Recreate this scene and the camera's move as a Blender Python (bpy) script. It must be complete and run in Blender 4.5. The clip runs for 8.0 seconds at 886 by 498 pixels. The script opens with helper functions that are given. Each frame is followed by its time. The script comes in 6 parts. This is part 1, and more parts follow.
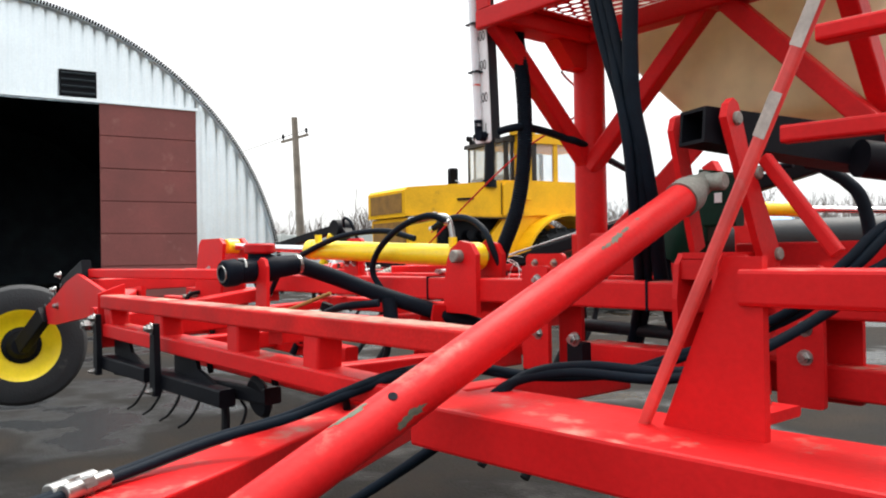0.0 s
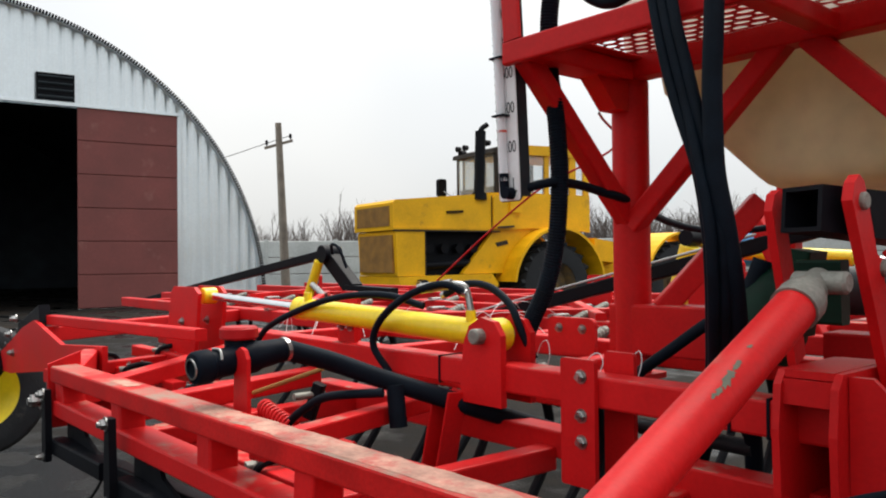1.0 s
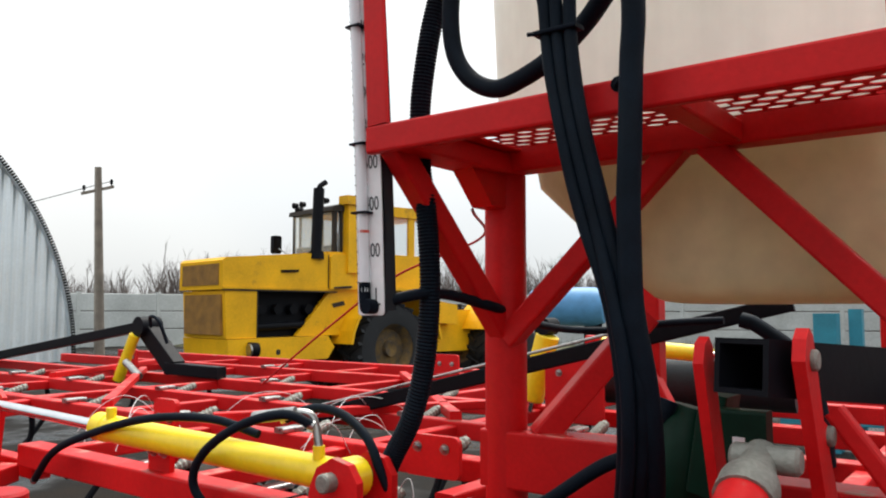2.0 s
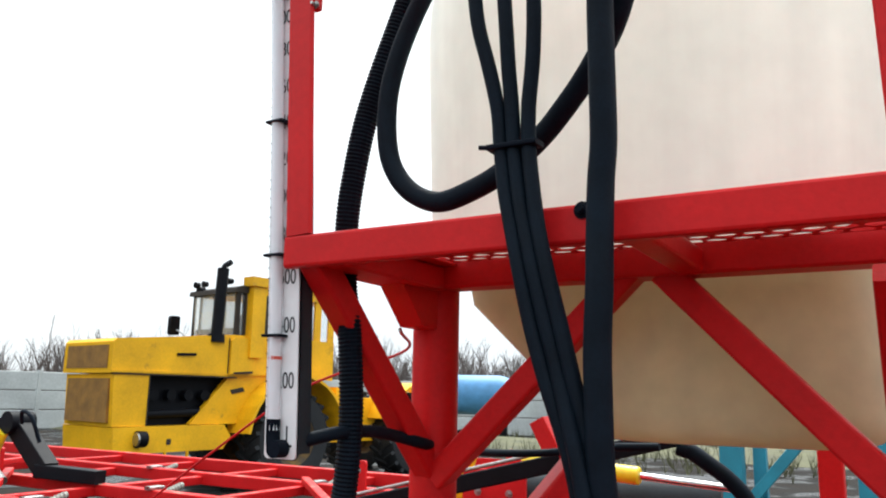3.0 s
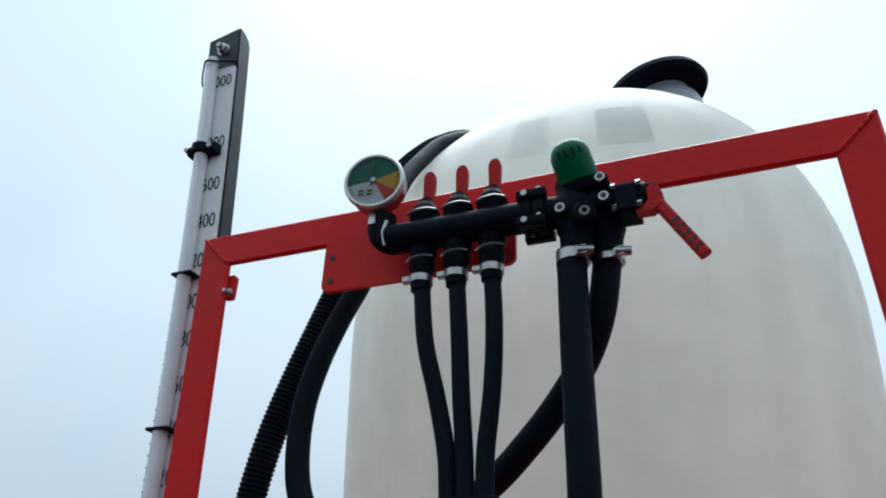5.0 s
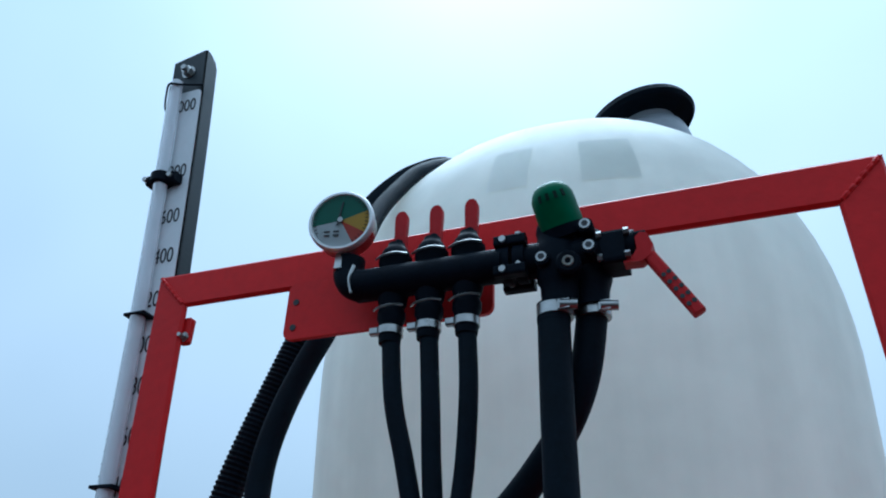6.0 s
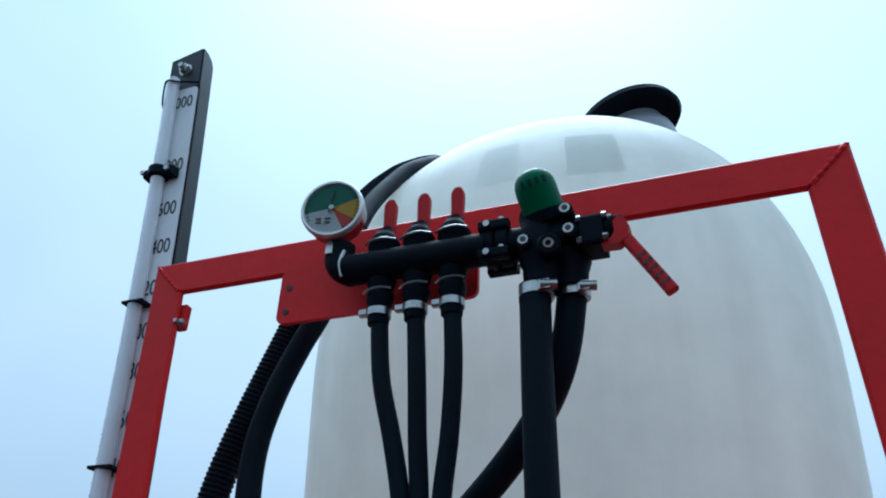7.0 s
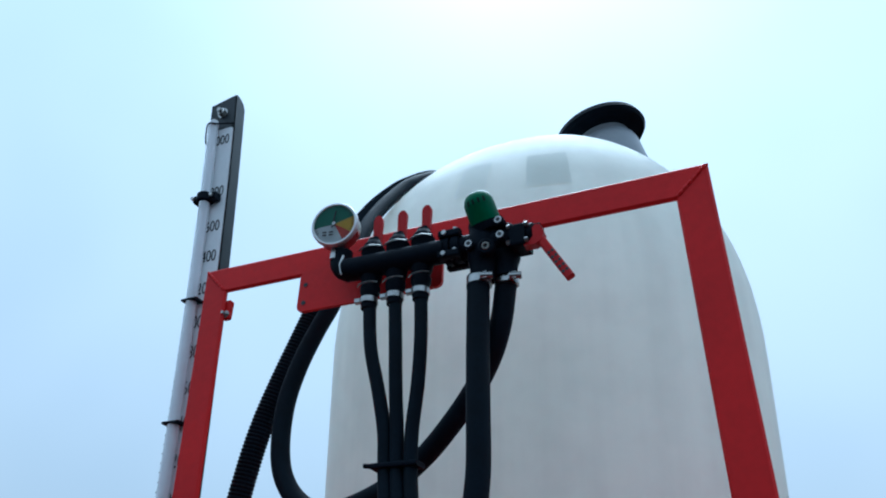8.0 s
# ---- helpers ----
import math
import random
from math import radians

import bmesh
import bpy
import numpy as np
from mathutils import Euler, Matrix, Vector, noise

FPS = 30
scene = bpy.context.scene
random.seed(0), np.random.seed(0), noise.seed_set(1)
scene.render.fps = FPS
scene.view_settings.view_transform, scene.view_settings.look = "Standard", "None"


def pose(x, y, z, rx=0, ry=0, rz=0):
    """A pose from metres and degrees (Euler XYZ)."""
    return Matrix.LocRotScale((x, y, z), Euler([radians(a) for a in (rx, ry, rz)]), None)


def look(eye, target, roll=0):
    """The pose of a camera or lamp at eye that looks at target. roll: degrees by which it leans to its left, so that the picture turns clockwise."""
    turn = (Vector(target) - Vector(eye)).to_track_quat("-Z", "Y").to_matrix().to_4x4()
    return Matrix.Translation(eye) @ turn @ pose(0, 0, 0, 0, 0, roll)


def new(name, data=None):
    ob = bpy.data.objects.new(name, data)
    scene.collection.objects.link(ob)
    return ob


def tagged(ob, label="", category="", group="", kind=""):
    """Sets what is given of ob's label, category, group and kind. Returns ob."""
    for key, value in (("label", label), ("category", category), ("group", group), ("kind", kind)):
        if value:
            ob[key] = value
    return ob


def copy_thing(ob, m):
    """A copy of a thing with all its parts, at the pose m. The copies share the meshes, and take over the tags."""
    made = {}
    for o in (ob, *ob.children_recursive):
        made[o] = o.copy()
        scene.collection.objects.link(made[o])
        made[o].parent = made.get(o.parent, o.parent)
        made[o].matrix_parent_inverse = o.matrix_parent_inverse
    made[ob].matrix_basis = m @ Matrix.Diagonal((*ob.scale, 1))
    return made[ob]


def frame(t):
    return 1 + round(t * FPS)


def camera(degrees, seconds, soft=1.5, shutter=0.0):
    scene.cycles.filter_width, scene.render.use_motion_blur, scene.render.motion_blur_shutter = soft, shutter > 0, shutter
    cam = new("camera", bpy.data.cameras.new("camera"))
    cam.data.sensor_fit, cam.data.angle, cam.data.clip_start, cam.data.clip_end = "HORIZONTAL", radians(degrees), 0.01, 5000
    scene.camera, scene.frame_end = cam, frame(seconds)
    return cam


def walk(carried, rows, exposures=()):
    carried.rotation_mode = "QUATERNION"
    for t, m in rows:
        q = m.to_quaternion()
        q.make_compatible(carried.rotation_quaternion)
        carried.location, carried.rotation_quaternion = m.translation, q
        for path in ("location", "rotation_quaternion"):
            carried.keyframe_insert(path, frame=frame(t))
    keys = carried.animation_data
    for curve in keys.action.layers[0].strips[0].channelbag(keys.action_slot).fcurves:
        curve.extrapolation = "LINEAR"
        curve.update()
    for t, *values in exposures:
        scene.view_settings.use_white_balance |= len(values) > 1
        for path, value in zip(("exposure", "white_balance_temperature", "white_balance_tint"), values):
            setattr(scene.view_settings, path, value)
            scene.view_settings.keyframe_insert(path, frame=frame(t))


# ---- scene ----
cam = camera(59.1, 8.0, soft=2.0)
PATH = [
    (0, (0.132, 1.039, 1.407), (-1.415, 2.307, 1.425), -0.9),
    (0.5, (-0.05, 1.155, 1.523), (-1.59, 2.43, 1.546), -0.7),
    (0.6, (-0.093, 1.176, 1.538), (-1.629, 2.457, 1.562), -0.6),
    (1, (-0.243, 1.233, 1.609), (-1.762, 2.533, 1.635), -0.6),
    (1.5, (-0.408, 1.321, 1.691), (-1.741, 2.81, 1.762), 0.0),
    (1.7, (-0.46, 1.374, 1.724), (-1.736, 2.91, 1.829), 0.0),
    (3, (-0.681, 1.575, 1.877), (-1.68, 3.267, 2.247), 1.2),
    (3.5, (-0.725, 1.632, 1.928), (-1.603, 3.342, 2.48), 1.8),
    (4, (-0.746, 1.627, 1.973), (-1.516, 3.243, 2.864), 2.3),
    (4.5, (-0.804, 1.671, 2.008), (-1.527, 3.264, 2.976), 2.4),
    (6, (-0.838, 1.773, 2.142), (-1.484, 3.371, 3.156), 2.3),
    (6.5, (-0.839, 1.783, 2.137), (-1.474, 3.38, 3.16), 2.1),
    (7, (-0.817, 1.761, 2.096), (-1.453, 3.352, 3.128), 2.2),
    (7.5, (-0.736, 1.685, 2.038), (-1.402, 3.262, 3.071), 1.9),
    (8, (-0.585, 1.507, 1.917), (-1.314, 3.064, 2.939), 1.9),
]
EXPOSURES = [(0, 1.12, 6700, 10), (0.4, 0.68, 6700, 10), (1.0, 0.5, 6700, 10), (1.5, 0.5, 6700, 10), (3.0, 1.0, 6300, 7), (3.5, 0.1, 6200, 7), (4.0, -0.2, 6000, 5), (4.5, 0.0, 5900, 4), (6.0, -0.2, 4650, -3), (6.5, -0.28, 4550, -3), (7.0, -0.1, 4750, -3), (7.5, 0.0, 5000, -1), (8.0, -0.14, 4700, -3)]
walk(cam, [(t, look(eye, target, roll)) for t, eye, target, roll in PATH], EXPOSURES)

GROUND = 0.2

# ---- world and sun: a bright overcast sky, the sun hidden high behind the tank ----
SUN = Vector((-0.14, 0.42, 0.9)).normalized()
world = bpy.data.worlds.new("world")
scene.world = world
world.use_nodes = True
wn, wl = world.node_tree.nodes, world.node_tree.links
wn.clear()
w_sky = wn.new("ShaderNodeTexSky")
w_sky.sky_type, w_sky.sun_disc = "NISHITA", False
w_sky.sun_elevation, w_sky.sun_rotation = math.asin(SUN.z), math.atan2(SUN.x, SUN.y)
w_sky.air_density, w_sky.dust_density = 1.0, 4.0
w_hsv = wn.new("ShaderNodeHueSaturation")
w_hsv.inputs["Saturation"].default_value = 0.25
w_hsv.inputs["Value"].default_value = 0.09
w_mix = wn.new("ShaderNodeMix")
w_mix.data_type, w_mix.blend_type = "RGBA", "MIX"
w_mix.inputs["Factor"].default_value = 0.66
w_noise = wn.new("ShaderNodeTexNoise")
w_noise.inputs["Scale"].default_value, w_noise.inputs["Detail"].default_value = 1.6, 3.0
w_ramp = wn.new("ShaderNodeValToRGB")
w_ramp.color_ramp.elements[0].position, w_ramp.color_ramp.elements[0].color = 0.3, (0.72, 0.78, 0.84, 1)
w_ramp.color_ramp.elements[1].position, w_ramp.color_ramp.elements[1].color = 0.7, (0.98, 1.0, 1.0, 1)
w_bg, w_out = wn.new("ShaderNodeBackground"), wn.new("ShaderNodeOutputWorld")
w_bg.inputs["Strength"].default_value = 1.0
w_tc = wn.new("ShaderNodeTexCoord")
wl.new(w_tc.outputs["Generated"], w_noise.inputs["Vector"])
wl.new(w_noise.outputs["Fac"], w_ramp.inputs["Fac"])
wl.new(w_sky.outputs["Color"], w_hsv.inputs["Color"])
wl.new(w_hsv.outputs["Color"], w_mix.inputs["A"])
wl.new(w_ramp.outputs["Color"], w_mix.inputs["B"])
w_sep, w_cie, w_mul = wn.new("ShaderNodeSeparateXYZ"), wn.new("ShaderNodeMapRange"), wn.new("ShaderNodeMix")
w_cie.inputs["From Min"].default_value, w_cie.inputs["From Max"].default_value = 0.0, 1.0
w_cie.inputs["To Min"].default_value, w_cie.inputs["To Max"].default_value = 0.77, 1.56     # an overcast sky is brightest overhead
w_mul.data_type, w_mul.blend_type = "RGBA", "MULTIPLY"
w_mul.inputs["Factor"].default_value = 1.0
wl.new(w_tc.outputs["Generated"], w_sep.inputs["Vector"])
wl.new(w_sep.outputs["Z"], w_cie.inputs["Value"])
wl.new(w_mix.outputs["Result"], w_mul.inputs["A"])
wl.new(w_cie.outputs["Result"], w_mul.inputs["B"])
wl.new(w_mul.outputs["Result"], w_bg.inputs["Color"])
wl.new(w_bg.outputs["Background"], w_out.inputs["Surface"])
sun_lamp = new("sun", bpy.data.lights.new("sun", "SUN"))
sun_lamp.data.energy, sun_lamp.data.angle, sun_lamp.data.color = 2.6, radians(40), (1.0, 0.96, 0.9)
sun_lamp.matrix_world = look(tuple(SUN * 40), (0, 0, 0))


# ---- materials ----
def material(name, color, rough=0.5, metal=0.0, vary=0.25, scale=6.0, fine=60.0, bump=0.05, dirt=None, dirt_amount=0.0, dirt_scale=4.0, island=False, coat=0.0, translucent=0.0, spec=0.5, settles=False, stretch=1.0):
    """A surface whose colour varies at two scales, with fine relief and, if asked for, patches of dirt or bare metal."""
    m = bpy.data.materials.new(name)
    m.use_nodes = True
    n, l = m.node_tree.nodes, m.node_tree.links
    bsdf = n["Principled BSDF"]
    tc = n.new("ShaderNodeTexCoord")
    big, small = n.new("ShaderNodeTexNoise"), n.new("ShaderNodeTexNoise")
    big.inputs["Scale"].default_value, big.inputs["Detail"].default_value = scale, 5.0
    small.inputs["Scale"].default_value, small.inputs["Detail"].default_value = fine, 4.0
    drawn = n.new("ShaderNodeMapping")           # below 1, the broad marks run down as streaks
    drawn.inputs["Scale"].default_value = (1, 1, stretch)
    l.new(tc.outputs["Object"], drawn.inputs["Vector"])
    l.new(drawn.outputs["Vector"], big.inputs["Vector"])
    l.new(tc.outputs["Object"], small.inputs["Vector"])
    ramp = n.new("ShaderNodeMapRange")
    ramp.inputs["From Min"].default_value, ramp.inputs["From Max"].default_value = 0.3, 0.7
    ramp.inputs["To Min"].default_value, ramp.inputs["To Max"].default_value = 1.0 - vary, 1.0 + vary * 0.5
    l.new(big.outputs["Fac"], ramp.inputs["Value"])
    fine_r = n.new("ShaderNodeMapRange")
    fine_r.inputs["From Min"].default_value, fine_r.inputs["From Max"].default_value = 0.3, 0.7
    fine_r.inputs["To Min"].default_value, fine_r.inputs["To Max"].default_value = 1.0 - vary * 0.4, 1.0 + vary * 0.3
    l.new(small.outputs["Fac"], fine_r.inputs["Value"])
    mul = n.new("ShaderNodeMath")
    mul.operation = "MULTIPLY"
    l.new(ramp.outputs["Result"], mul.inputs[0])
    l.new(fine_r.outputs["Result"], mul.inputs[1])
    last = mul.outputs["Value"]
    if island:
        info = n.new("ShaderNodeNewGeometry")
        isl = n.new("ShaderNodeMapRange")
        isl.inputs["To Min"].default_value, isl.inputs["To Max"].default_value = 0.75, 1.2
        l.new(info.outputs["Random Per Island"], isl.inputs["Value"])
        mul2 = n.new("ShaderNodeMath")
        mul2.operation = "MULTIPLY"
        l.new(last, mul2.inputs[0])
        l.new(isl.outputs["Result"], mul2.inputs[1])
        last = mul2.outputs["Value"]
    tint = n.new("ShaderNodeMix")
    tint.data_type, tint.blend_type = "RGBA", "MULTIPLY"
    tint.inputs["Factor"].default_value = 1.0
    tint.inputs["A"].default_value = (*color, 1)
    l.new(last, tint.inputs["B"])
    colour = tint.outputs["Result"]
    rough_out = None
    if dirt:
        spots = n.new("ShaderNodeTexNoise")
        spots.inputs["Scale"].default_value, spots.inputs["Detail"].default_value, spots.inputs["Roughness"].default_value = dirt_scale, 8.0, 0.65
        l.new(tc.outputs["Object"], spots.inputs["Vector"])
        cut = n.new("ShaderNodeMapRange")
        cut.inputs["From Min"].default_value, cut.inputs["From Max"].default_value = 0.72 - dirt_amount * 0.4, 0.80 - dirt_amount * 0.2
        l.new(spots.outputs["Fac"], cut.inputs["Value"])
        over = n.new("ShaderNodeMix")
        over.data_type = "RGBA"
        over.inputs["B"].default_value = (*dirt, 1)
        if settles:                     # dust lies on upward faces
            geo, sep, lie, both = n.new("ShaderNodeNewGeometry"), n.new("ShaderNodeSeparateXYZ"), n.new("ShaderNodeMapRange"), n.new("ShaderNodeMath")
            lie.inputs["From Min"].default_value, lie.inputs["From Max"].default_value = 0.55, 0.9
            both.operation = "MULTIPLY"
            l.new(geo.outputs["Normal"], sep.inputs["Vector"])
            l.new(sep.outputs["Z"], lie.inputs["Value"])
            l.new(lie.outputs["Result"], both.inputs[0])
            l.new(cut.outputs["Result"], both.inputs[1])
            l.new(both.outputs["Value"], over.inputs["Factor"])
        else:
            l.new(cut.outputs["Result"], over.inputs["Factor"])
        l.new(colour, over.inputs["A"])
        colour = over.outputs["Result"]
    l.new(colour, bsdf.inputs["Base Color"])
    bsdf.inputs["Metallic"].default_value = metal
    bsdf.inputs["Specular IOR Level"].default_value = spec
    rr = n.new("ShaderNodeMapRange")
    rr.inputs["To Min"].default_value, rr.inputs["To Max"].default_value = max(0.03, rough - 0.12), min(1.0, rough + 0.14)
    l.new(big.outputs["Fac"], rr.inputs["Value"])
    l.new(rr.outputs["Result"], bsdf.inputs["Roughness"])
    if coat:
        bsdf.inputs["Coat Weight"].default_value, bsdf.inputs["Coat Roughness"].default_value = coat, 0.12
    if bump:
        b = n.new("ShaderNodeBump")
        b.inputs["Strength"].default_value, b.inputs["Distance"].default_value = bump, 0.01
        l.new(small.outputs["Fac"], b.inputs["Height"])
        l.new(b.outputs["Normal"], bsdf.inputs["Normal"])
    if translucent:
        tr, mix = n.new("ShaderNodeBsdfTranslucent"), n.new("ShaderNodeMixShader")
        l.new(colour, tr.inputs["Color"])
        mix.inputs["Fac"].default_value = translucent
        l.new(bsdf.outputs["BSDF"], mix.inputs[1])
        l.new(tr.outputs["BSDF"], mix.inputs[2])
        l.new(mix.outputs["Shader"], n["Material Output"].inputs["Surface"])
    return m


RED = material("red_paint", (0.58, 0.010, 0.012), 0.45, spec=0.18, vary=0.16, scale=5, fine=90, bump=0.06, dirt=(0.34, 0.22, 0.17), dirt_amount=0.45, dirt_scale=9, settles=True)
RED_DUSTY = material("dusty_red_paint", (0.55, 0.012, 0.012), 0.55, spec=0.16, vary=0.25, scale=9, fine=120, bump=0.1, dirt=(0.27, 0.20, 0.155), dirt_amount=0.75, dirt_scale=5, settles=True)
RED_FADED = material("worn_red_paint", (0.64, 0.055, 0.05), 0.5, vary=0.2, scale=8, fine=80, dirt=(0.50, 0.38, 0.34), dirt_amount=0.30, dirt_scale=2.6)
RED_DARK = material("red_plastic", (0.42, 0.010, 0.013), 0.45, spec=0.15, vary=0.15, scale=20, fine=150)
MUD = material("dried_pale_mud", (0.46, 0.25, 0.19), 0.9, vary=0.4, scale=14, fine=90, bump=0.4, dirt=(0.42, 0.05, 0.045), dirt_amount=0.6, dirt_scale=16)
WORN = material("pale_worn_primer", (0.46, 0.40, 0.36), 0.6, vary=0.3, scale=30, fine=160)
CHIP = material("chipped_grey_primer", (0.11, 0.12, 0.085), 0.7, vary=0.3, scale=40)
YELLOW = material("yellow_paint", (0.90, 0.67, 0.01), 0.4, vary=0.12, scale=8, dirt=(0.12, 0.09, 0.03), dirt_amount=0.12, dirt_scale=12, coat=0.2)
TRACTOR_YELLOW = material("tractor_yellow_paint", (0.87, 0.46, 0.006), 0.5, spec=0.3, vary=0.18, scale=2.0, fine=30, dirt=(0.30, 0.14, 0.03), dirt_amount=0.25, dirt_scale=1.8)
SOOT = material("sooty_brown_frame", (0.035, 0.030, 0.026), 0.6, spec=0.25, vary=0.3, scale=6)
# Brownish yellow broken by darker patches, for the tractor's wheel rims.
DULL_YELLOW = material("dull_brown_yellow_paint", (0.16, 0.095, 0.025), 0.8, vary=0.4, scale=5, fine=40, dirt=(0.05, 0.042, 0.035), dirt_amount=0.8, dirt_scale=6)
GRILLE = material("rusty_mesh_grille", (0.30, 0.15, 0.03), 0.75, vary=0.35, scale=6, fine=160, bump=0.5)
BLACK = material("black_paint", (0.005, 0.006, 0.009), 0.5, spec=0.1, vary=0.3, scale=8, dirt=(0.06, 0.055, 0.05), dirt_amount=0.15, dirt_scale=9)
RUBBER = material("black_rubber", (0.010, 0.015, 0.020), 0.55, spec=0.30, vary=0.35, scale=14, fine=120, bump=0.12)
HOSE = material("black_hose_rubber", (0.005, 0.010, 0.017), 0.6, spec=0.08, vary=0.3, scale=20, fine=200, bump=0.08)
PLASTIC = material("black_plastic", (0.005, 0.008, 0.014), 0.5, spec=0.045, vary=0.3, scale=25, fine=240, bump=0.06)
TYRE = material("tyre_rubber", (0.013, 0.015, 0.018), 0.8, vary=0.4, scale=5, fine=80, bump=0.3, dirt=(0.07, 0.065, 0.06), dirt_amount=0.22, dirt_scale=6)
STEEL = material("zinc_steel", (0.40, 0.40, 0.39), 0.3, metal=0.95, vary=0.25, scale=30)
BEZEL = material("satin_steel", (0.72, 0.72, 0.71), 0.5, metal=0.6, vary=0.12, scale=30)
CHROME = material("chromed_rod", (0.75, 0.76, 0.78), 0.14, metal=1.0, vary=0.06, scale=20, bump=0.0)
CAST = material("grey_cast_iron", (0.26, 0.26, 0.23), 0.6, metal=0.35, vary=0.3, scale=18, fine=140, bump=0.25)
TANK = material("milky_polyethylene", (0.95, 0.955, 0.90), 0.36, vary=0.09, scale=9.0, fine=14, bump=0.006, translucent=0.58, stretch=0.05)
PANEL = material("greyer_polyethylene", (0.91, 0.92, 0.89), 0.40, vary=0.05, scale=6.0, fine=18, bump=0.006, translucent=0.48)
PANEL_PALE = material("paler_polyethylene", (0.96, 0.965, 0.94), 0.5, vary=0.03, scale=6.0, fine=18, bump=0.006, translucent=0.48)
SLATE = material("slate_plastic", (0.022, 0.030, 0.036), 0.5, spec=0.3, vary=0.2, scale=18, fine=160)
SUMP = material("liquid_filled_polyethylene", (0.71, 0.655, 0.46), 0.4, vary=0.18, scale=2.2, fine=16, bump=0.006, translucent=0.48)
NECK = material("grey_plastic_neck", (0.30, 0.32, 0.35), 0.4, vary=0.1, scale=12)
WHITE = material("white_scale_face", (0.78, 0.79, 0.80), 0.45, vary=0.08, scale=6)
INK = material("black_ink", (0.022, 0.022, 0.026), 0.6, vary=0.1)
GREEN = material("green_plastic", (0.004, 0.115, 0.042), 0.42, spec=0.15, vary=0.2, scale=22)
GREEN_DARK = material("dark_green_paint", (0.002, 0.024, 0.013), 0.45, spec=0.15, vary=0.3, scale=10)
DIAL_GREEN = material("dial_green", (0.02, 0.18, 0.11), 0.35, vary=0.05)
DIAL_YELLOW = material("dial_yellow", (0.62, 0.40, 0.03), 0.35, vary=0.05)
DIAL_RED = material("dial_red", (0.55, 0.06, 0.03), 0.35, vary=0.05)
DIAL_WHITE = material("dial_white", (0.62, 0.66, 0.66), 0.35, vary=0.05)
TEAL = material("turquoise_paint", (0.02, 0.22, 0.30), 0.5, vary=0.2, scale=4)
BLUE = material("blue_barrel_paint", (0.08, 0.26, 0.50), 0.5, vary=0.2, scale=3)
ZINC_WALL = material("galvanised_sheet", (0.76, 0.83, 0.87), 0.40, metal=0.8, vary=0.09, scale=0.7, fine=14, bump=0.05)
DOOR_RED = material("oxide_red_paint", (0.20, 0.055, 0.05), 0.65, vary=0.22, scale=0.9, fine=20, dirt=(0.27, 0.12, 0.10), dirt_amount=0.3, dirt_scale=1.2)
# Bluish dark colour standing in for the shade inside the open hangar.
DOORWAY_SHADE = material("hangar_inner_shade", (0.11, 0.14, 0.17), 0.9, vary=0.3, scale=1)
CONCRETE = material("fence_concrete", (0.47, 0.49, 0.48), 0.85, vary=0.22, scale=0.8, fine=12, bump=0.2)
POLE_WOOD = material("weathered_pole", (0.20, 0.17, 0.14), 0.85, vary=0.35, scale=3, fine=40, bump=0.3)
BARK = material("grey_bark", (0.13, 0.105, 0.095), 0.9, vary=0.3, scale=4, island=True)
SCRUB = material("dry_scrub", (0.10, 0.10, 0.05), 0.9, vary=0.4, scale=2, island=True)


def glassy(name, color, rough, alpha):
    m = bpy.data.materials.new(name)
    m.use_nodes = True
    b = m.node_tree.nodes["Principled BSDF"]
    b.inputs["Base Color"].default_value, b.inputs["Roughness"].default_value = (*color, 1), rough
    b.inputs["Transmission Weight"].default_value, b.inputs["IOR"].default_value = alpha, 1.2
    return m


CLEAR = glassy("cloudy_plastic_tube", (0.84, 0.86, 0.89), 0.42, 0.35)
WINDOW = glassy("cab_window_glass", (0.80, 0.84, 0.85), 0.05, 0.80)


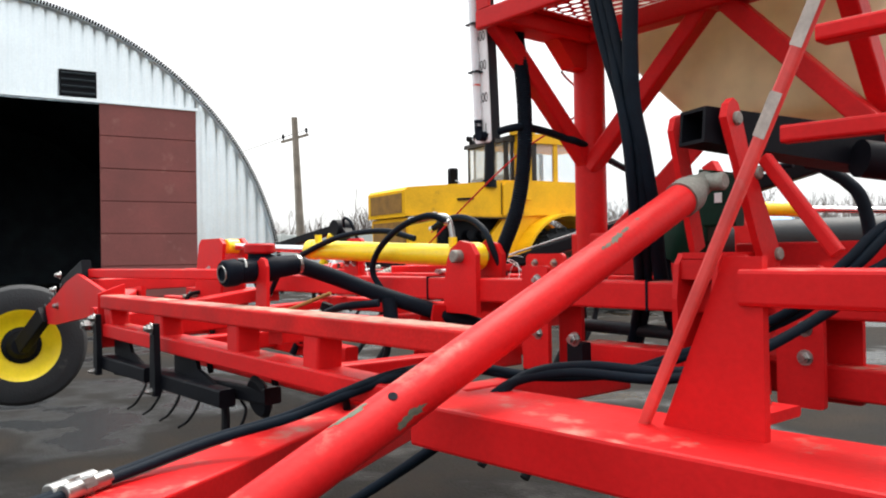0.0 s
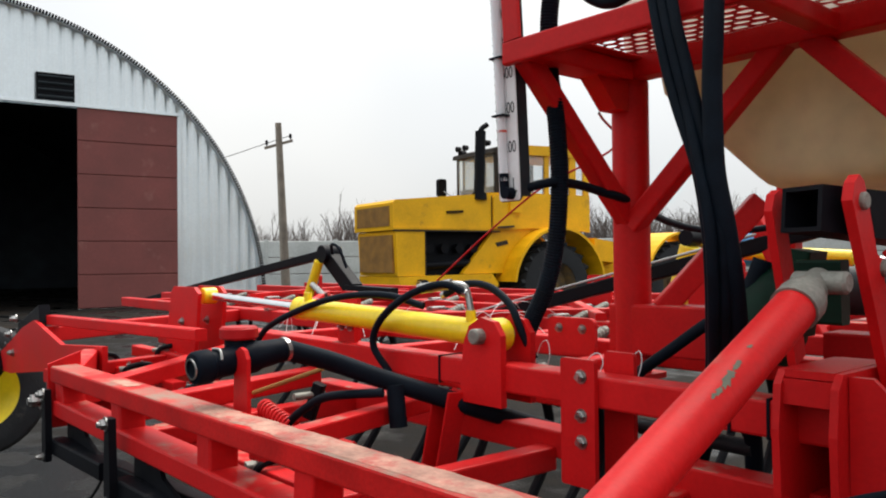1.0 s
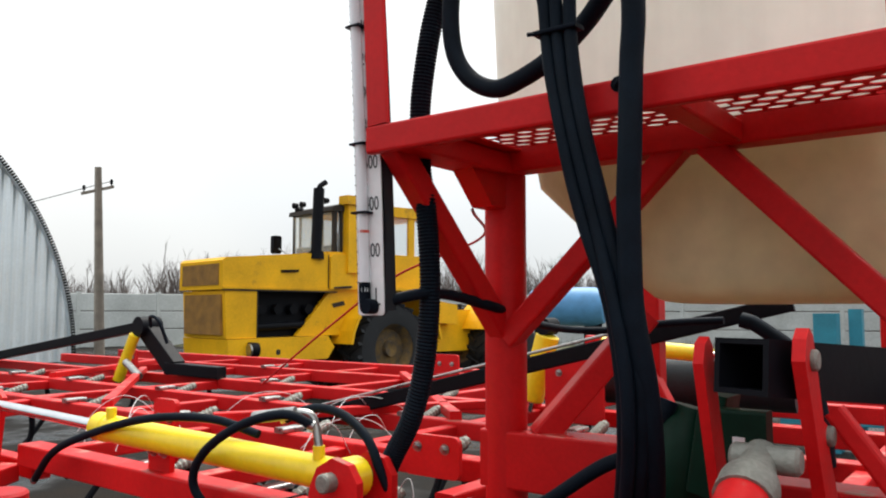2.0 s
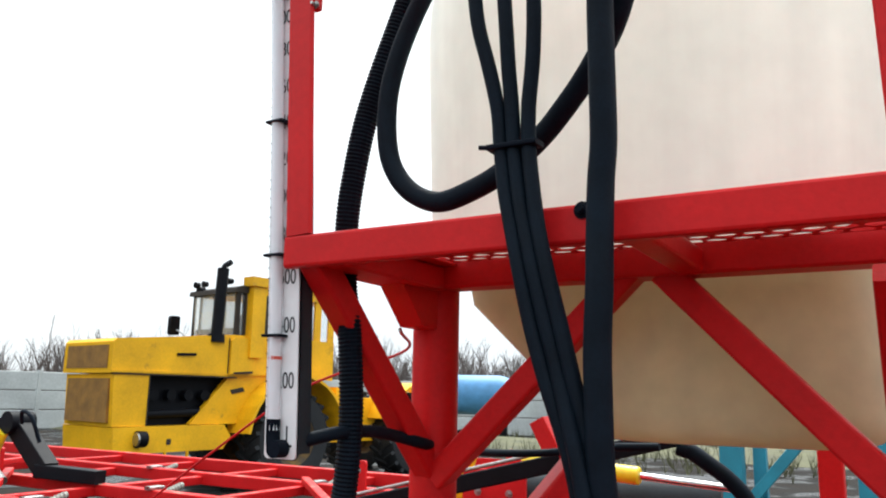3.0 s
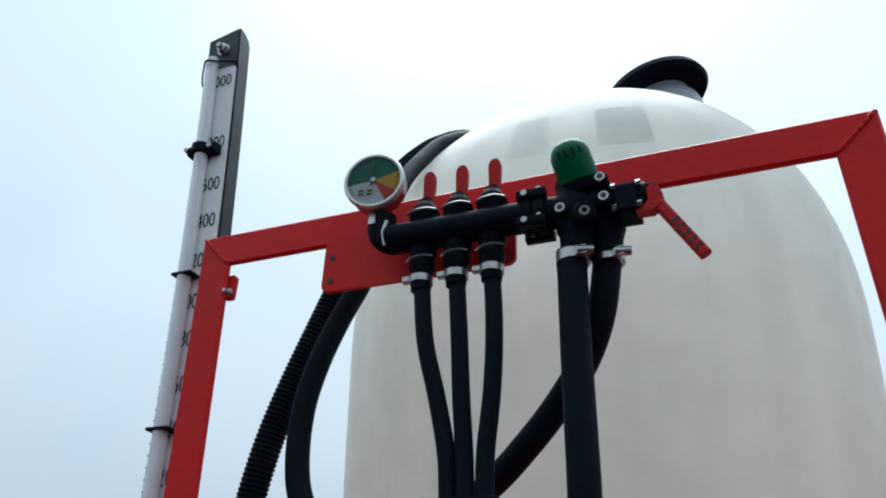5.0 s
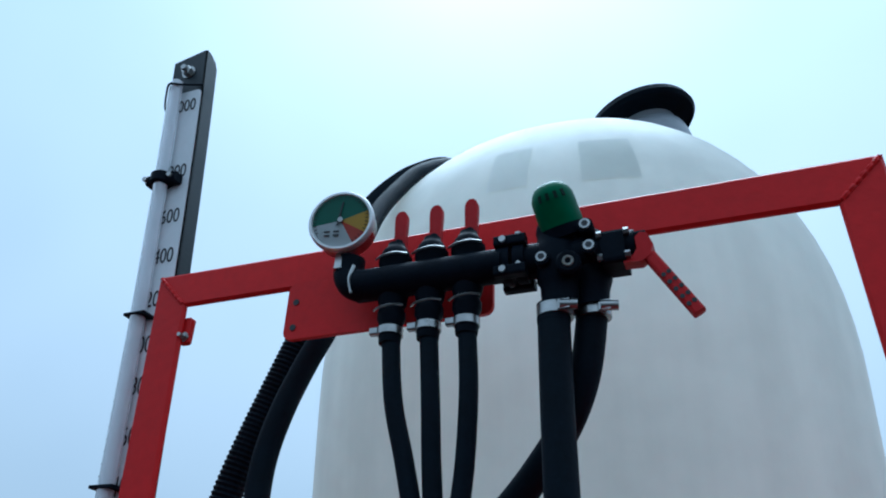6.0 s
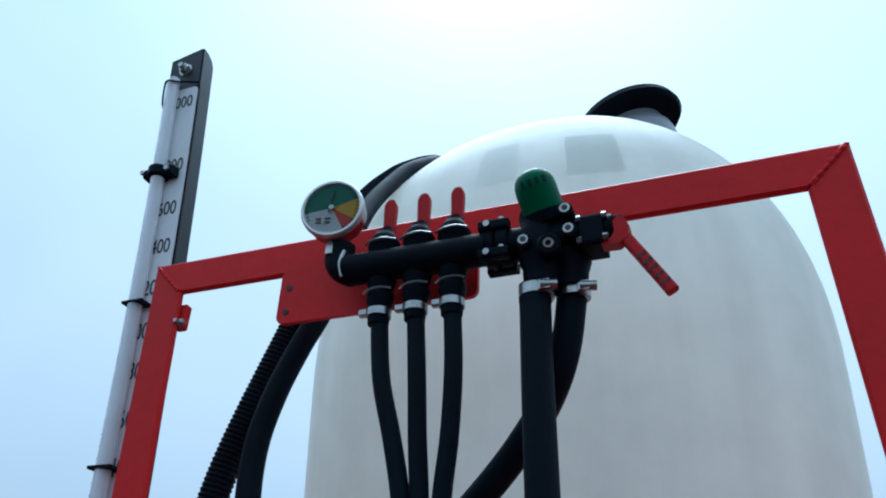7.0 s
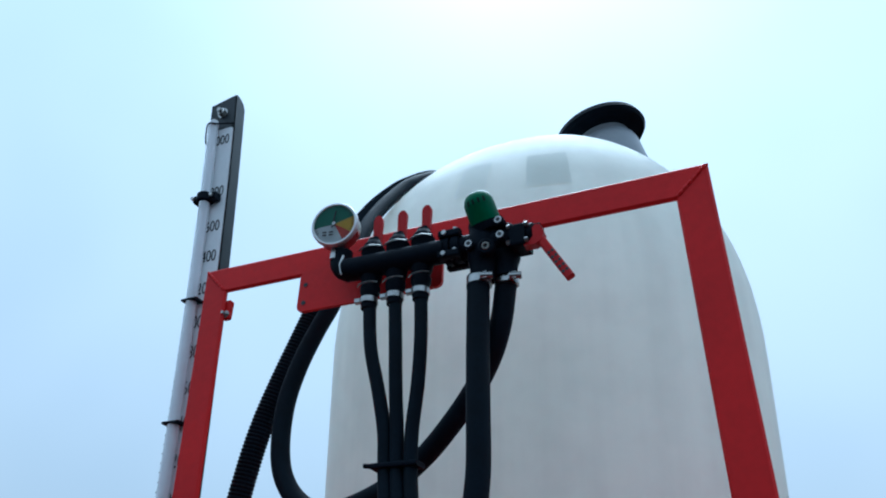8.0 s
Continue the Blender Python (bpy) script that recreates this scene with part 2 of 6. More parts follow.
def ground_material():
    """Worn wet asphalt and mud: dark, with paler puddled patches and fine grit."""
    m = bpy.data.materials.new("wet_yard_ground")
    m.use_nodes = True
    n, l = m.node_tree.nodes, m.node_tree.links
    bsdf, tc = n["Principled BSDF"], n.new("ShaderNodeTexCoord")
    big, grit = n.new("ShaderNodeTexNoise"), n.new("ShaderNodeTexNoise")
    big.inputs["Scale"].default_value, big.inputs["Detail"].default_value = 0.9, 9.0
    grit.inputs["Scale"].default_value, grit.inputs["Detail"].default_value = 55.0, 6.0
    ramp = n.new("ShaderNodeValToRGB")
    e = ramp.color_ramp.elements
    e[0].position, e[0].color = 0.36, (0.007, 0.008, 0.009, 1)
    e[1].position, e[1].color = 0.66, (0.026, 0.018, 0.012, 1)
    mid = e.new(0.5)
    mid.color = (0.013, 0.012, 0.011, 1)
    wet = n.new("ShaderNodeMapRange")
    wet.inputs["From Min"].default_value, wet.inputs["From Max"].default_value = 0.40, 0.50
    wet.inputs["To Min"].default_value, wet.inputs["To Max"].default_value = 0.22, 0.95
    mix = n.new("ShaderNodeMix")
    mix.data_type, mix.blend_type = "RGBA", "MULTIPLY"
    mix.inputs["Factor"].default_value = 0.6
    bump = n.new("ShaderNodeBump")
    bump.inputs["Strength"].default_value, bump.inputs["Distance"].default_value = 0.5, 0.02
    for t in (big, grit):
        l.new(tc.outputs["Object"], t.inputs["Vector"])
    l.new(big.outputs["Fac"], ramp.inputs["Fac"])
    l.new(big.outputs["Fac"], wet.inputs["Value"])
    l.new(ramp.outputs["Color"], mix.inputs["A"])
    l.new(grit.outputs["Color"], mix.inputs["B"])
    l.new(mix.outputs["Result"], bsdf.inputs["Base Color"])
    l.new(wet.outputs["Result"], bsdf.inputs["Roughness"])
    bsdf.inputs["Specular IOR Level"].default_value = 0.16
    l.new(grit.outputs["Fac"], bump.inputs["Height"])
    l.new(bump.outputs["Normal"], bsdf.inputs["Normal"])
    return m


YARD = ground_material()


# ---- building helpers ----
BASE = {}


def thing(name, at, label, category, group="", kind="", shift=(0, 0, 0)):
    ob = new(name)
    ob.empty_display_size = 0.1
    ob.location = Vector(at) + Vector(shift)
    BASE[ob] = Vector(at)
    return tagged(ob, label, category, group, kind)


def part(name, bm, mat, parent=None, label="", smooth=False):
    """Links bm, given in world places, as one mesh object under a thing or a part."""
    at = BASE[parent] if parent else Vector()
    bmesh.ops.translate(bm, verts=bm.verts, vec=-at)
    me = bpy.data.meshes.new(name)
    bm.to_mesh(me)
    bm.free()
    me.materials.append(mat)
    if smooth:
        me.shade_smooth()
        me.set_sharp_from_angle(angle=radians(38))
    ob = new(name, me)
    ob.parent = parent
    BASE[ob] = at
    if label:
        ob["label"] = label
    return ob


def single(name, bm, mat, label, category, group="", kind="", smooth=False):
    return tagged(part(name, bm, mat, None, "", smooth), label, category, group, kind)


def basis(d, up=(0, 0, 1)):
    d = Vector(d).normalized()
    u = Vector(up)
    if abs(d.dot(u)) > 0.97:
        u = Vector((0, 1, 0)) if abs(d.y) < 0.9 else Vector((1, 0, 0))
    side = d.cross(u).normalized()
    return d, side, side.cross(d).normalized()


def loft(bm, rings, close=True, caps=True):
    """Joins rings of equal length into a skin."""
    vs = [[bm.verts.new(p) for p in r] for r in rings]
    k = len(vs[0])
    for a, b in zip(vs, vs[1:]):
        for i in range(k if close else k - 1):
            bm.faces.new((a[i], a[(i + 1) % k], b[(i + 1) % k], b[i]))
    if caps and close and k > 2:
        bm.faces.new(vs[0][::-1])
        bm.faces.new(vs[-1])
    return bm


def beam(bm, p0, p1, w, h, up=(0, 0, 1), bev=0.006):
    """A rolled box section from p0 to p1, w across and h along up, with rounded edges."""
    p0, p1 = Vector(p0), Vector(p1)
    d, s, u = basis(p1 - p0, up)
    a, b, c = w / 2, h / 2, min(bev, w / 3, h / 3)
    prof = [(-a + c, -b), (a - c, -b), (a - c * 0.3, -b + c * 0.3), (a, -b + c), (a, b - c), (a - c * 0.3, b - c * 0.3), (a - c, b), (-a + c, b), (-a + c * 0.3, b - c * 0.3), (-a, b - c), (-a, -b + c), (-a + c * 0.3, -b + c * 0.3)]
    loft(bm, [[p + s * x + u * y for x, y in prof] for p in (p0, p1)])
    return bm


def box(bm, lo, hi, bev=0.006):
    lo, hi = Vector(lo), Vector(hi)
    c = (lo + hi) / 2
    return beam(bm, (lo.x, c.y, c.z), (hi.x, c.y, c.z), hi.y - lo.y, hi.z - lo.z, (0, 0, 1), bev)


def rod(bm, p0, p1, r, n=14, r1=None, chamfer=0.0):
    p0, p1 = Vector(p0), Vector(p1)
    d, s, u = basis(p1 - p0)
    r1 = r if r1 is None else r1
    ring = lambda p, q: [p + (s * math.cos(i * math.tau / n) + u * math.sin(i * math.tau / n)) * q for i in range(n)]
    if chamfer:
        rings = [ring(p0, r - chamfer), ring(p0 + d * chamfer, r), ring(p1 - d * chamfer, r1), ring(p1, r1 - chamfer)]
    else:
        rings = [ring(p0, r), ring(p1, r1)]
    return loft(bm, rings)


def spline(pts, steps=8):
    """A smooth line through the given places."""
    p = [Vector(q) for q in pts]
    p = [p[0] * 2 - p[1]] + p + [p[-1] * 2 - p[-2]]
    out = []
    for a, b, c, d in zip(p, p[1:], p[2:], p[3:]):
        for i in range(steps):
            t = i / steps
            out.append(0.5 * ((2 * b) + (c - a) * t + (2 * a - 5 * b + 4 * c - d) * t * t + (3 * b - a - 3 * c + d) * t ** 3))
    return out + [p[-2]]


def pipe(bm, pts, r, n=12, steps=8, ribs=0.0, pitch=0.012, straight=False):
    """A hose or bent bar along pts; ribs: depth of a corrugated hose's rings."""
    line = [Vector(q) for q in pts] if straight else spline(pts, steps)
    if ribs:
        dense, left = [line[0]], 0.0
        step = pitch / 2
        for a, b in zip(line, line[1:]):
            seg = (b - a).length
            pos = step - left
            while pos <= seg:
                dense.append(a.lerp(b, pos / seg))
                pos += step
            left = seg - (pos - step)
        line = dense
    d, s, u = basis(line[1] - line[0])
    rings = []
    for i, p in enumerate(line):
        q = (line[min(i + 1, len(line) - 1)] - line[max(i - 1, 0)]).normalized()
        s = (s - q * s.dot(q)).normalized()
        u = s.cross(q)
        rr = r - (ribs if i % 2 else 0.0)
        rings.append([p + (s * math.cos(k * math.tau / n) + u * math.sin(k * math.tau / n)) * rr for k in range(n)])
    return loft(bm, rings)


def plate(bm, outline, axis, at, thick):
    """A flat plate: outline in the two other axes, from at to at + thick along axis."""
    def place(a, b, c):
        return {"x": (c, a, b), "y": (a, c, b), "z": (a, b, c)}[axis]
    lo = [bm.verts.new(place(a, b, at)) for a, b in outline]
    hi = [bm.verts.new(place(a, b, at + thick)) for a, b in outline]
    k = len(outline)
    bm.faces.new(lo[::-1])
    bm.faces.new(hi)
    for i in range(k):
        bm.faces.new((lo[i], lo[(i + 1) % k], hi[(i + 1) % k], hi[i]))
    bmesh.ops.recalc_face_normals(bm, faces=bm.faces)
    return bm


def rounded(x0, z0, x1, z1, r=0.01, k=3):
    out = []
    for cx, cz, a0 in ((x1 - r, z1 - r, 0), (x0 + r, z1 - r, 90), (x0 + r, z0 + r, 180), (x1 - r, z0 + r, 270)):
        for i in range(k + 1):
            a = radians(a0 + 90 * i / k)
            out.append((cx + r * math.cos(a), cz + r * math.sin(a)))
    return out


def lathe(bm, profile, centre, axis=(0, 0, 1), n=32, caps=True):
    """Turns (radius, height) pairs round an axis through centre."""
    c = Vector(centre)
    d, s, u = basis(axis, (0, 1, 0))
    rings = [[c + d * h + (s * math.cos(i * math.tau / n) + u * math.sin(i * math.tau / n)) * max(r, 0.0005) for i in range(n)] for r, h in profile]
    loft(bm, rings, caps=caps)
    bmesh.ops.recalc_face_normals(bm, faces=bm.faces)
    return bm


def bolt(bm, at, d, r=0.012, h=0.009):
    """A hexagon head on a washer, facing along d."""
    d = Vector(d).normalized()
    at = Vector(at)
    rod(bm, at - d * 0.002, at + d * 0.0025, r * 1.35, 12)
    rod(bm, at + d * 0.0025, at + d * h, r, 6, chamfer=0.0015)
    rod(bm, at + d * h, at + d * (h + 0.008), r * 0.55, 8)
    return bm


def BM():
    return bmesh.new()


# ---- the yard: ground, hangar, fence, pole, woods ----
ALONG = Vector((0.14, 0.99, 0)).normalized()
ACROSS = Vector((ALONG.y, -ALONG.x, 0))


def yard_point(corner, along, out, z):
    """A place on a front whose corner is given: along it, out of it towards the machine, and up."""
    return Vector(corner) + ALONG * along + ACROSS * out + Vector((0, 0, z))


bm = BM()
size, cells = 900.0, 60
vs = []
for i in range(cells + 1):
    row = []
    for j in range(cells + 1):
        u, v = (i / cells * 2 - 1), (j / cells * 2 - 1)
        x, y = math.copysign(abs(u) ** 3, u) * size, math.copysign(abs(v) ** 3, v) * size
        z = GROUND + noise.noise((x * 0.35, y * 0.35, 0.0)) * 0.03 if abs(x) < 60 and abs(y) < 60 else GROUND
        row.append(bm.verts.new((x, y, z)))
    vs.append(row)
for i in range(cells):
    for j in range(cells):
        bm.faces.new((vs[i][j], vs[i + 1][j], vs[i + 1][j + 1], vs[i][j + 1]))
single("ground", bm, YARD, "dark wet worn asphalt and mud yard", "ground", kind="structure", smooth=True)

# arched hangar: semicircle of corrugated sheet with an open sliding door
HC = (-25.1, 11.2, 0.0)
H_MID, H_R = -6.4, 9.15
hangar = thing("hangar", yard_point(HC, H_MID, 0, GROUND), "large arched galvanised corrugated sheet hangar with its door slid open", "hangar")


def arch_z(a):
    return GROUND + math.sqrt(max(0.0, H_R ** 2 - (a - H_MID) ** 2))


bm = BM()
OPEN_L, OPEN_R, OPEN_T = -9.8, -3.0, 6.32
step = 0.085
a = H_MID - H_R
prev = None
k = 0
while a <= H_MID + H_R + 0.001:
    out = (0.0, 0.035, 0.035, 0.0)[k % 4]
    top = arch_z(min(a, H_MID + H_R - 0.001))
    low = OPEN_T if OPEN_L < a < OPEN_R else GROUND - 0.05
    if prev and top > low:
        p_a, p_out, p_top, p_low = prev
        q = [bm.verts.new(yard_point(HC, *v)) for v in ((p_a, p_out, max(p_low, low)), (a, out, max(p_low, low)), (a, out, top), (p_a, p_out, max(p_top, max(p_low, low))))]
        bm.faces.new(q)
    prev = (a, out, top, low)
    k += 1
    a += step
part("front_wall", bm, ZINC_WALL, hangar, "corrugated zinc sheet")
# roof shell going back, with ribs
bm = BM()
outer = []
for i in range(73):
    ang = math.pi * i / 72
    outer.append((H_MID + math.cos(ang) * (H_R + 0.06), GROUND + math.sin(ang) * (H_R + 0.06)))
rings = []
for o in (0.22, -6.0, -14.0, -24.0):
    rings.append([yard_point(HC, x, o, z) for x, z in outer] + [yard_point(HC, H_MID + (x - H_MID) * 0.99, o, GROUND + (z - GROUND) * 0.99) for x, z in outer[::-1]])
loft(bm, rings)
part("roof", bm, ZINC_WALL, hangar, "curved sheet roof", smooth=True)
bm = BM()
for i in range(330):
    a0, a1 = math.pi * i / 330, math.pi * (i + 0.7) / 330
    pts = []
    for ang in (a0, a1):
        for rr in (H_R - 0.02, H_R + 0.10):
            pts.append((H_MID + math.cos(ang) * rr, GROUND + math.sin(ang) * rr))
    rings = [[yard_point(HC, *((pts[j][0]), o), pts[j][1]) for j in (0, 1, 3, 2)] for o in (0.24, 0.29)]
    loft(bm, rings)
tagged(part("roof_edge", bm, BLACK, hangar, "dark scalloped edge of the roof sheets"), kind="stuff")
# The back wall takes the same shade colour, seen through the doorway.
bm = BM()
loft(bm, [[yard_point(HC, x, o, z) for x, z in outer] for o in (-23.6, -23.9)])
part("back_wall", bm, DOORWAY_SHADE, hangar)
# Added shell under the roof sheet, coloured dark to shade the inside.
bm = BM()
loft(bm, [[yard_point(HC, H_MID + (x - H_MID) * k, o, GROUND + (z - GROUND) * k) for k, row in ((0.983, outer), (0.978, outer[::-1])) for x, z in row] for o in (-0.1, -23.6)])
part("lining", bm, DOORWAY_SHADE, hangar, "added dark shell that stands in for the shade under the roof", smooth=True)
# sliding door leaf of five horizontal panels
door = part("sliding_door", beam(BM(), yard_point(HC, -3.0, 0.12, 3.27), yard_point(HC, -0.06, 0.12, 3.27), 0.05, 6.1), DOOR_RED, hangar, "oxide-red painted sliding door leaf")
for i in range(6):
    z0 = GROUND + 0.03 + i * 1.02
    bm = BM()
    beam(bm, yard_point(HC, -3.0, 0.16, z0 + 0.50), yard_point(HC, -0.06, 0.16, z0 + 0.50), 0.035, 0.985, bev=0.02)
    part("panel", bm, DOOR_RED, door)
bm = BM()
beam(bm, yard_point(HC, -9.9, 0.16, 6.42), yard_point(HC, 0.0, 0.16, 6.36), 0.12, 0.1)
part("door_track", bm, ZINC_WALL, hangar)
vent = part("vent", beam(BM(), yard_point(HC, -4.1, 0.04, 6.9), yard_point(HC, -3.06, 0.04, 6.9), 0.06, 0.82), BLACK, hangar, "black louvred vent")
for i in range(4):
    part("louvre", beam(BM(), yard_point(HC, -4.05, 0.09, 6.6 + i * 0.2), yard_point(HC, -3.1, 0.09, 6.6 + i * 0.2), 0.08, 0.05, up=(0.5, 0, 0.8)), SLATE, vent)

# concrete panel fence behind the yard
FENCE = [(-34.0, 15.9), (-33.2, 18.6), (-28.0, 30.5), (-19.0, 33.2), (-4.0, 38.0), (14.0, 42.0)]
fence = thing("fence", (-30, 25, GROUND), "pale grey concrete panel yard fence", "fence", kind="structure")
fence_top = 2.55
for (x0, y0), (x1, y1) in zip(FENCE, FENCE[1:]):
    p0, p1 = Vector((x0, y0, 0)), Vector((x1, y1, 0))
    count = max(1, round((p1 - p0).length / 3.0))
    for i in range(count):
        q0, q1 = p0.lerp(p1, i / count), p0.lerp(p1, (i + 1) / count)
        d = (q1 - q0).normalized() * 0.06
        panel = BM()
        for z in (0, 1, 2):
            z0 = GROUND + z * (fence_top - GROUND) / 3
            c = Vector((0, 0, z0 + (fence_top - GROUND) / 6))
            beam(panel, q0 + d + c, q1 - d + c, 0.12, (fence_top - GROUND) / 3 - 0.03, bev=0.03)
        part("panel", panel, CONCRETE, fence)
        part("post", beam(BM(), q0 + Vector((0, 0, GROUND)), q0 + Vector((0, 0, fence_top + 0.05)), 0.16, 0.18), CONCRETE, fence)

# power pole
pole = thing("power_pole", (-24.7, 14.85, GROUND), "weathered wooden power pole with a crossarm and insulators", "utility pole")
part("shaft", rod(BM(), (-24.68, 14.9, GROUND - 0.1), (-24.79, 14.68, 6.45), 0.17, 14, 0.11), POLE_WOOD, pole, smooth=True)
arm = part("crossarm", beam(BM(), (-25.0, 14.25, 5.55), (-24.56, 15.12, 5.85), 0.09, 0.09), POLE_WOOD, pole)
for f in (0.08, 0.92):
    p = Vector((-25.0, 14.25, 5.55)).lerp(Vector((-24.56, 15.12, 5.85)), f)
    part("insulator", lathe(BM(), [(0.02, 0.0), (0.02, 0.1), (0.06, 0.12), (0.04, 0.17), (0.055, 0.2), (0.03, 0.26)], p), BLACK, arm)
bm = BM()
pipe(bm, [(-24.6, 15.0, 6.0), (-28.0, 12.5, 5.0), (-31.5, 10.0, 4.9)], 0.012, 6)
single("power_cable", bm, BLACK, "thin power cable hung from the pole", "cable", smooth=True)


# bare winter woods behind the fence
def bare_tree(bm, base, height, rng):
    def limb(p, d, length, r, depth):
        q = p + d * length
        rod(bm, p, q, r, 4 if depth < 2 else 3, r * 0.55)
        if depth == 3:
            return
        for _ in range(4 if depth == 0 else 3):
            f = rng.uniform(0.35, 1.0)
            e = (d + Vector((rng.uniform(-1, 1), rng.uniform(-1, 1), rng.uniform(0.0, 0.7))) * 0.62).normalized()
            limb(p + d * length * f, e, length * rng.uniform(0.42, 0.62), r * 0.5, depth + 1)
    limb(Vector(base), Vector((rng.uniform(-0.08, 0.08), rng.uniform(-0.08, 0.08), 1)).normalized(), height * 0.55, height * 0.011, 0)


rng = random.Random(4)
tree_line = [(-62, 4), (-54, 26), (-42, 44), (-27, 49), (-10, 54), (8, 60), (26, 66)]
bm = BM()
for (x0, y0), (x1, y1) in zip(tree_line, tree_line[1:]):
    for i in range(300 if x0 == -54 else 210):
        f = rng.random()
        depth = rng.uniform(0, 14)
        x, y = x0 + (x1 - x0) * f + rng.uniform(-2, 2), y0 + (y1 - y0) * f + depth
        bare_tree(bm, (x, y, GROUND), rng.uniform(3.0, 4.9) if x < -52 else rng.uniform(4.7, 6.9) if x < -38 else rng.uniform(4.2, 6.0), rng)
single("woods", bm, BARK, "bare grey-brown winter trees behind the fence", "trees", kind="stuff")
bm = BM()
for i in range(2600):
    seg = rng.randrange(len(tree_line) - 1)
    f = rng.random()
    x = tree_line[seg][0] + (tree_line[seg + 1][0] - tree_line[seg][0]) * f
    y = tree_line[seg][1] + (tree_line[seg + 1][1] - tree_line[seg][1]) * f + rng.uniform(-3, 12)
    h = rng.uniform(1.6, 3.4)
    for j in range(6):
        rod(bm, (x, y, GROUND), (x + rng.uniform(-1.2, 1.2), y + rng.uniform(-1.2, 1.2), GROUND + h * rng.uniform(0.6, 1)), 0.035, 3, 0.01)
single("undergrowth", bm, BARK, "dry leafless bushes at the foot of the woods", "bushes", kind="stuff")
bm = BM()
for i in range(1600):
    x, y = rng.uniform(-34, 6), rng.uniform(20, 33)
    if y < 14 + 0.0 * x or (x < -16 and y < 26):
        continue
    for j in range(4):
        rod(bm, (x, y, GROUND), (x + rng.uniform(-0.15, 0.15), y + rng.uniform(-0.15, 0.15), GROUND + rng.uniform(0.15, 0.5)), 0.012, 3, 0.003)
single("dry_weeds", bm, SCRUB, "dry yellow-green weeds along the fence", "weeds", kind="stuff")
# bank of earth and grass between yard and fence
bm = BM()
rings = []
for i in range(30):
    f = i / 29
    x = -36 + 62 * f
    y = 24 + 8 * f + noise.noise((x * 0.2, 0, 0)) * 1.2
    hgt = 0.35 + 0.25 * noise.noise((x * 0.4, 3, 0))
    rings.append([(x, y - 3, GROUND - 0.05), (x, y - 1.4, GROUND + hgt * 0.7), (x, y, GROUND + hgt), (x, y + 2, GROUND + hgt * 0.5), (x, y + 4, GROUND - 0.05)])
loft(bm, rings, close=False)
single("earth_bank", bm, SCRUB, "low bank of earth and dry grass", "ground", kind="structure", smooth=True)

# blue barrel trailer and turquoise implement standing far behind the tank
bt = thing("water_barrel", (-14.6, 27.6, GROUND), "light blue tank barrel on a stand by the fence", "barrel")
part("barrel", lathe(BM(), [(0.3, -1.5), (0.62, -1.35), (0.72, -1.0), (0.72, 1.0), (0.62, 1.35), (0.3, 1.5)], (-14.6, 27.6, 1.95), (1, 0.3, 0), 24), BLUE, bt, smooth=True)
for sx in (-0.9, 0.9):
    part("leg", beam(BM(), (-14.6 + sx, 27.6 + sx * 0.3, GROUND - 0.05), (-14.6 + sx, 27.6 + sx * 0.3, 1.4), 0.7, 0.12), BLACK, bt)
te = thing("turquoise_implement", (-3.0, 11.0, GROUND), "turquoise painted steel frame of another implement", "implement")
for p0, p1, w in (((-2.47, 11.2, GROUND - 0.02), (-2.47, 11.2, 1.75), 0.24), ((-2.2, 11.4, GROUND - 0.02), (-2.2, 11.4, 1.8), 0.14), ((-2.5, 11.2, 0.55), (-1.75, 11.2, 1.45), 0.12), ((-3.0, 11.2, 0.55), (-1.0, 11.5, 0.6), 0.16), ((-1.05, 11.2, GROUND - 0.02), (-1.05, 11.2, 1.6), 0.3)):
    part("bar", beam(BM(), p0, p1, w, w), TEAL, te)


# ---- yellow articulated tractor ----
TC = Vector((-11.05, 9.35, 0.0))
tractor = thing("tractor", yard_point(TC, 3.0, -1.0, GROUND), "old yellow articulated four-wheel-drive farm tractor", "tractor")
WID = 1.5          # width of the bonnet


def tp(along, inward, z):
    """A place on the tractor: back along its side, inward from that side, height."""
    return yard_point(TC, along, -inward, GROUND + (z - GROUND) * 1.035)


def tprism(bm, side, in0, in1):
    """A body whose side outline (along, height) is given, between two widths."""
    loft(bm, [[tp(a, in0, z) for a, z in side], [tp(a, in1, z) for a, z in side]])
    bmesh.ops.recalc_face_normals(bm, faces=bm.faces)
    return bm


bonnet = part("bonnet", tprism(BM(), [(0.0, 2.06), (0.0, 2.52), (0.05, 2.57), (2.05, 2.74), (2.1, 2.7), (2.1, 2.06)], 0.0, WID), TRACTOR_YELLOW, tractor, "faded yellow engine bonnet")
part("lower_side", tprism(BM(), [(0.1, 1.28), (0.06, 2.045), (0.66, 2.045), (0.66, 1.28)], 0.02, WID - 0.02), TRACTOR_YELLOW, bonnet)
part("handle", tprism(BM(), [(1.1, 2.36), (1.1, 2.4), (1.45, 2.42), (1.45, 2.38)], -0.03, 0.02), BLACK, bonnet)
bm = BM()
loft(bm, [[tp(-0.012, 0.12, 2.13), tp(-0.012, WID - 0.12, 2.13), tp(-0.012, WID - 0.12, 2.47), tp(-0.012, 0.12, 2.47)], [tp(0.02, 0.12, 2.13), tp(0.02, WID - 0.12, 2.13), tp(0.02, WID - 0.12, 2.47), tp(0.02, 0.12, 2.47)]])
part("grille", bm, GRILLE, bonnet, "rust-brown mesh grille")
bm = BM()
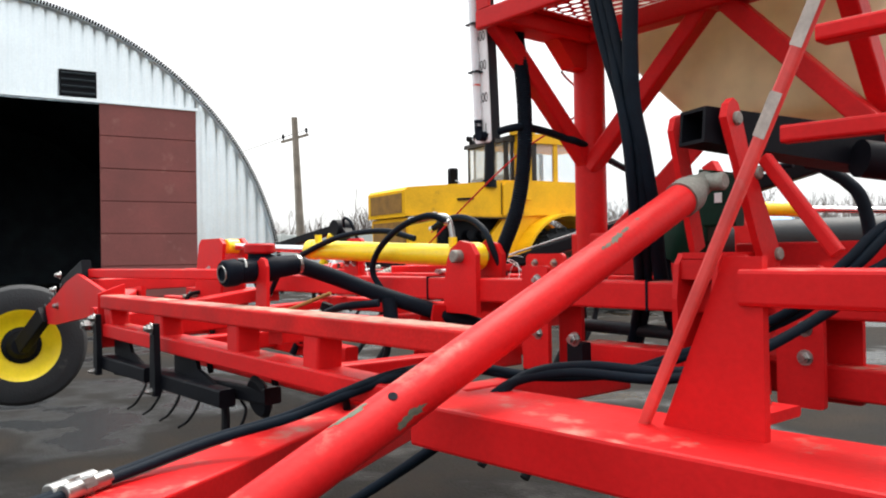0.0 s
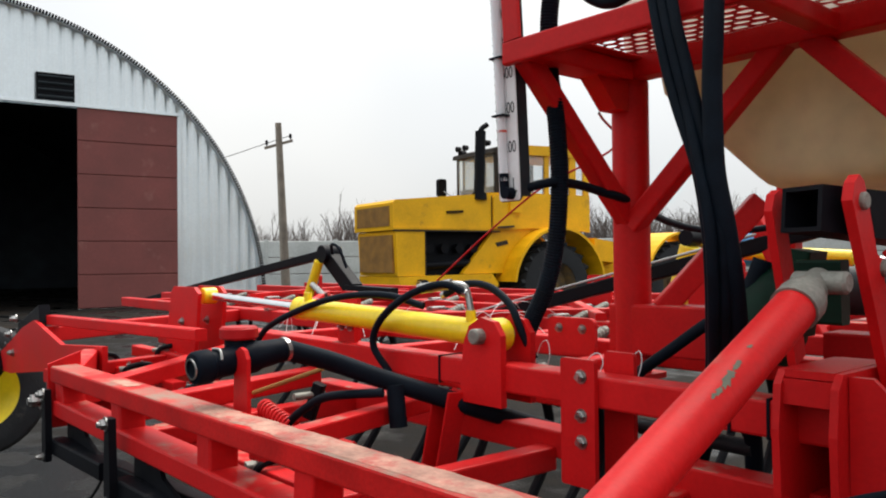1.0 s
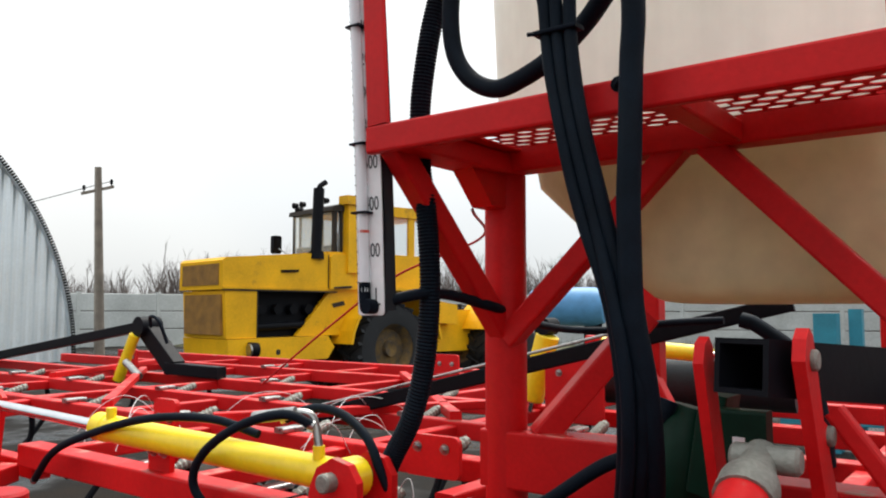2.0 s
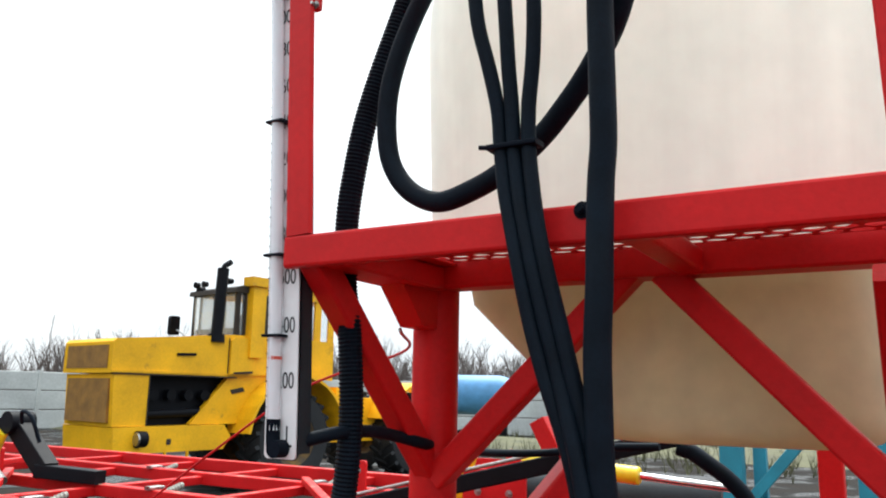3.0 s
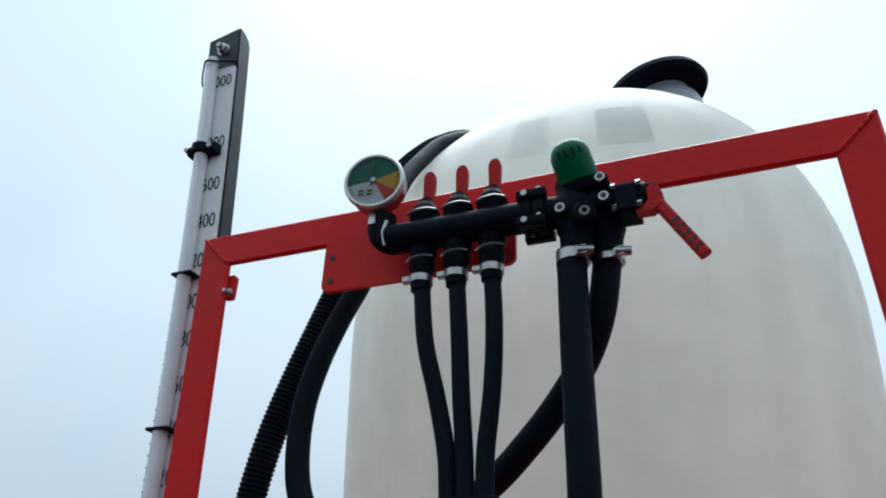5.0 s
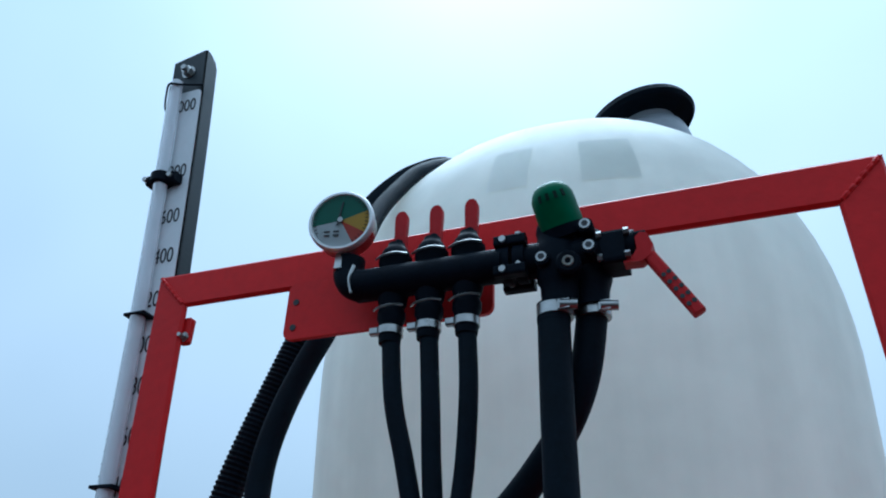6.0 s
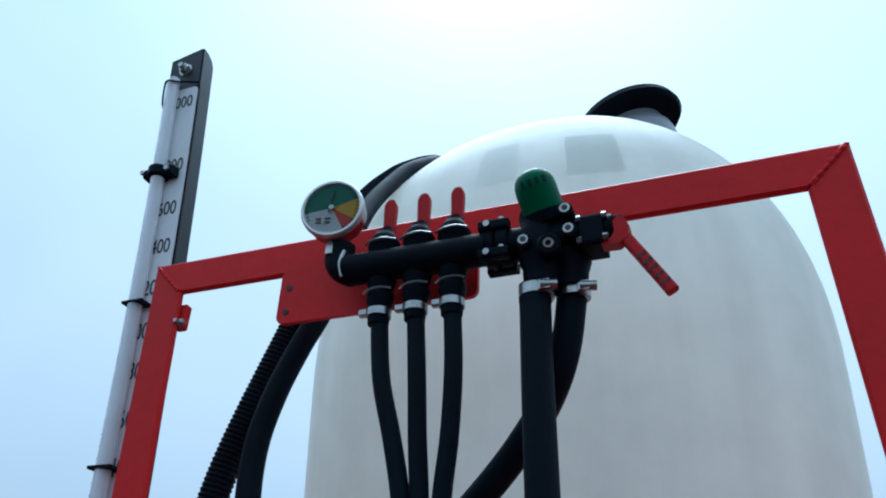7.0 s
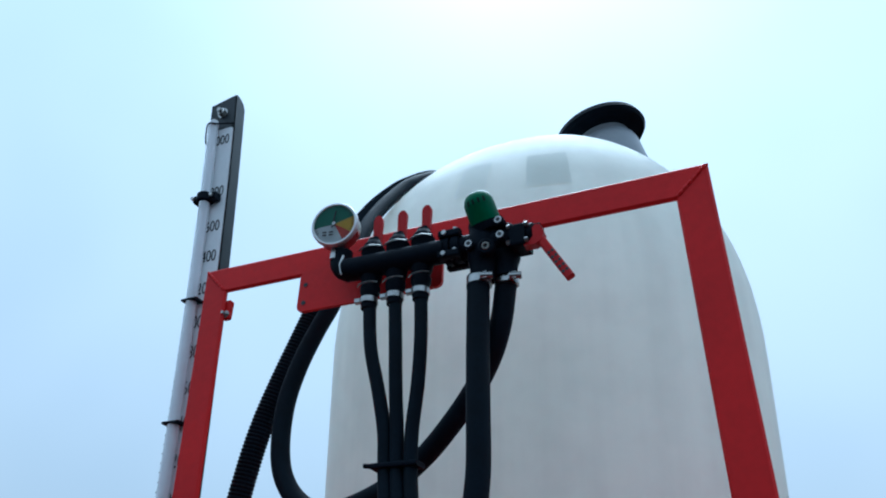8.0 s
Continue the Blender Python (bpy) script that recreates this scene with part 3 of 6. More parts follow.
loft(bm, [[tp(0.04, 0.12, 1.34), tp(0.04, WID - 0.12, 1.34), tp(0.04, WID - 0.12, 1.98), tp(0.04, 0.12, 1.98)], [tp(0.12, 0.12, 1.34), tp(0.12, WID - 0.12, 1.34), tp(0.12, WID - 0.12, 1.98), tp(0.12, 0.12, 1.98)]])
part("grille", bm, GRILLE, bonnet, "rust-brown mesh grille")
for z in (2.055,):
    part("seam", tprism(BM(), [(0.02, z - 0.012), (0.02, z + 0.008), (2.3, z + 0.010), (2.3, z - 0.012)], -0.006, 0.05), SOOT, bonnet, "dark gap under the bonnet")
part("lip", tprism(BM(), [(0.0, 2.075), (0.0, 2.11), (2.1, 2.12), (2.1, 2.085)], -0.018, 0.02), TRACTOR_YELLOW, bonnet)
part("seam", tprism(BM(), [(0.655, 1.30), (0.655, 2.04), (0.672, 2.04), (0.672, 1.30)], 0.005, 0.06), SOOT, bonnet)
part("seam", tprism(BM(), [(2.095, 2.10), (2.095, 2.70), (2.115, 2.70), (2.115, 2.10)], -0.004, 0.06), SOOT, bonnet)
part("cowl", tprism(BM(), [(2.12, 2.10), (2.12, 2.66), (2.20, 2.72), (2.62, 2.72), (2.62, 2.16)], -0.05, 0.06), TRACTOR_YELLOW, tractor, "yellow cowl below the cab")
part("cowl_recess", tprism(BM(), [(2.2, 2.11), (2.2, 2.14), (2.6, 2.17), (2.6, 2.13)], -0.056, 0.0), SOOT, tractor)
part("mudguard_tear", tprism(BM(), [(2.30, 1.78), (2.26, 1.85), (2.52, 1.90), (2.56, 1.83)], 0.085, 0.12), SOOT, tractor, "torn dark slot in the mudguard")
part("fuel_flap", tprism(BM(), rounded(1.02, 1.0, 1.10, 1.09, 0.03), -0.03, 0.0), SOOT, tractor)
part("engine", tprism(BM(), [(0.6, 1.2), (0.6, 2.06), (2.4, 2.06), (2.4, 1.2)], 0.3, WID - 0.3), BLACK, tractor, "dark engine bay")
eng = BM()
for i in range(4):
    rod(eng, tp(0.85 + i * 0.32, 0.16, 1.75), tp(0.85 + i * 0.32, 0.4, 1.75), 0.09, 10)
rod(eng, tp(0.75, 0.2, 1.45), tp(2.0, 0.2, 1.5), 0.07, 10)
part("manifold", eng, BLACK, tractor, smooth=True)
part("front_frame", tprism(BM(), [(0.14, 0.88), (0.1, 1.27), (2.1, 1.29), (2.25, 1.1), (2.1, 0.9)], -0.02, WID + 0.02), TRACTOR_YELLOW, tractor, "yellow front half-frame")
part("step", tprism(BM(), [(1.0, 0.62), (1.0, 0.66), (1.45, 0.66), (1.45, 0.62)], -0.06, 0.1), TRACTOR_YELLOW, tractor)
for a in (1.02, 1.43):
    part("step_hanger", beam(BM(), tp(a, 0.0, 0.64), tp(a, 0.0, 0.92), 0.04, 0.04), TRACTOR_YELLOW, tractor)
for inn in (-0.10, WID + 0.10):
    hl = part("headlight", rod(BM(), tp(0.60, inn, 1.10), tp(0.46, inn, 1.10), 0.12, 18, 0.13), BLACK, tractor, smooth=True)
    part("lens", rod(BM(), tp(0.46, inn, 1.10), tp(0.44, inn, 1.10), 0.11, 18, 0.09), STEEL, hl)


def arch(a0, z0, r0, r1, in0, in1, lo=18, hi=162):
    """A mudguard curved over a wheel."""
    b = BM()
    rings = []
    for i in range(15):
        g = radians(lo + (hi - lo) * i / 14)
        rings.append([tp(a0 - math.cos(g) * r, w, z0 + math.sin(g) * r) for r, w in ((r0, in0), (r1, in0), (r1, in1), (r0, in1))])
    loft(b, rings)
    bmesh.ops.recalc_face_normals(b, faces=b.faces)
    return b


def tractor_wheel(along, inward):
    hub, out = tp(along, inward, GROUND + 0.85 / 1.035), ACROSS
    w = part("wheel", lathe(BM(), [(0.48, -0.30), (0.66, -0.33), (0.80, -0.30), (0.85, -0.22), (0.85, 0.22), (0.80, 0.30), (0.66, 0.33), (0.48, 0.30)], hub, out, 36, False), TYRE, tractor, "large lugged tractor tyre", smooth=True)
    lugs = BM()
    for i in range(22):
        g = math.tau * i / 22
        for s in (-1, 1):
            g2 = g + (0.14 if s > 0 else 0.0)
            c0 = hub + ALONG * math.cos(g2) * 0.85 + Vector((0, 0, math.sin(g2) * 0.85)) + out * 0.3 * s
            c1 = hub + ALONG * math.cos(g2 + 0.2) * 0.85 + Vector((0, 0, math.sin(g2 + 0.2) * 0.85)) + out * 0.01 * s
            beam(lugs, c0, c1, 0.07, 0.09, up=(c0 - hub))
    part("tread", lugs, TYRE, w)
    part("rim", lathe(BM(), [(0.0, 0.16), (0.14, 0.2), (0.16, 0.12), (0.38, 0.1), (0.46, 0.26), (0.49, 0.28), (0.49, 0.0)], hub, out, 28), DULL_YELLOW, w, "dull brown-yellow wheel rim", smooth=True)


for along in (3.55, 7.0):
    for inward in (0.12, WID - 0.12 + 0.3):
        tractor_wheel(along, inward)
part("mudguard", arch(3.55, 0.98, 1.12, 1.17, -0.32, 0.55, 8, 170), TRACTOR_YELLOW, tractor, "yellow front mudguard")
part("mudguard", arch(3.55, 0.98, 1.12, 1.17, WID - 0.5, WID + 0.4, 8, 170), TRACTOR_YELLOW, tractor)
part("mudguard_side", tprism(BM(), [(1.5, 1.295), (2.47, 1.295), (2.58, 1.52), (2.76, 1.77), (3.0, 1.96), (3.3, 2.06), (3.9, 2.05), (4.4, 1.9), (4.4, 2.1), (2.25, 2.1)], 0.1, 0.2), TRACTOR_YELLOW, tractor)
part("mudguard", arch(7.0, 0.98, 1.05, 1.1, -0.3, 0.55, 20, 150), TRACTOR_YELLOW, tractor, "yellow rear mudguard")
part("rear_frame", tprism(BM(), [(4.4, 0.9), (4.4, 1.5), (5.4, 1.75), (8.4, 1.75), (8.4, 0.9)], 0.35, WID - 0.35), TRACTOR_YELLOW, tractor)
part("articulation", tprism(BM(), [(4.2, 0.8), (4.2, 1.5), (5.6, 1.5), (5.6, 0.8)], 0.5, WID - 0.5), BLACK, tractor)
part("battery_box", tprism(BM(), [(4.75, 1.5), (4.75, 1.95), (5.5, 1.85), (5.5, 1.45)], 0.05, 0.6), TRACTOR_YELLOW, tractor)
# cab: posts, roof, panes
cab = part("cab", tprism(BM(), [(2.0, 2.1), (2.0, 2.76), (4.62, 2.76), (4.62, 2.1)], 0.08, WID - 0.08), TRACTOR_YELLOW, tractor, "yellow cab with large windows")
part("roof", tprism(BM(), [(2.55, 3.50), (2.55, 3.67), (4.5, 3.72), (4.72, 3.64), (4.72, 3.52)], 0.04, WID - 0.04), TRACTOR_YELLOW, cab)
part("visor", tprism(BM(), [(2.20, 3.50), (2.22, 3.58), (2.5, 3.66), (2.545, 3.665), (2.545, 3.50)], 0.04, WID - 0.04), SOOT, cab, "sooty dark front of the cab roof")
for a, w in ((2.30, 0.08), (2.44, 0.05), (2.95, 0.16), (3.52, 0.10), (4.2, 0.16), (4.56, 0.14)):
    for inn, slim in ((0.1, 1.0), (WID - 0.1, 0.45)):
        part("cab_post", tprism(BM(), [(a - w * slim / 2, 2.7), (a - w * slim / 2, 3.52), (a + w * slim / 2, 3.52), (a + w * slim / 2, 2.7)], inn - 0.03, inn + 0.03), TRACTOR_YELLOW if a > 3.2 and slim == 1.0 else SOOT, cab)
for a0, a1 in ((2.34, 2.42), (2.47, 2.86), (3.04, 3.46), (3.58, 4.11), (4.28, 4.5)):
    pane = tprism(BM(), [(a0, 2.76), (a0, 3.51), (a1, 3.51), (a1, 2.76)], 0.095, 0.103)
    o = part("window_pane", pane, WINDOW, cab)
    o.visible_shadow = False
for a0, a1 in ((2.47, 2.92), (2.98, 3.49), (3.55, 4.17)):
    o = part("window_pane", tprism(BM(), [(a0, 2.76), (a0, 3.51), (a1, 3.51), (a1, 2.76)], WID - 0.103, WID - 0.095), WINDOW, cab)
    o.visible_shadow = False
for w0, w1 in ((0.14, 0.72), (0.78, WID - 0.14)):
    o = part("windscreen", tprism(BM(), [(2.292, 2.78), (2.262, 3.48), (2.27, 3.48), (2.30, 2.78)], w0, w1), WINDOW, cab)
    o.visible_shadow = False
part("dashboard", tprism(BM(), [(2.32, 2.76), (2.32, 2.9), (2.5, 2.86), (2.55, 2.76)], 0.15, WID - 0.15), SOOT, cab)
for w0 in (0.25, 0.5, 1.0, 1.25):
    part("roof_lamp", rod(BM(), tp(2.26, w0, 3.70), tp(2.17, w0, 3.69), 0.05, 12, 0.06), BLACK, cab, smooth=True)
for inn in (0.75,):
    part("windscreen_post", tprism(BM(), [(2.28, 2.72), (2.28, 3.45), (2.33, 3.45), (2.33, 2.72)], inn - 0.02, inn + 0.02), BLACK, cab)
part("seat", tprism(BM(), [(3.0, 2.6), (3.0, 3.2), (3.15, 3.35), (3.3, 3.2), (3.3, 2.6)], 0.5, 0.95), BLACK, cab)
part("cab_panel", tprism(BM(), [(2.1, 2.06), (2.1, 2.76), (2.95, 2.78), (4.6, 2.78), (4.6, 2.06), (3.9, 2.12), (3.0, 2.12)], 0.02, 0.1), TRACTOR_YELLOW, cab)
part("air_intake", tprism(BM(), [(2.48, 2.4), (2.48, 3.64), (2.77, 3.64), (2.77, 2.4)], -0.10, 0.07), TRACTOR_YELLOW, tractor, "yellow air intake column")
part("intake_cap", tprism(BM(), [(2.41, 3.62), (2.41, 3.78), (2.84, 3.78), (2.84, 3.62)], -0.15, 0.12), TRACTOR_YELLOW, tractor)
ex = part("exhaust", rod(BM(), tp(1.86, 0.05, 2.66), tp(1.91, 0.05, 3.86), 0.1, 16), BLACK, tractor, "sooty exhaust stack", smooth=True)
part("tip", pipe(BM(), [tp(1.91, 0.05, 3.8), tp(1.93, 0.05, 3.9), tp(2.05, 0.03, 3.99)], 0.05, 10), BLACK, ex, smooth=True)
part("base", rod(BM(), tp(1.86, 0.05, 2.62), tp(1.86, 0.05, 2.75), 0.15, 16, 0.14), BLACK, ex, smooth=True)
mir = part("mirror", tprism(BM(), rounded(1.94, 2.80, 2.13, 3.14, 0.04), 1.58, 1.68), BLACK, tractor, "black rear-view mirror", smooth=True)
part("bracket", pipe(BM(), [tp(2.06, 1.60, 2.9), tp(2.12, 1.5, 2.84), tp(2.2, 1.38, 2.74)], 0.014, 6), STEEL, mir, smooth=True)
part("work_lamp", rod(BM(), tp(2.34, 1.2, 3.62), tp(2.22, 1.2, 3.60), 0.06, 12, 0.08), BLACK, tractor, smooth=True)
part("work_lamp", rod(BM(), tp(4.70, 0.1, 3.54), tp(4.85, 0.05, 3.52), 0.08, 12, 0.1), BLACK, tractor, smooth=True)


# ---- red cultivator: the frame that carries everything ----
cult = thing("cultivator", (-1.5, 2.7, 1.1), "bright red steel cultivator frame with dusty box-section beams", "cultivator")
FBZ, FBY = 1.30, 2.70          # centre line of the front beam


def cbeam(p0, p1, w, h, name="beam", mat=RED, label=""):
    return part(name, beam(BM(), p0, p1, w, h), mat, cult, label)


front = cbeam((-3.2, FBY, FBZ), (0.9, FBY, FBZ), 0.08, 0.072, "front_beam")
for x in (-1.93, -1.05, -0.97):      # black ties round the beam
    bm = BM()
    box(bm, (x - 0.003, FBY - 0.043, FBZ - 0.039), (x + 0.003, FBY + 0.043, FBZ + 0.039), 0.001)
    part("cable_tie", bm, PLASTIC, front)
for x in (-1.42, -0.66):             # splice plates with three bolts
    sp = part("splice_plate", plate(BM(), rounded(x - 0.05, 1.08, x + 0.05, 1.375, 0.008), "y", FBY - 0.056, 0.014), RED, cult)
    part("splice_plate", plate(BM(), rounded(x - 0.0, 1.08, x + 0.085, 1.385, 0.008), "y", FBY + 0.044, 0.014), RED, cult)
    for z in (1.335, 1.245, 1.185):
        part("bolt", bolt(BM(), (x + 0.012, FBY - 0.056, z), (0, -1, 0), 0.0125, 0.010), STEEL, sp)
cbeam((-2.75, 2.78, 1.135), (-1.52, 2.78, 1.135), 0.08, 0.07, "lower_beam")
cbeam((-1.3, 2.74, 1.13), (0.9, 2.74, 1.13), 0.08, 0.07, "lower_beam")
# open box stub standing between the beams
bm = BM()
for dx in (-0.03, 0.03):
    beam(bm, (-1.890 + dx, 2.60, 0.97), (-1.850 + dx, 2.63, 1.25), 0.007, 0.07, up=(0, 1, 0), bev=0.002)
beam(bm, (-1.890, 2.632, 0.97), (-1.850, 2.662, 1.25), 0.054, 0.007, up=(0, 1, 0), bev=0.002)
part("socket", bm, RED, cult)
# cross members, rod and coil behind the strainer
cbeam((-1.80, 2.03, 1.20), (-2.06, 2.74, 1.185), 0.05, 0.05, "cross_beam")
cbeam((-2.42, 2.02, 1.12), (-2.50, 2.74, 1.12), 0.06, 0.06, "cross_beam")
cbeam((-3.1, 2.36, 1.13), (-2.0, 2.40, 1.09), 0.05, 0.06, "inner_beam")
cbeam((-2.85, 2.22, 1.04), (-1.1, 2.26, 1.02), 0.06, 0.06, "inner_beam")
cbeam((-1.62, 2.03, 1.10), (-1.60, 2.74, 1.10), 0.06, 0.06, "cross_beam")
cbeam((-1.2, 2.03, 1.08), (-1.2, 2.74, 1.08), 0.07, 0.07, "cross_beam")
part("adjusting_rod", rod(BM(), (-2.53, 2.39, 1.19), (-2.29, 2.50, 1.28), 0.007, 8), GRILLE, cult, "rusty adjusting rod")
coil = []
for i in range(120):
    g = i * 0.5
    coil.append((-2.40 + 0.0014 * i, 2.36 + math.cos(g) * 0.024, 1.165 + math.sin(g) * 0.024 - 0.0003 * i))
part("coil_spring", pipe(BM(), coil, 0.005, 6, straight=True), RED, cult, "red coil spring", smooth=True)
part("clevis", beam(BM(), (-2.24, 2.42, 1.15), (-2.21, 2.44, 1.25), 0.035, 0.035), BLACK, cult)
part("pin", rod(BM(), (-2.22, 2.36, 1.22), (-2.22, 2.46, 1.22), 0.010, 10), CAST, cult)

# twin near beams
B2A, B2B = Vector((-2.96, 1.945, 1.255)), Vector((-0.93, 2.024, 1.244))
B3A, B3B = Vector((-2.93, 1.945, 1.150)), Vector((-0.95, 2.02, 1.112))
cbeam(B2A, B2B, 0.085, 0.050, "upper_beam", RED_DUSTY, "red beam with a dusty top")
cbeam(B3A, B3B, 0.085, 0.050, "lower_beam")
for f in (0.02, 0.26, 0.52, 0.72):
    p, q = B2A.lerp(B2B, f), B3A.lerp(B3B, f)
    cbeam(q, p, 0.07, 0.07, "spacer")
def mud_film(p, q, f0, f1, width, seed):
    """A thin ragged film of dried mud on the upper side of a beam."""
    rng = random.Random(seed)
    d = (q - p).normalized()
    across = d.cross(Vector((0, 0, 1))).normalized()
    rings, n = [], 40
    for i in range(n + 1):
        c = p.lerp(q, f0 + (f1 - f0) * i / n) + Vector((0, 0, 0.0256))
        taper = min(1.0, i / 4 + 0.1, (n - i) / 4 + 0.1)
        a, b = (width * 0.5 * taper * rng.uniform(0.72, 1.0) for _ in range(2))
        t = rng.uniform(0.0008, 0.002)
        rings.append([c - across * a, c - across * a * 0.8 + Vector((0, 0, t)), c + across * b * 0.8 + Vector((0, 0, t)), c + across * b])
    bm = BM()
    loft(bm, rings)
    bmesh.ops.recalc_face_normals(bm, faces=bm.faces)
    return bm


part("mud_film", mud_film(B2A, B2B, 0.46, 0.985, 0.076, 3), MUD, cult, "dried pale mud on the beam")
part("mud_film", mud_film(B2A, B2B, 0.22, 0.29, 0.050, 5), MUD, cult, "dried pale mud on the beam")
part("end_plate", plate(BM(), [(1.90, 1.08), (2.0, 1.08), (2.0, 1.32), (1.90, 1.285)], "x", -2.99, 0.012), RED, cult)
# cross members back to the front beam
for x in (-2.55,):
    cbeam((x, 1.99, 1.18), (x - 0.05, 2.66, 1.21), 0.07, 0.06, "cross_beam")
cbeam((-2.9, 1.95, 1.18), (-3.25, 2.66, 1.24), 0.07, 0.06, "cross_beam")

# wide near beam under the draw frame, with the bolted pads on it
cbeam((-0.97, 1.968, 1.115), (1.2, 2.10, 1.115), 0.22, 0.076, "main_beam")
part("pipe", rod(BM(), (-1.45, 2.85, 1.195), (-1.10, 2.85, 1.190), 0.019, 16), RUBBER, cult, "glossy black pipe behind the beam", smooth=True)
bm = BM()
box(bm, (-1.262, 2.600, 1.085), (-1.210, 2.635, 1.176), 0.006)
clip = part("clamp_block", bm, BLACK, cult, "black clamp block")
part("bolt", bolt(BM(), (-1.235, 2.600, 1.184), (0, -1, 0), 0.014, 0.016), STEEL, clip)
cbeam((-2.03, 2.68, 0.905), (-0.83, 0.638, 0.905), 0.15, 0.16, "draw_beam")
cbeam((0.3, 2.2, 1.06), (0.3, 3.6, 1.1), 0.10, 0.10, "side_beam")
cbeam((-0.3, 1.98, 0.7), (-0.3, 1.98, 1.0), 0.06, 0.06, "strut")

# stay: a flat bar welded to a gusset on the near beam
gus = part("gusset", plate(BM(), [(-0.56, 1.15), (-0.40, 1.15), (-0.40, 1.40), (-0.455, 1.40)], "y", 2.02, 0.014), RED, cult)
part("stay_bar", beam(BM(), (-0.592, 2.01, 1.138), (-0.235, 1.99, 1.86), 0.018, 0.014, up=(0, 1, 0)), RED_FADED, cult, "inclined stay bar with the paint worn to grey in places")
S_A, S_B = Vector((-0.592, 2.01, 1.138)), Vector((-0.235, 1.99, 1.86))
for f0, f1, w in ((0.575, 0.650, 0.018), (0.722, 0.80, 0.018)):
    o = Vector((0, -0.0072, 0))
    part("worn_patch", beam(BM(), S_A.lerp(S_B, f0) + o, S_A.lerp(S_B, f1) + o, w * 0.96, 0.0008, up=(0, 1, 0), bev=0.0003), WORN, cult, "paint worn to pale primer")
cbeam((-0.43, 2.06, 1.358), (0.5, 2.06, 1.358), 0.10, 0.05, "shelf_beam")
bm = BM()
box(bm, (-0.56, 2.09, 1.149), (-0.46, 2.24, 1.166), 0.006)
part("pad", bm, RED, cult)
for x, y in ((-0.517, 2.13), (-0.505, 2.205)):
    st = part("stud", rod(BM(), (x, y, 1.16), (x, y, 1.21), 0.005, 10), STEEL, cult)
    part("nut", rod(BM(), (x, y, 1.176), (x, y, 1.189), 0.0105, 6), STEEL, st)
    part("washer", rod(BM(), (x, y, 1.168), (x, y, 1.173), 0.0145, 14), STEEL, st)

# upper right bars of the draw frame
cbeam((-0.66, 2.6, 1.645), (0.35, 2.6, 1.625), 0.04, 0.036, "upper_bar")
cbeam((-0.49, 2.4, 1.778), (0.3, 2.4, 1.765), 0.05, 0.03, "upper_bar")
cbeam((-0.78, 2.74, 1.62), (-0.62, 2.74, 1.40), 0.03, 0.03, "short_stay")

# pedestal of the yoke
bm = BM()
for x in (-0.945, -0.845):
    plate(bm, [(2.635, 1.10), (2.88, 1.10), (2.88, 1.405), (2.645, 1.405), (2.625, 1.38), (2.615, 1.30), (2.62, 1.18)], "x", x, 0.014)
plate(bm, [(-0.931, 2.64), (-0.845, 2.64), (-0.845, 2.88), (-0.931, 2.88)], "z", 1.392, 0.014)
plate(bm, [(-0.931, 1.345), (-0.845, 1.345), (-0.845, 1.39), (-0.931, 1.39)], "y", 2.632, 0.012)
plate(bm, [(-0.931, 1.11), (-0.845, 1.11), (-0.845, 1.175), (-0.931, 1.175)], "y", 2.632, 0.012)
plate(bm, [(-0.931, 1.11), (-0.845, 1.11), (-0.845, 1.39), (-0.931, 1.39)], "y", 2.865, 0.012)
plate(bm, [(-0.829, 1.10), (-0.74, 1.10), (-0.75, 1.36), (-0.79, 1.40), (-0.829, 1.40)], "y", 2.66, 0.014)
bmesh.ops.translate(bm, verts=bm.verts, vec=(0.018, -0.03, 0.0))
part("pedestal", bm, RED, cult, "red welded pedestal with an open front")
yl = part("yoke_plate", plate(BM(), [(2.605, 1.69), (2.615, 1.72), (2.635, 1.73), (2.65, 1.715), (2.655, 1.69), (2.73, 1.42), (2.69, 1.40)], "x", -0.945, 0.016), RED, cult)
yr = part("yoke_plate", plate(BM(), [(2.59, 1.70), (2.60, 1.73), (2.62, 1.745), (2.64, 1.735), (2.655, 1.70), (2.69, 1.61), (2.715, 1.60), (2.72, 1.565), (2.80, 1.43), (2.815, 1.40), (2.80, 1.33), (2.77, 1.33), (2.72, 1.42), (2.65, 1.57)], "x", -0.802, 0.018), RED, cult)
for y, z in ((2.63, 1.70), (2.715, 1.585), (2.80, 1.40)):
    part("pin", rod(BM(), (-0.805, y, z), (-0.775, y, z), 0.0155, 16, chamfer=0.003), CAST, yr, "grey steel pin", smooth=True)

# turnbuckle tube with its cast end
TB0, TB1 = Vector((-0.850, 2.588, 1.554)), Vector((-0.815, 1.042, 0.874))
td = (TB1 - TB0).normalized()
link = thing("top_link", tuple(TB0), "thick red tubular top link with chipped paint and a cast end", "linkage")
tube_part = part("tube", rod(BM(), TB0 + td * 0.055, TB1, 0.036, 28), RED, link, smooth=True)
part("cast_end", lathe(BM(), [(0.024, -0.03), (0.026, 0.0), (0.028, 0.02), (0.036, 0.035), (0.0405, 0.05), (0.0405, 0.085)], TB0, td, 20), CAST, link, "grey cast end piece", smooth=True)
part("eye", rod(BM(), TB0 + Vector((-0.04, 0.012, 0.008)), TB0 + Vector((0.055, 0.012, 0.008)), 0.02, 18, chamfer=0.005), CAST, link, smooth=True)
HOLE = TB0 + td * 0.945
hn = Vector((0.55, -0.45, 0.7))
hn = (hn - td * hn.dot(td)).normalized()
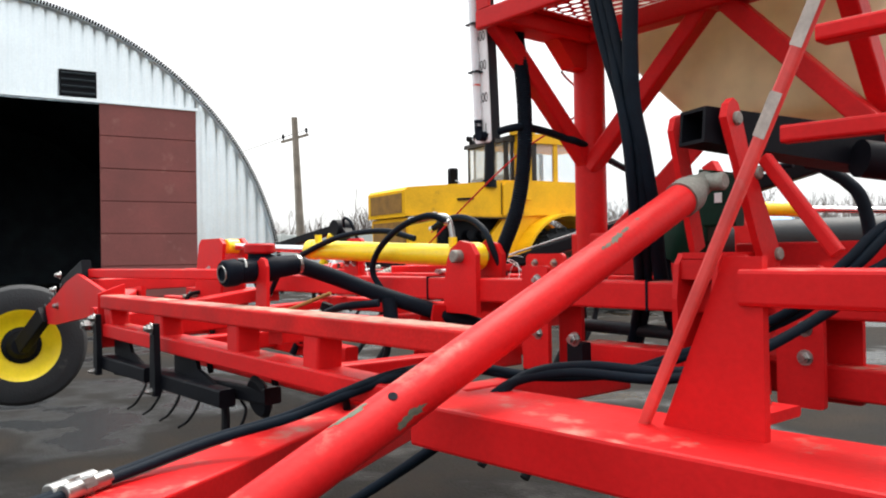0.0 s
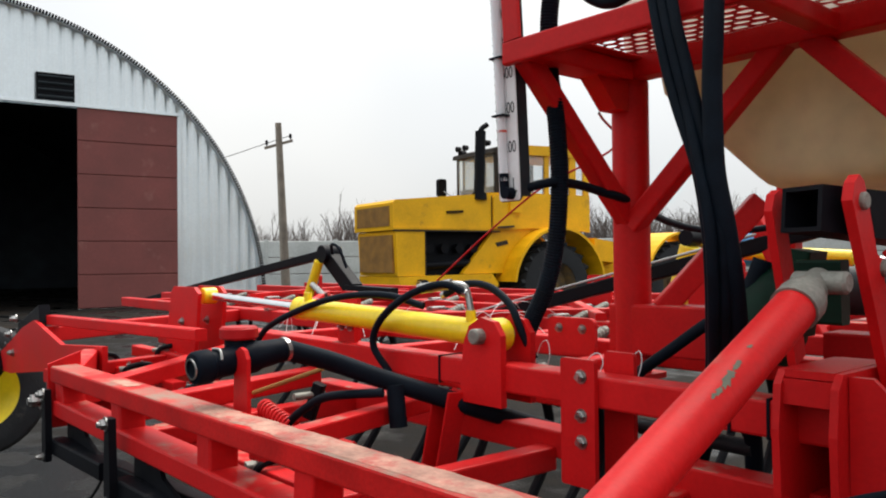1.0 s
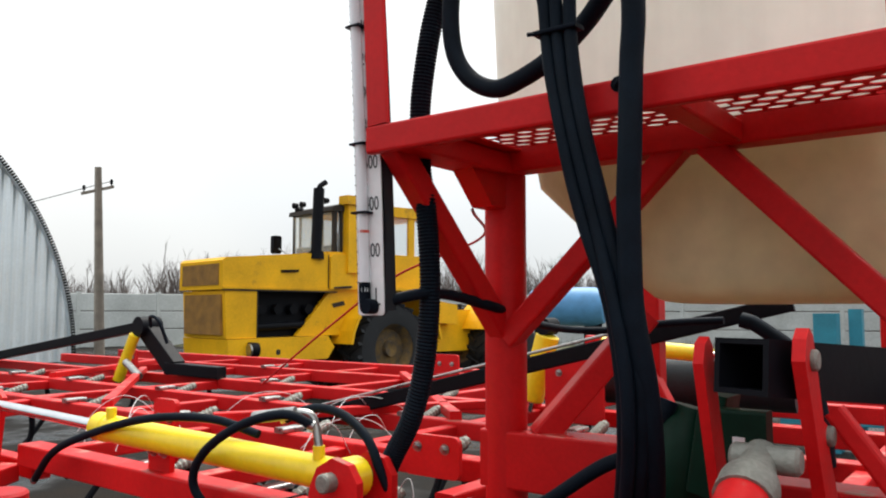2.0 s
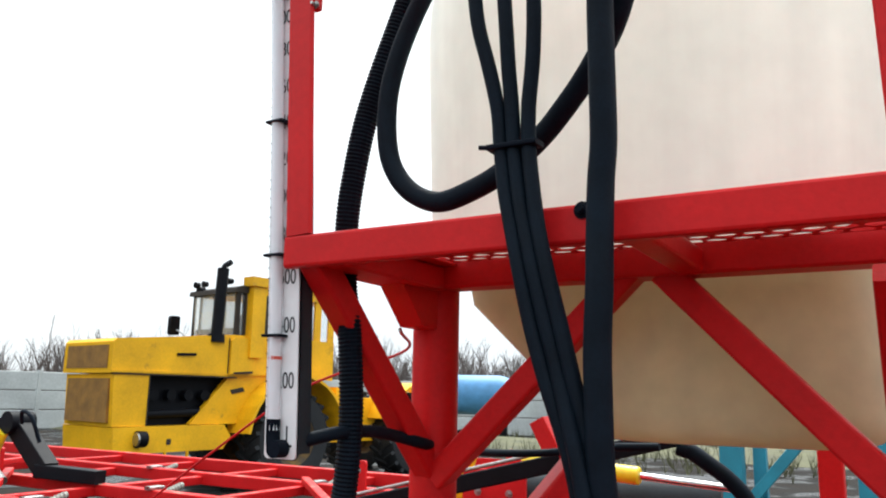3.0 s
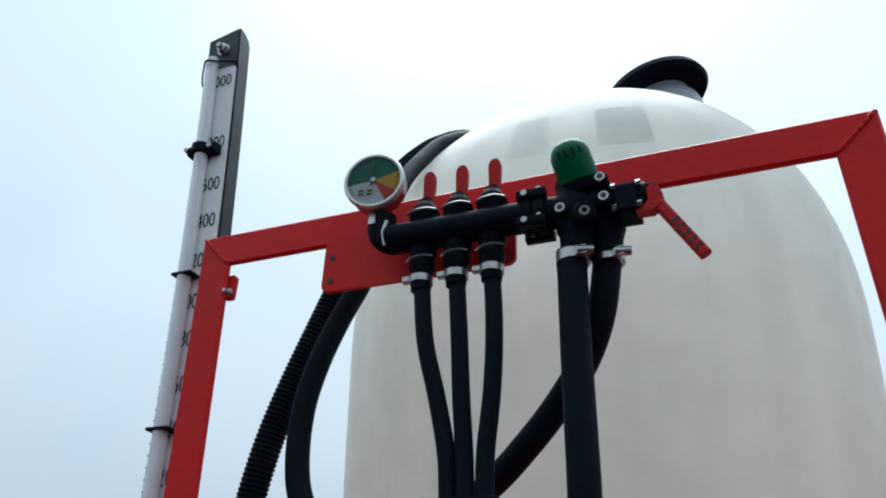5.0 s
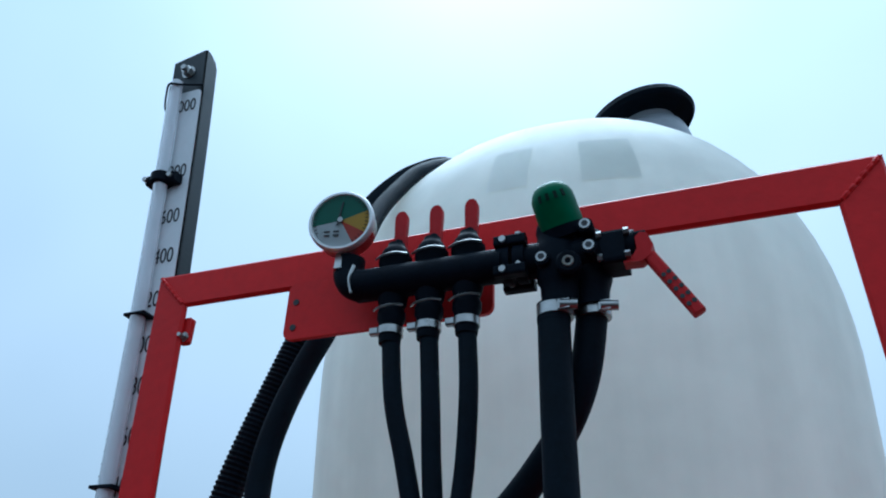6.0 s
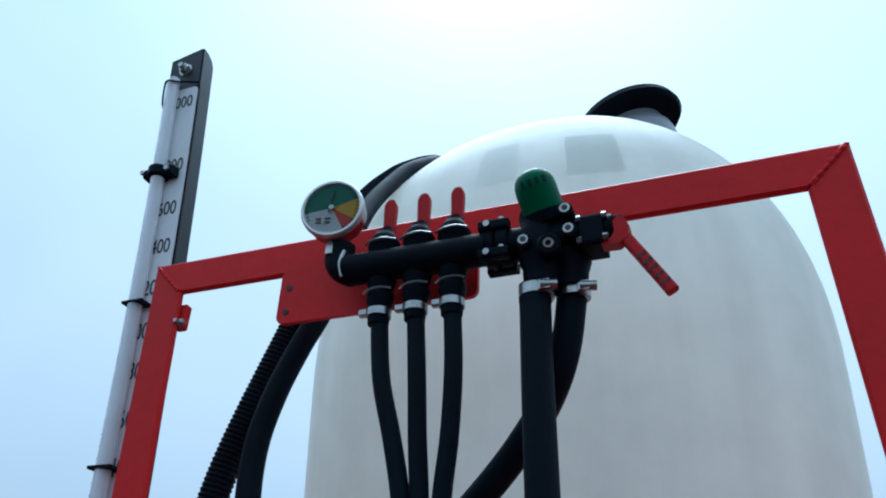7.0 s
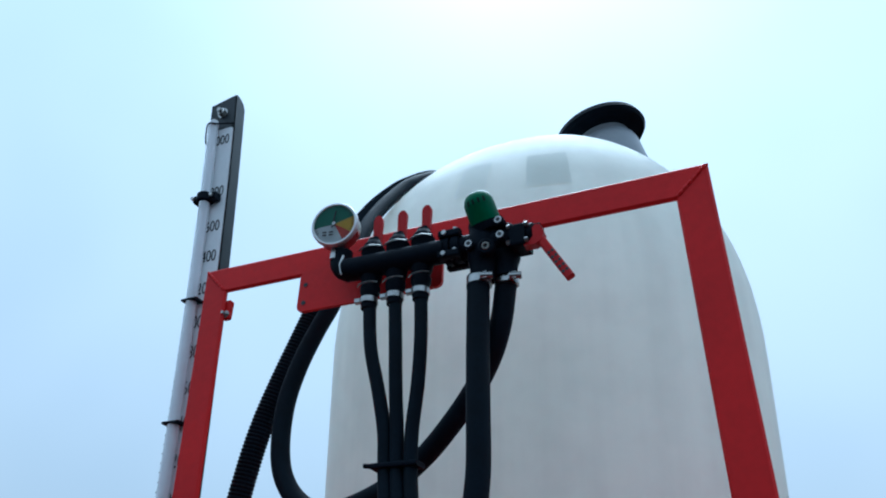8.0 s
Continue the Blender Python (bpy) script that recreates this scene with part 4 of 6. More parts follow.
part("hole", rod(BM(), HOLE + hn * 0.034, HOLE + hn * 0.0370, 0.0075, 14), PLASTIC, tube_part)


def paint_chip(at, r, rng):
    """A small lens of bare primer lying on the tube."""
    b = BM()
    n_out = (at - (TB0 + td * (at - TB0).dot(td))).normalized()
    s = n_out.cross(td).normalized()
    c = TB0 + td * (at - TB0).dot(td)
    vs = []
    for i in range(18):
        g = math.tau * i / 18
        rr = r * rng.uniform(0.45, 1.15)
        a, bb = math.cos(g) * rr * 1.7, math.sin(g) * rr * 0.8
        ang = bb / 0.036
        vs.append(c + td * a + (n_out * math.cos(ang) + s * math.sin(ang)) * 0.0366)
    b.faces.new([b.verts.new(v) for v in vs])
    return b


chip_rng = random.Random(7)
for d, side, up, r in ((0.345, 0.55, 0.80, 0.010), (0.362, 0.58, 0.76, 0.011), (0.325, 0.52, 0.84, 0.006), (0.315, 0.50, 0.86, 0.005), (0.385, 0.60, 0.74, 0.007), (0.40, 0.58, 0.78, 0.005), (1.0, 0.02, 0.95, 0.012), (1.025, -0.02, 0.95, 0.014), (0.925, 1.0, -0.15, 0.012), (0.955, 1.0, -0.25, 0.011), (0.27, 0.4, 0.9, 0.004)):
    out = Vector((side, 0, up))
    part("paint_chip", paint_chip(TB0 + td * d + out - td * out.dot(td), r, chip_rng), CHIP, tube_part)

# black square tube held in the yoke, running back under the tank
bar = thing("black_swing_arm", (-0.87, 2.62, 1.69), "thick black square steel arm held in the yoke", "implement arm")
bm = BM()
outer = [(-0.045, -0.04), (0.045, -0.04), (0.045, 0.04), (-0.045, 0.04)]
S0, S1 = Vector((-0.872, 2.595, 1.69)), Vector((-0.62, 3.3, 1.63))
sd, ss, su = basis(S1 - S0)
inner = [(x * 0.8, y * 0.8) for x, y in outer]
loft(bm, [[S0 + sd * 0.08 + ss * x + su * y for x, y in inner], [S0 + ss * x + su * y for x, y in inner], [S0 + ss * x + su * y for x, y in outer], [S1 + ss * x * 1.1 + su * y * 1.3 for x, y in outer]], caps=False)
bmesh.ops.recalc_face_normals(bm, faces=bm.faces)
part("tube", bm, BLACK, bar)
part("ram", rod(BM(), (-0.66, 2.95, 1.62), (-0.2, 3.6, 1.52), 0.045, 16), BLACK, bar, smooth=True)

# wing hinge brackets and the yellow lift cylinder
for y in (2.53, 2.64):
    hb = part("hinge_plate", plate(BM(), [(-3.66, 1.10), (-3.37, 1.10), (-3.32, 1.22), (-3.28, 1.48), (-3.32, 1.505), (-3.53, 1.505), (-3.56, 1.48)], "y", y, 0.016), RED, cult)
    for x, z in ((-3.44, 1.36), (-3.51, 1.21), (-3.42, 1.16)):
        part("bolt", bolt(BM(), (x, y, z), (0, -1, 0), 0.014), STEEL, hb)
for y in (2.645, 2.755):
    part("lug", plate(BM(), [(-1.83, 1.225), (-1.67, 1.225), (-1.67, 1.41), (-1.695, 1.445), (-1.745, 1.455), (-1.79, 1.43), (-1.81, 1.39), (-1.82, 1.33)], "y", y, 0.02), RED, cult)
cyl = thing("lift_cylinder", (-1.765, 2.70, 1.415), "yellow hydraulic lift cylinder with a bright chromed rod", "hydraulic cylinder", group="hydraulic cylinders")
C0, C1 = Vector((-1.745, 2.70, 1.405)), Vector((-3.335, 2.60, 1.468))
cd = (C1 - C0).normalized()
part("barrel", rod(BM(), C0 + cd * 0.03, C0 + cd * 0.89, 0.037, 24, chamfer=0.004), YELLOW, cyl, smooth=True)
part("gland", rod(BM(), C0 + cd * 0.88, C0 + cd * 0.935, 0.040, 24, chamfer=0.005), YELLOW, cyl, smooth=True)
part("rod", rod(BM(), C0 + cd * 0.92, C1, 0.016, 18), CHROME, cyl, "chromed piston rod", smooth=True)
part("base_eye", rod(BM(), C0 + Vector((0, -0.026, 0)), C0 + Vector((0, 0.032, 0)), 0.045, 20, chamfer=0.005), YELLOW, cyl, smooth=True)
part("rod_eye", rod(BM(), C1 + Vector((0, -0.03, 0)), C1 + Vector((0, 0.03, 0)), 0.034, 18, chamfer=0.004), YELLOW, cyl, smooth=True)
part("pin", rod(BM(), C0 + Vector((0, -0.085, 0)), C0 + Vector((0, 0.09, 0)), 0.021, 18, chamfer=0.004), CAST, cyl, smooth=True)
part("port", rod(BM(), C0 + cd * 0.08 + Vector((0, -0.01, 0.03)), C0 + cd * 0.08 + Vector((0, -0.01, 0.06)), 0.014, 12), YELLOW, cyl, smooth=True)
part("port", rod(BM(), C0 + cd * 0.86 + Vector((0, -0.01, 0.03)), C0 + cd * 0.86 + Vector((0, -0.01, 0.06)), 0.014, 12), YELLOW, cyl, smooth=True)

# strainer valve on its bracket
val = thing("strainer_valve", (-2.05, 2.05, 1.30), "black plastic in-line strainer with a red cap on a bracket", "filter")
VA, VB = Vector((-1.960, 1.953, 1.366)), Vector((-1.985, 2.20, 1.388))
vd = (VB - VA).normalized()
part("housing", lathe(BM(), [(0.017, 0.0), (0.020, -0.004), (0.035, 0.0), (0.039, 0.006), (0.039, 0.040), (0.034, 0.045), (0.034, 0.12), (0.040, 0.125), (0.040, 0.16), (0.034, 0.175), (0.03, 0.24)], VA, vd, 22), PLASTIC, val, smooth=True)
part("cap_ring", lathe(BM(), [(0.0205, 0.0), (0.021, -0.006), (0.0245, -0.006), (0.025, 0.0)], VA, vd, 24, False), STEEL, val, smooth=True)
part("red_cap", rod(BM(), VA + vd * 0.13 + Vector((-0.02, 0, 0.045)), VA + vd * 0.13 + Vector((-0.02, 0, 0.075)), 0.046, 20, chamfer=0.005), RED_DARK, val, "red screw cap", smooth=True)
part("neck", rod(BM(), VA + vd * 0.13 + Vector((-0.02, 0, 0)), VA + vd * 0.13 + Vector((-0.02, 0, 0.05)), 0.034, 16), PLASTIC, val, smooth=True)
part("hose_clamp", rod(BM(), VB - vd * 0.006, VB + vd * 0.005, 0.0308, 18), STEEL, val)
part("clip", pipe(BM(), [VA + vd * 0.06 + Vector((0.0, -0.01, 0.036)), VA + vd * 0.075 + Vector((0.02, -0.015, 0.033)), VA + vd * 0.07 + Vector((0.036, -0.012, 0.012))], 0.003, 6, 4), STEEL, val, smooth=True)
part("bracket", plate(BM(), [(-1.962, 1.2), (-1.888, 1.2), (-1.890, 1.385), (-1.902, 1.405), (-1.923, 1.41), (-1.952, 1.395)], "y", 2.05, 0.01), RED, val)


# ---- hoses that lie on the cultivator ----
def hose(name, pts, r, label, category="hose", mat=HOSE, ribs=0.0, pitch=0.012, n=12, steps=8):
    ob = thing(name, tuple(Vector(pts[0])), label, category, group="hoses")
    part("tube", pipe(BM(), pts, r, n, steps, ribs, pitch), mat, ob, smooth=not ribs)
    a, b = Vector(pts[0]), Vector(pts[1])
    part("end_sleeve", rod(BM(), a, a + (b - a).normalized() * r * 1.2, r * 1.03, n), STEEL if r < 0.012 else mat, ob, smooth=True)
    return ob


hose("suction_hose", [VB, (-1.995, 2.34, 1.345), (-1.955, 2.46, 1.295), (-1.885, 2.57, 1.25), (-1.80, 2.72, 1.19), (-1.7, 2.9, 1.12)], 0.026, "thick black rubber hose from the strainer")
hose("hydraulic_hose", [(-3.0, 2.62, 1.25), (-2.84, 2.6, 1.36), (-2.60, 2.6, 1.44), (-2.38, 2.62, 1.49), (-2.18, 2.66, 1.50), (-2.05, 2.70, 1.47)], 0.011, "thin black hydraulic hose arched over the beam")
hose("hydraulic_hose", [(-1.815, 2.66, 1.515), (-1.87, 2.62, 1.54), (-2.0, 2.60, 1.505), (-2.13, 2.60, 1.43), (-2.18, 2.61, 1.35), (-2.14, 2.64, 1.27)], 0.011, "thin black hydraulic hose looped before the cylinder")
hose("hydraulic_hose", [(-2.02, 2.75, 1.50), (-1.93, 2.76, 1.535), (-1.83, 2.76, 1.53), (-1.74, 2.75, 1.485), (-1.70, 2.75, 1.42), (-1.68, 2.78, 1.34)], 0.011, "thin black hydraulic hose behind the cylinder")
fit_a = thing("hose_fitting", (-1.80, 2.69, 1.47), "zinc-plated elbow fitting on the cylinder port", "fitting")
part("elbow", pipe(BM(), [C0 + cd * 0.08 + Vector((0, -0.01, 0.055)), (-1.835, 2.685, 1.505), (-1.85, 2.68, 1.535), (-1.89, 2.66, 1.54)], 0.010, 10, 5), STEEL, fit_a, smooth=True)
part("ferrule", rod(BM(), (-1.87, 2.655, 1.54), (-1.97, 2.62, 1.525), 0.0145, 12), STEEL, fit_a, smooth=True)
hose("control_hose", [(-1.90, 2.44, 1.262), (-1.995, 2.38, 1.252), (-2.09, 2.375, 1.232), (-2.17, 2.37, 1.196), (-2.25, 2.36, 1.143), (-2.28, 2.34, 1.08)], 0.0121, "thin black control hose between the beams")
part("drop_tube", rod(BM(), (-1.915, 2.49, 1.275), (-1.90, 2.49, 1.165), 0.024, 14), HOSE, val, smooth=True)
# lines along the draw beam
for k in range(2):
    o = Vector((0.022 * k, 0.012 * k, 0.002 * k))
    hose("hydraulic_line", [Vector(p) + o for p in ((-1.02, 0.78, 0.998), (-1.22, 1.10, 0.997), (-1.42, 1.47, 0.998), (-1.465, 1.68, 1.025), (-1.399, 1.84, 1.064), (-1.31, 1.93, 1.115), (-1.215, 1.995, 1.158), (-1.19, 2.106, 1.168), (-1.13, 2.17, 1.16), (-1.066, 2.214, 1.15), (-0.989, 2.325, 1.143), (-0.92, 2.42, 1.155), (-0.838, 2.486, 1.19), (-0.75, 2.52, 1.225), (-0.60, 2.50, 1.295), (-0.508, 2.52, 1.385), (-0.44, 2.60, 1.465), (-0.2, 2.75, 1.56))], 0.0100, "black hydraulic line laid along the draw beam")
    cp = thing("coupling", (-1.43 + 0.03 * k, 1.40, 1.0), "zinc-plated hydraulic coupling on the draw beam", "coupling", group="couplings")
    a, b = Vector((-1.38, 1.37, 0.999)) + o * 1.4, Vector((-1.435, 1.462, 0.999)) + o * 1.4
    part("sleeve", rod(BM(), a, b, 0.0165, 14, chamfer=0.002), STEEL, cp, smooth=True)
    part("hexagon", rod(BM(), a.lerp(b, 0.35), a.lerp(b, 0.6), 0.0185, 6), STEEL, cp)
for k in range(2):
    hose("hydraulic_line", [Vector(p) + Vector((0.012 * k, 0.022 * k, 0.012 * k)) for p in ((-1.28, 1.62, 0.80), (-1.137, 1.868, 0.95), (-0.979, 1.966, 1.08), (-0.925, 2.06, 1.165), (-0.848, 2.151, 1.185), (-0.70, 2.235, 1.18), (-0.60, 2.33, 1.22), (-0.508, 2.45, 1.30), (-0.453, 2.55, 1.38), (-0.2, 2.7, 1.5))], 0.0095, "black hydraulic line rising over the near beam")

# ---- harrow hangers and teeth on the near lower beam ----
for k, x in enumerate((-2.95, -2.335)):
    y = 1.89
    hg = thing("harrow_hanger", (x, y, 1.0), "black harrow hanger bracket with plated bolts", "bracket", group="harrow hangers")
    part("strap", plate(BM(), [(x - 0.016, 0.985), (x + 0.024, 0.985), (x + 0.030, 1.05), (x + 0.020, 1.21), (x - 0.012, 1.21), (x - 0.018, 1.05)], "y", y - 0.012, 0.02), BLACK, hg)
    part("bolt", bolt(BM(), (x, y - 0.012, 1.195), (0, -1, 0), 0.014, 0.014), STEEL, hg)
    part("bolt", bolt(BM(), (x - 0.002, y - 0.012, 0.998), (0, -1, 0), 0.009, 0.014), STEEL, hg)
    part("arm", beam(BM(), (x, 1.92, 1.03), (x + 0.40, 1.95, 1.02), 0.05, 0.05), BLACK, hg)
    part("side", plate(BM(), [(x + 0.0, 1.13), (x + 0.16, 1.13), (x + 0.19, 1.08), (x + 0.30, 1.05), (x + 0.38, 1.0), (x + 0.0, 1.0)], "y", 1.95, 0.012), BLACK, hg)
har = thing("harrow_bar", (-1.9, 2.0, 0.85), "black harrow bar with curved spring teeth", "harrow")
part("bar", beam(BM(), (-2.95, 1.97, 1.0), (-1.78, 2.01, 1.040), 0.05, 0.045), BLACK, har)
for i in range(6):
    x = -2.78 + i * 0.165
    z = 0.985 + i * 0.004
    part("tooth", pipe(BM(), [(x, 2.0, z), (x + 0.03, 2.0, z - 0.02), (x + 0.05, 1.98, z - 0.05), (x + 0.03, 1.96, z - 0.09), (x - 0.02, 1.95, z - 0.115)] if i != 4 else [(x, 2.0, z), (x + 0.05, 2.0, z - 0.02), (x + 0.08, 1.99, z - 0.08), (x + 0.075, 1.98, z - 0.15), (x + 0.05, 1.97, z - 0.2)], 0.0045 if i != 4 else 0.013, 8, 5), BLACK, har, smooth=True)
part("coil", lathe(BM(), [(0.05, -0.012), (0.062, 0), (0.05, 0.012)], (-1.84, 2.0, 1.03), (0, 1, 0.2), 20), BLACK, har, smooth=True)

# ---- gauge wheel on its arm ----
gw = thing("gauge_wheel", (-5.3, 2.1, 0.52), "narrow black tyre on a yellow rim at the wing's end", "wheel")
WH = Vector((-5.33, 2.095, 0.893))
wax = Vector((0.98, -0.19, 0.04)).normalized()
part("tyre", lathe(BM(), [(0.222, -0.092), (0.295, -0.103), (0.352, -0.081), (0.374, -0.043), (0.377, 0.0), (0.374, 0.043), (0.352, 0.081), (0.295, 0.103), (0.222, 0.092)], WH, wax, 40, False), TYRE, gw, smooth=True)
rim = part("rim", lathe(BM(), [(0.065, 0.02), (0.108, 0.03), (0.173, 0.049), (0.20, 0.081), (0.225, 0.092), (0.225, -0.054), (0.065, -0.054)], WH, wax, 32), YELLOW, gw, "yellow wheel rim", smooth=True)
part("hub", lathe(BM(), [(0.0, 0.11), (0.054, 0.11), (0.065, 0.098), (0.087, 0.054), (0.114, 0.043), (0.114, 0.0)], WH, wax, 20), BLACK, gw, smooth=True)
part("axle_arm", beam(BM(), WH + wax * 0.14, (-4.92, 2.14, 1.10), 0.054, 0.10), BLACK, gw)
arm = thing("wheel_arm", (-4.0, 2.15, 1.1), "red wheel arm with a row of holes", "arm")
part("side_plate", plate(BM(), [(-5.28, 1.035), (-4.72, 1.05), (-3.95, 1.14), (-3.25, 1.15), (-3.25, 1.30), (-3.80, 1.265), (-4.10, 1.318), (-4.25, 1.345), (-4.46, 1.30)], "y", 2.15, 0.02), RED, arm)
for i in range(5):
    part("hole", rod(BM(), (-5.08 + i * 0.125, 2.146, 1.10 + i * 0.044), (-5.08 + i * 0.125, 2.15, 1.10 + i * 0.044), 0.015, 12), INK, arm)
part("adjuster", beam(BM(), (-4.62, 2.19, 1.27), (-4.22, 2.19, 1.375), 0.05, 0.085), BLACK, arm, "black end block")
part("top_tube", beam(BM(), (-4.22, 2.22, 1.345), (-2.95, 2.40, 1.345), 0.05, 0.045), RED, arm)
for x, z in ((-4.60, 1.335), (-4.72, 1.25), (-4.66, 1.16)):
    part("bolt", bolt(BM(), (x, 2.15, z), (0, -1, 0), 0.016, 0.02), STEEL, arm)
cbeam((-3.35, 2.14, 1.235), (-2.96, 1.97, 1.225), 0.06, 0.10, "wing_beam")
cbeam((-4.1, 2.28, 1.17), (-2.95, 2.32, 1.16), 0.05, 0.05, "wing_beam")
cbeam((-3.95, 2.52, 1.20), (-3.3, 2.52, 1.20), 0.05, 0.05, "wing_beam")
cbeam((-4.3, 2.78, 1.22), (-3.2, 2.74, 1.24), 0.06, 0.06, "wing_beam")
cbeam((-3.5, 2.02, 1.18), (-3.58, 2.78, 1.20), 0.05, 0.05, "wing_beam")
cbeam((-3.05, 2.0, 1.13), (-3.0, 2.7, 1.13), 0.06, 0.06, "wing_beam")
cbeam((-4.2, 2.2, 1.28), (-4.8, 3.6, 1.28), 0.07, 0.07, "wing_beam")
part("bolt", bolt(BM(), (-3.03, 1.89, 1.165), (0, -1, 0), 0.022, 0.03), STEEL, cult)

# ---- rear part of the cultivator: rows of beams with spring tines ----
rear = thing("rear_cultivator", (-3.5, 4.2, 1.2), "red rear frame of crossing box-section beams", "cultivator")
RZ = 1.29
for y, x0, x1, h in ((3.42, -6.8, 0.6, 0.07), (4.05, -7.6, 0.8, 0.07), (4.72, -8.2, 1.0, 0.07), (5.55, -8.6, 1.2, 0.08), (6.3, -8.8, 1.4, 0.09)):
    part("beam", beam(BM(), (x0, y, RZ), (x1, y, RZ), 0.07, h), RED, rear)
for x, y0, y1 in ((-2.45, 2.74, 6.3), (-3.2, 2.7, 6.3), (-4.0, 3.4, 6.3), (-4.9, 3.4, 6.3), (-5.8, 3.4, 6.3), (-6.7, 3.4, 6.3), (-1.75, 3.05, 5.5), (-0.95, 2.8, 5.5), (0.1, 3.4, 5.5)):
    part("beam", beam(BM(), (x, y0, RZ - 0.01), (x, y1, RZ - 0.01), 0.06, 0.055), RED, rear)
for x0, y0, x1, y1 in ((-4.0, 3.42, -5.8, 4.72), (-2.45, 4.05, -4.0, 5.55), (-5.8, 4.05, -6.7, 5.55), (-3.2, 3.42, -2.45, 4.72)):
    part("brace", beam(BM(), (x0, y0, RZ + 0.05), (x1, y1, RZ + 0.05), 0.05, 0.04), RED, rear)
# tall red brackets between the beams
for x, y, w, h in ((-2.15, 4.55, 0.28, 0.30), (-2.9, 6.0, 0.3, 0.22), (-2.75, 2.95, 0.12, 0.2), (-2.45, 2.74, 0.1, 0.14), (-5.9, 4.72, 0.16, 0.2), (-3.6, 5.55, 0.2, 0.2), (-1.95, 3.3, 0.2, 0.12)):
    bk = part("bracket", plate(BM(), rounded(x - w / 2, RZ, x + w / 2, RZ + h, 0.02), "y", y - 0.05, 0.016), RED, rear)
    part("bolt", bolt(BM(), (x - w * 0.25, y - 0.05, RZ + h * 0.7), (0, -1, 0), 0.012), STEEL, bk)
    part("bolt", bolt(BM(), (x + w * 0.25, y - 0.05, RZ + h * 0.7), (0, -1, 0), 0.012), STEEL, bk)


def tine(x, y):
    """A spring tine with its clamp and coil, hung from a beam."""
    t = thing("spring_tine", (x, y, RZ - 0.5), "black spring tine with a plated clamp", "tine", group="tines")
    part("clamp", beam(BM(), (x, y - 0.05, RZ + 0.045), (x, y + 0.05, RZ + 0.045), 0.05, 0.02), STEEL, t)
    part("shank", pipe(BM(), [(x, y, RZ - 0.03), (x, y + 0.08, RZ + 0.03), (x, y + 0.2, RZ - 0.06), (x, y + 0.22, RZ - 0.25), (x, y + 0.08, RZ - 0.45), (x, y - 0.04, RZ - 0.58)], 0.017, 8, 5), BLACK, t, smooth=True)
    part("spring", lathe(BM(), [(0.018, 0.0)] + [(0.018 + 0.005 * (i % 2), 0.010 * i) for i in range(1, 13)] + [(0.018, 0.13)], (x + 0.03, y + 0.05, RZ + 0.01), (0, 1, 0.3), 10), CAST, t)
    return t


first = tine(-2.1, 3.42)
for y, xs in ((3.42, (-2.75, -3.45, -4.3, -5.2, -1.45)), (4.05, (-1.9, -2.7, -3.6, -4.5, -5.5, -6.3)), (4.72, (-2.3, -3.1, -4.4, -5.3, -6.3)), (5.55, (-2.0, -2.9, -3.9, -5.4, -6.9))):
    for x in xs:
        copy_thing(first, Matrix.Translation((x, y, RZ - 0.5)))
part("beam", beam(BM(), (-3.3, 3.06, RZ - 0.10), (-1.72, 3.06, RZ - 0.10), 0.06, 0.06), RED, rear)
for x in (-3.05, -2.72, -2.4, -2.08, -1.85):
    copy_thing(first, Matrix.Translation((x, 3.06, RZ - 0.6)))
for x, y, z in ((-2.65, 2.23, 1.075), (-2.15, 2.235, 1.065), (-1.75, 2.245, 1.06), (-3.35, 2.30, 1.195), (-3.75, 2.29, 1.20), (-3.6, 2.52, 1.23), (-2.75, 2.37, 1.15), (-2.95, 2.37, 1.155)):
    cl = part("tine_clamp", beam(BM(), (x - 0.02, y - 0.05, z), (x + 0.01, y + 0.06, z + 0.004), 0.045, 0.016), CAST, cult, "grey tine clamp")
    part("bolt", bolt(BM(), (x, y - 0.02, z + 0.006), (0, 0, 1), 0.010, 0.014), STEEL, cl)
    part("bolt", bolt(BM(), (x, y + 0.03, z + 0.006), (0, 0, 1), 0.010, 0.014), STEEL, cl)
    part("stirrup", pipe(BM(), [(x + 0.03, y - 0.04, z - 0.08), (x + 0.035, y - 0.05, z - 0.01), (x + 0.04, y - 0.02, z + 0.016), (x + 0.045, y + 0.05, z + 0.012), (x + 0.05, y + 0.07, z - 0.05)], 0.011, 8, 5), BLACK, cl, smooth=True)
# thin pale seed tubes and wires
wr = random.Random(11)
for i in range(11):
    x, y = wr.uniform(-3.6, -1.4), wr.uniform(2.9, 3.7)
    a, b = Vector((x, y, RZ)), Vector((x + wr.uniform(-0.5, 0.3), y + wr.uniform(0.05, 0.5), RZ))
    m = a.lerp(b, 0.5) + Vector((0, 0, wr.uniform(0.06, 0.14)))
    single("wire", pipe(BM(), [a, a.lerp(m, 0.5) + Vector((0, 0, 0.03)), m, m.lerp(b, 0.5) + Vector((0, 0, 0.03)), b], 0.0013, 5, 5), WHITE, "thin pale tube bowed over the beams", "wire", group="wires", smooth=True)

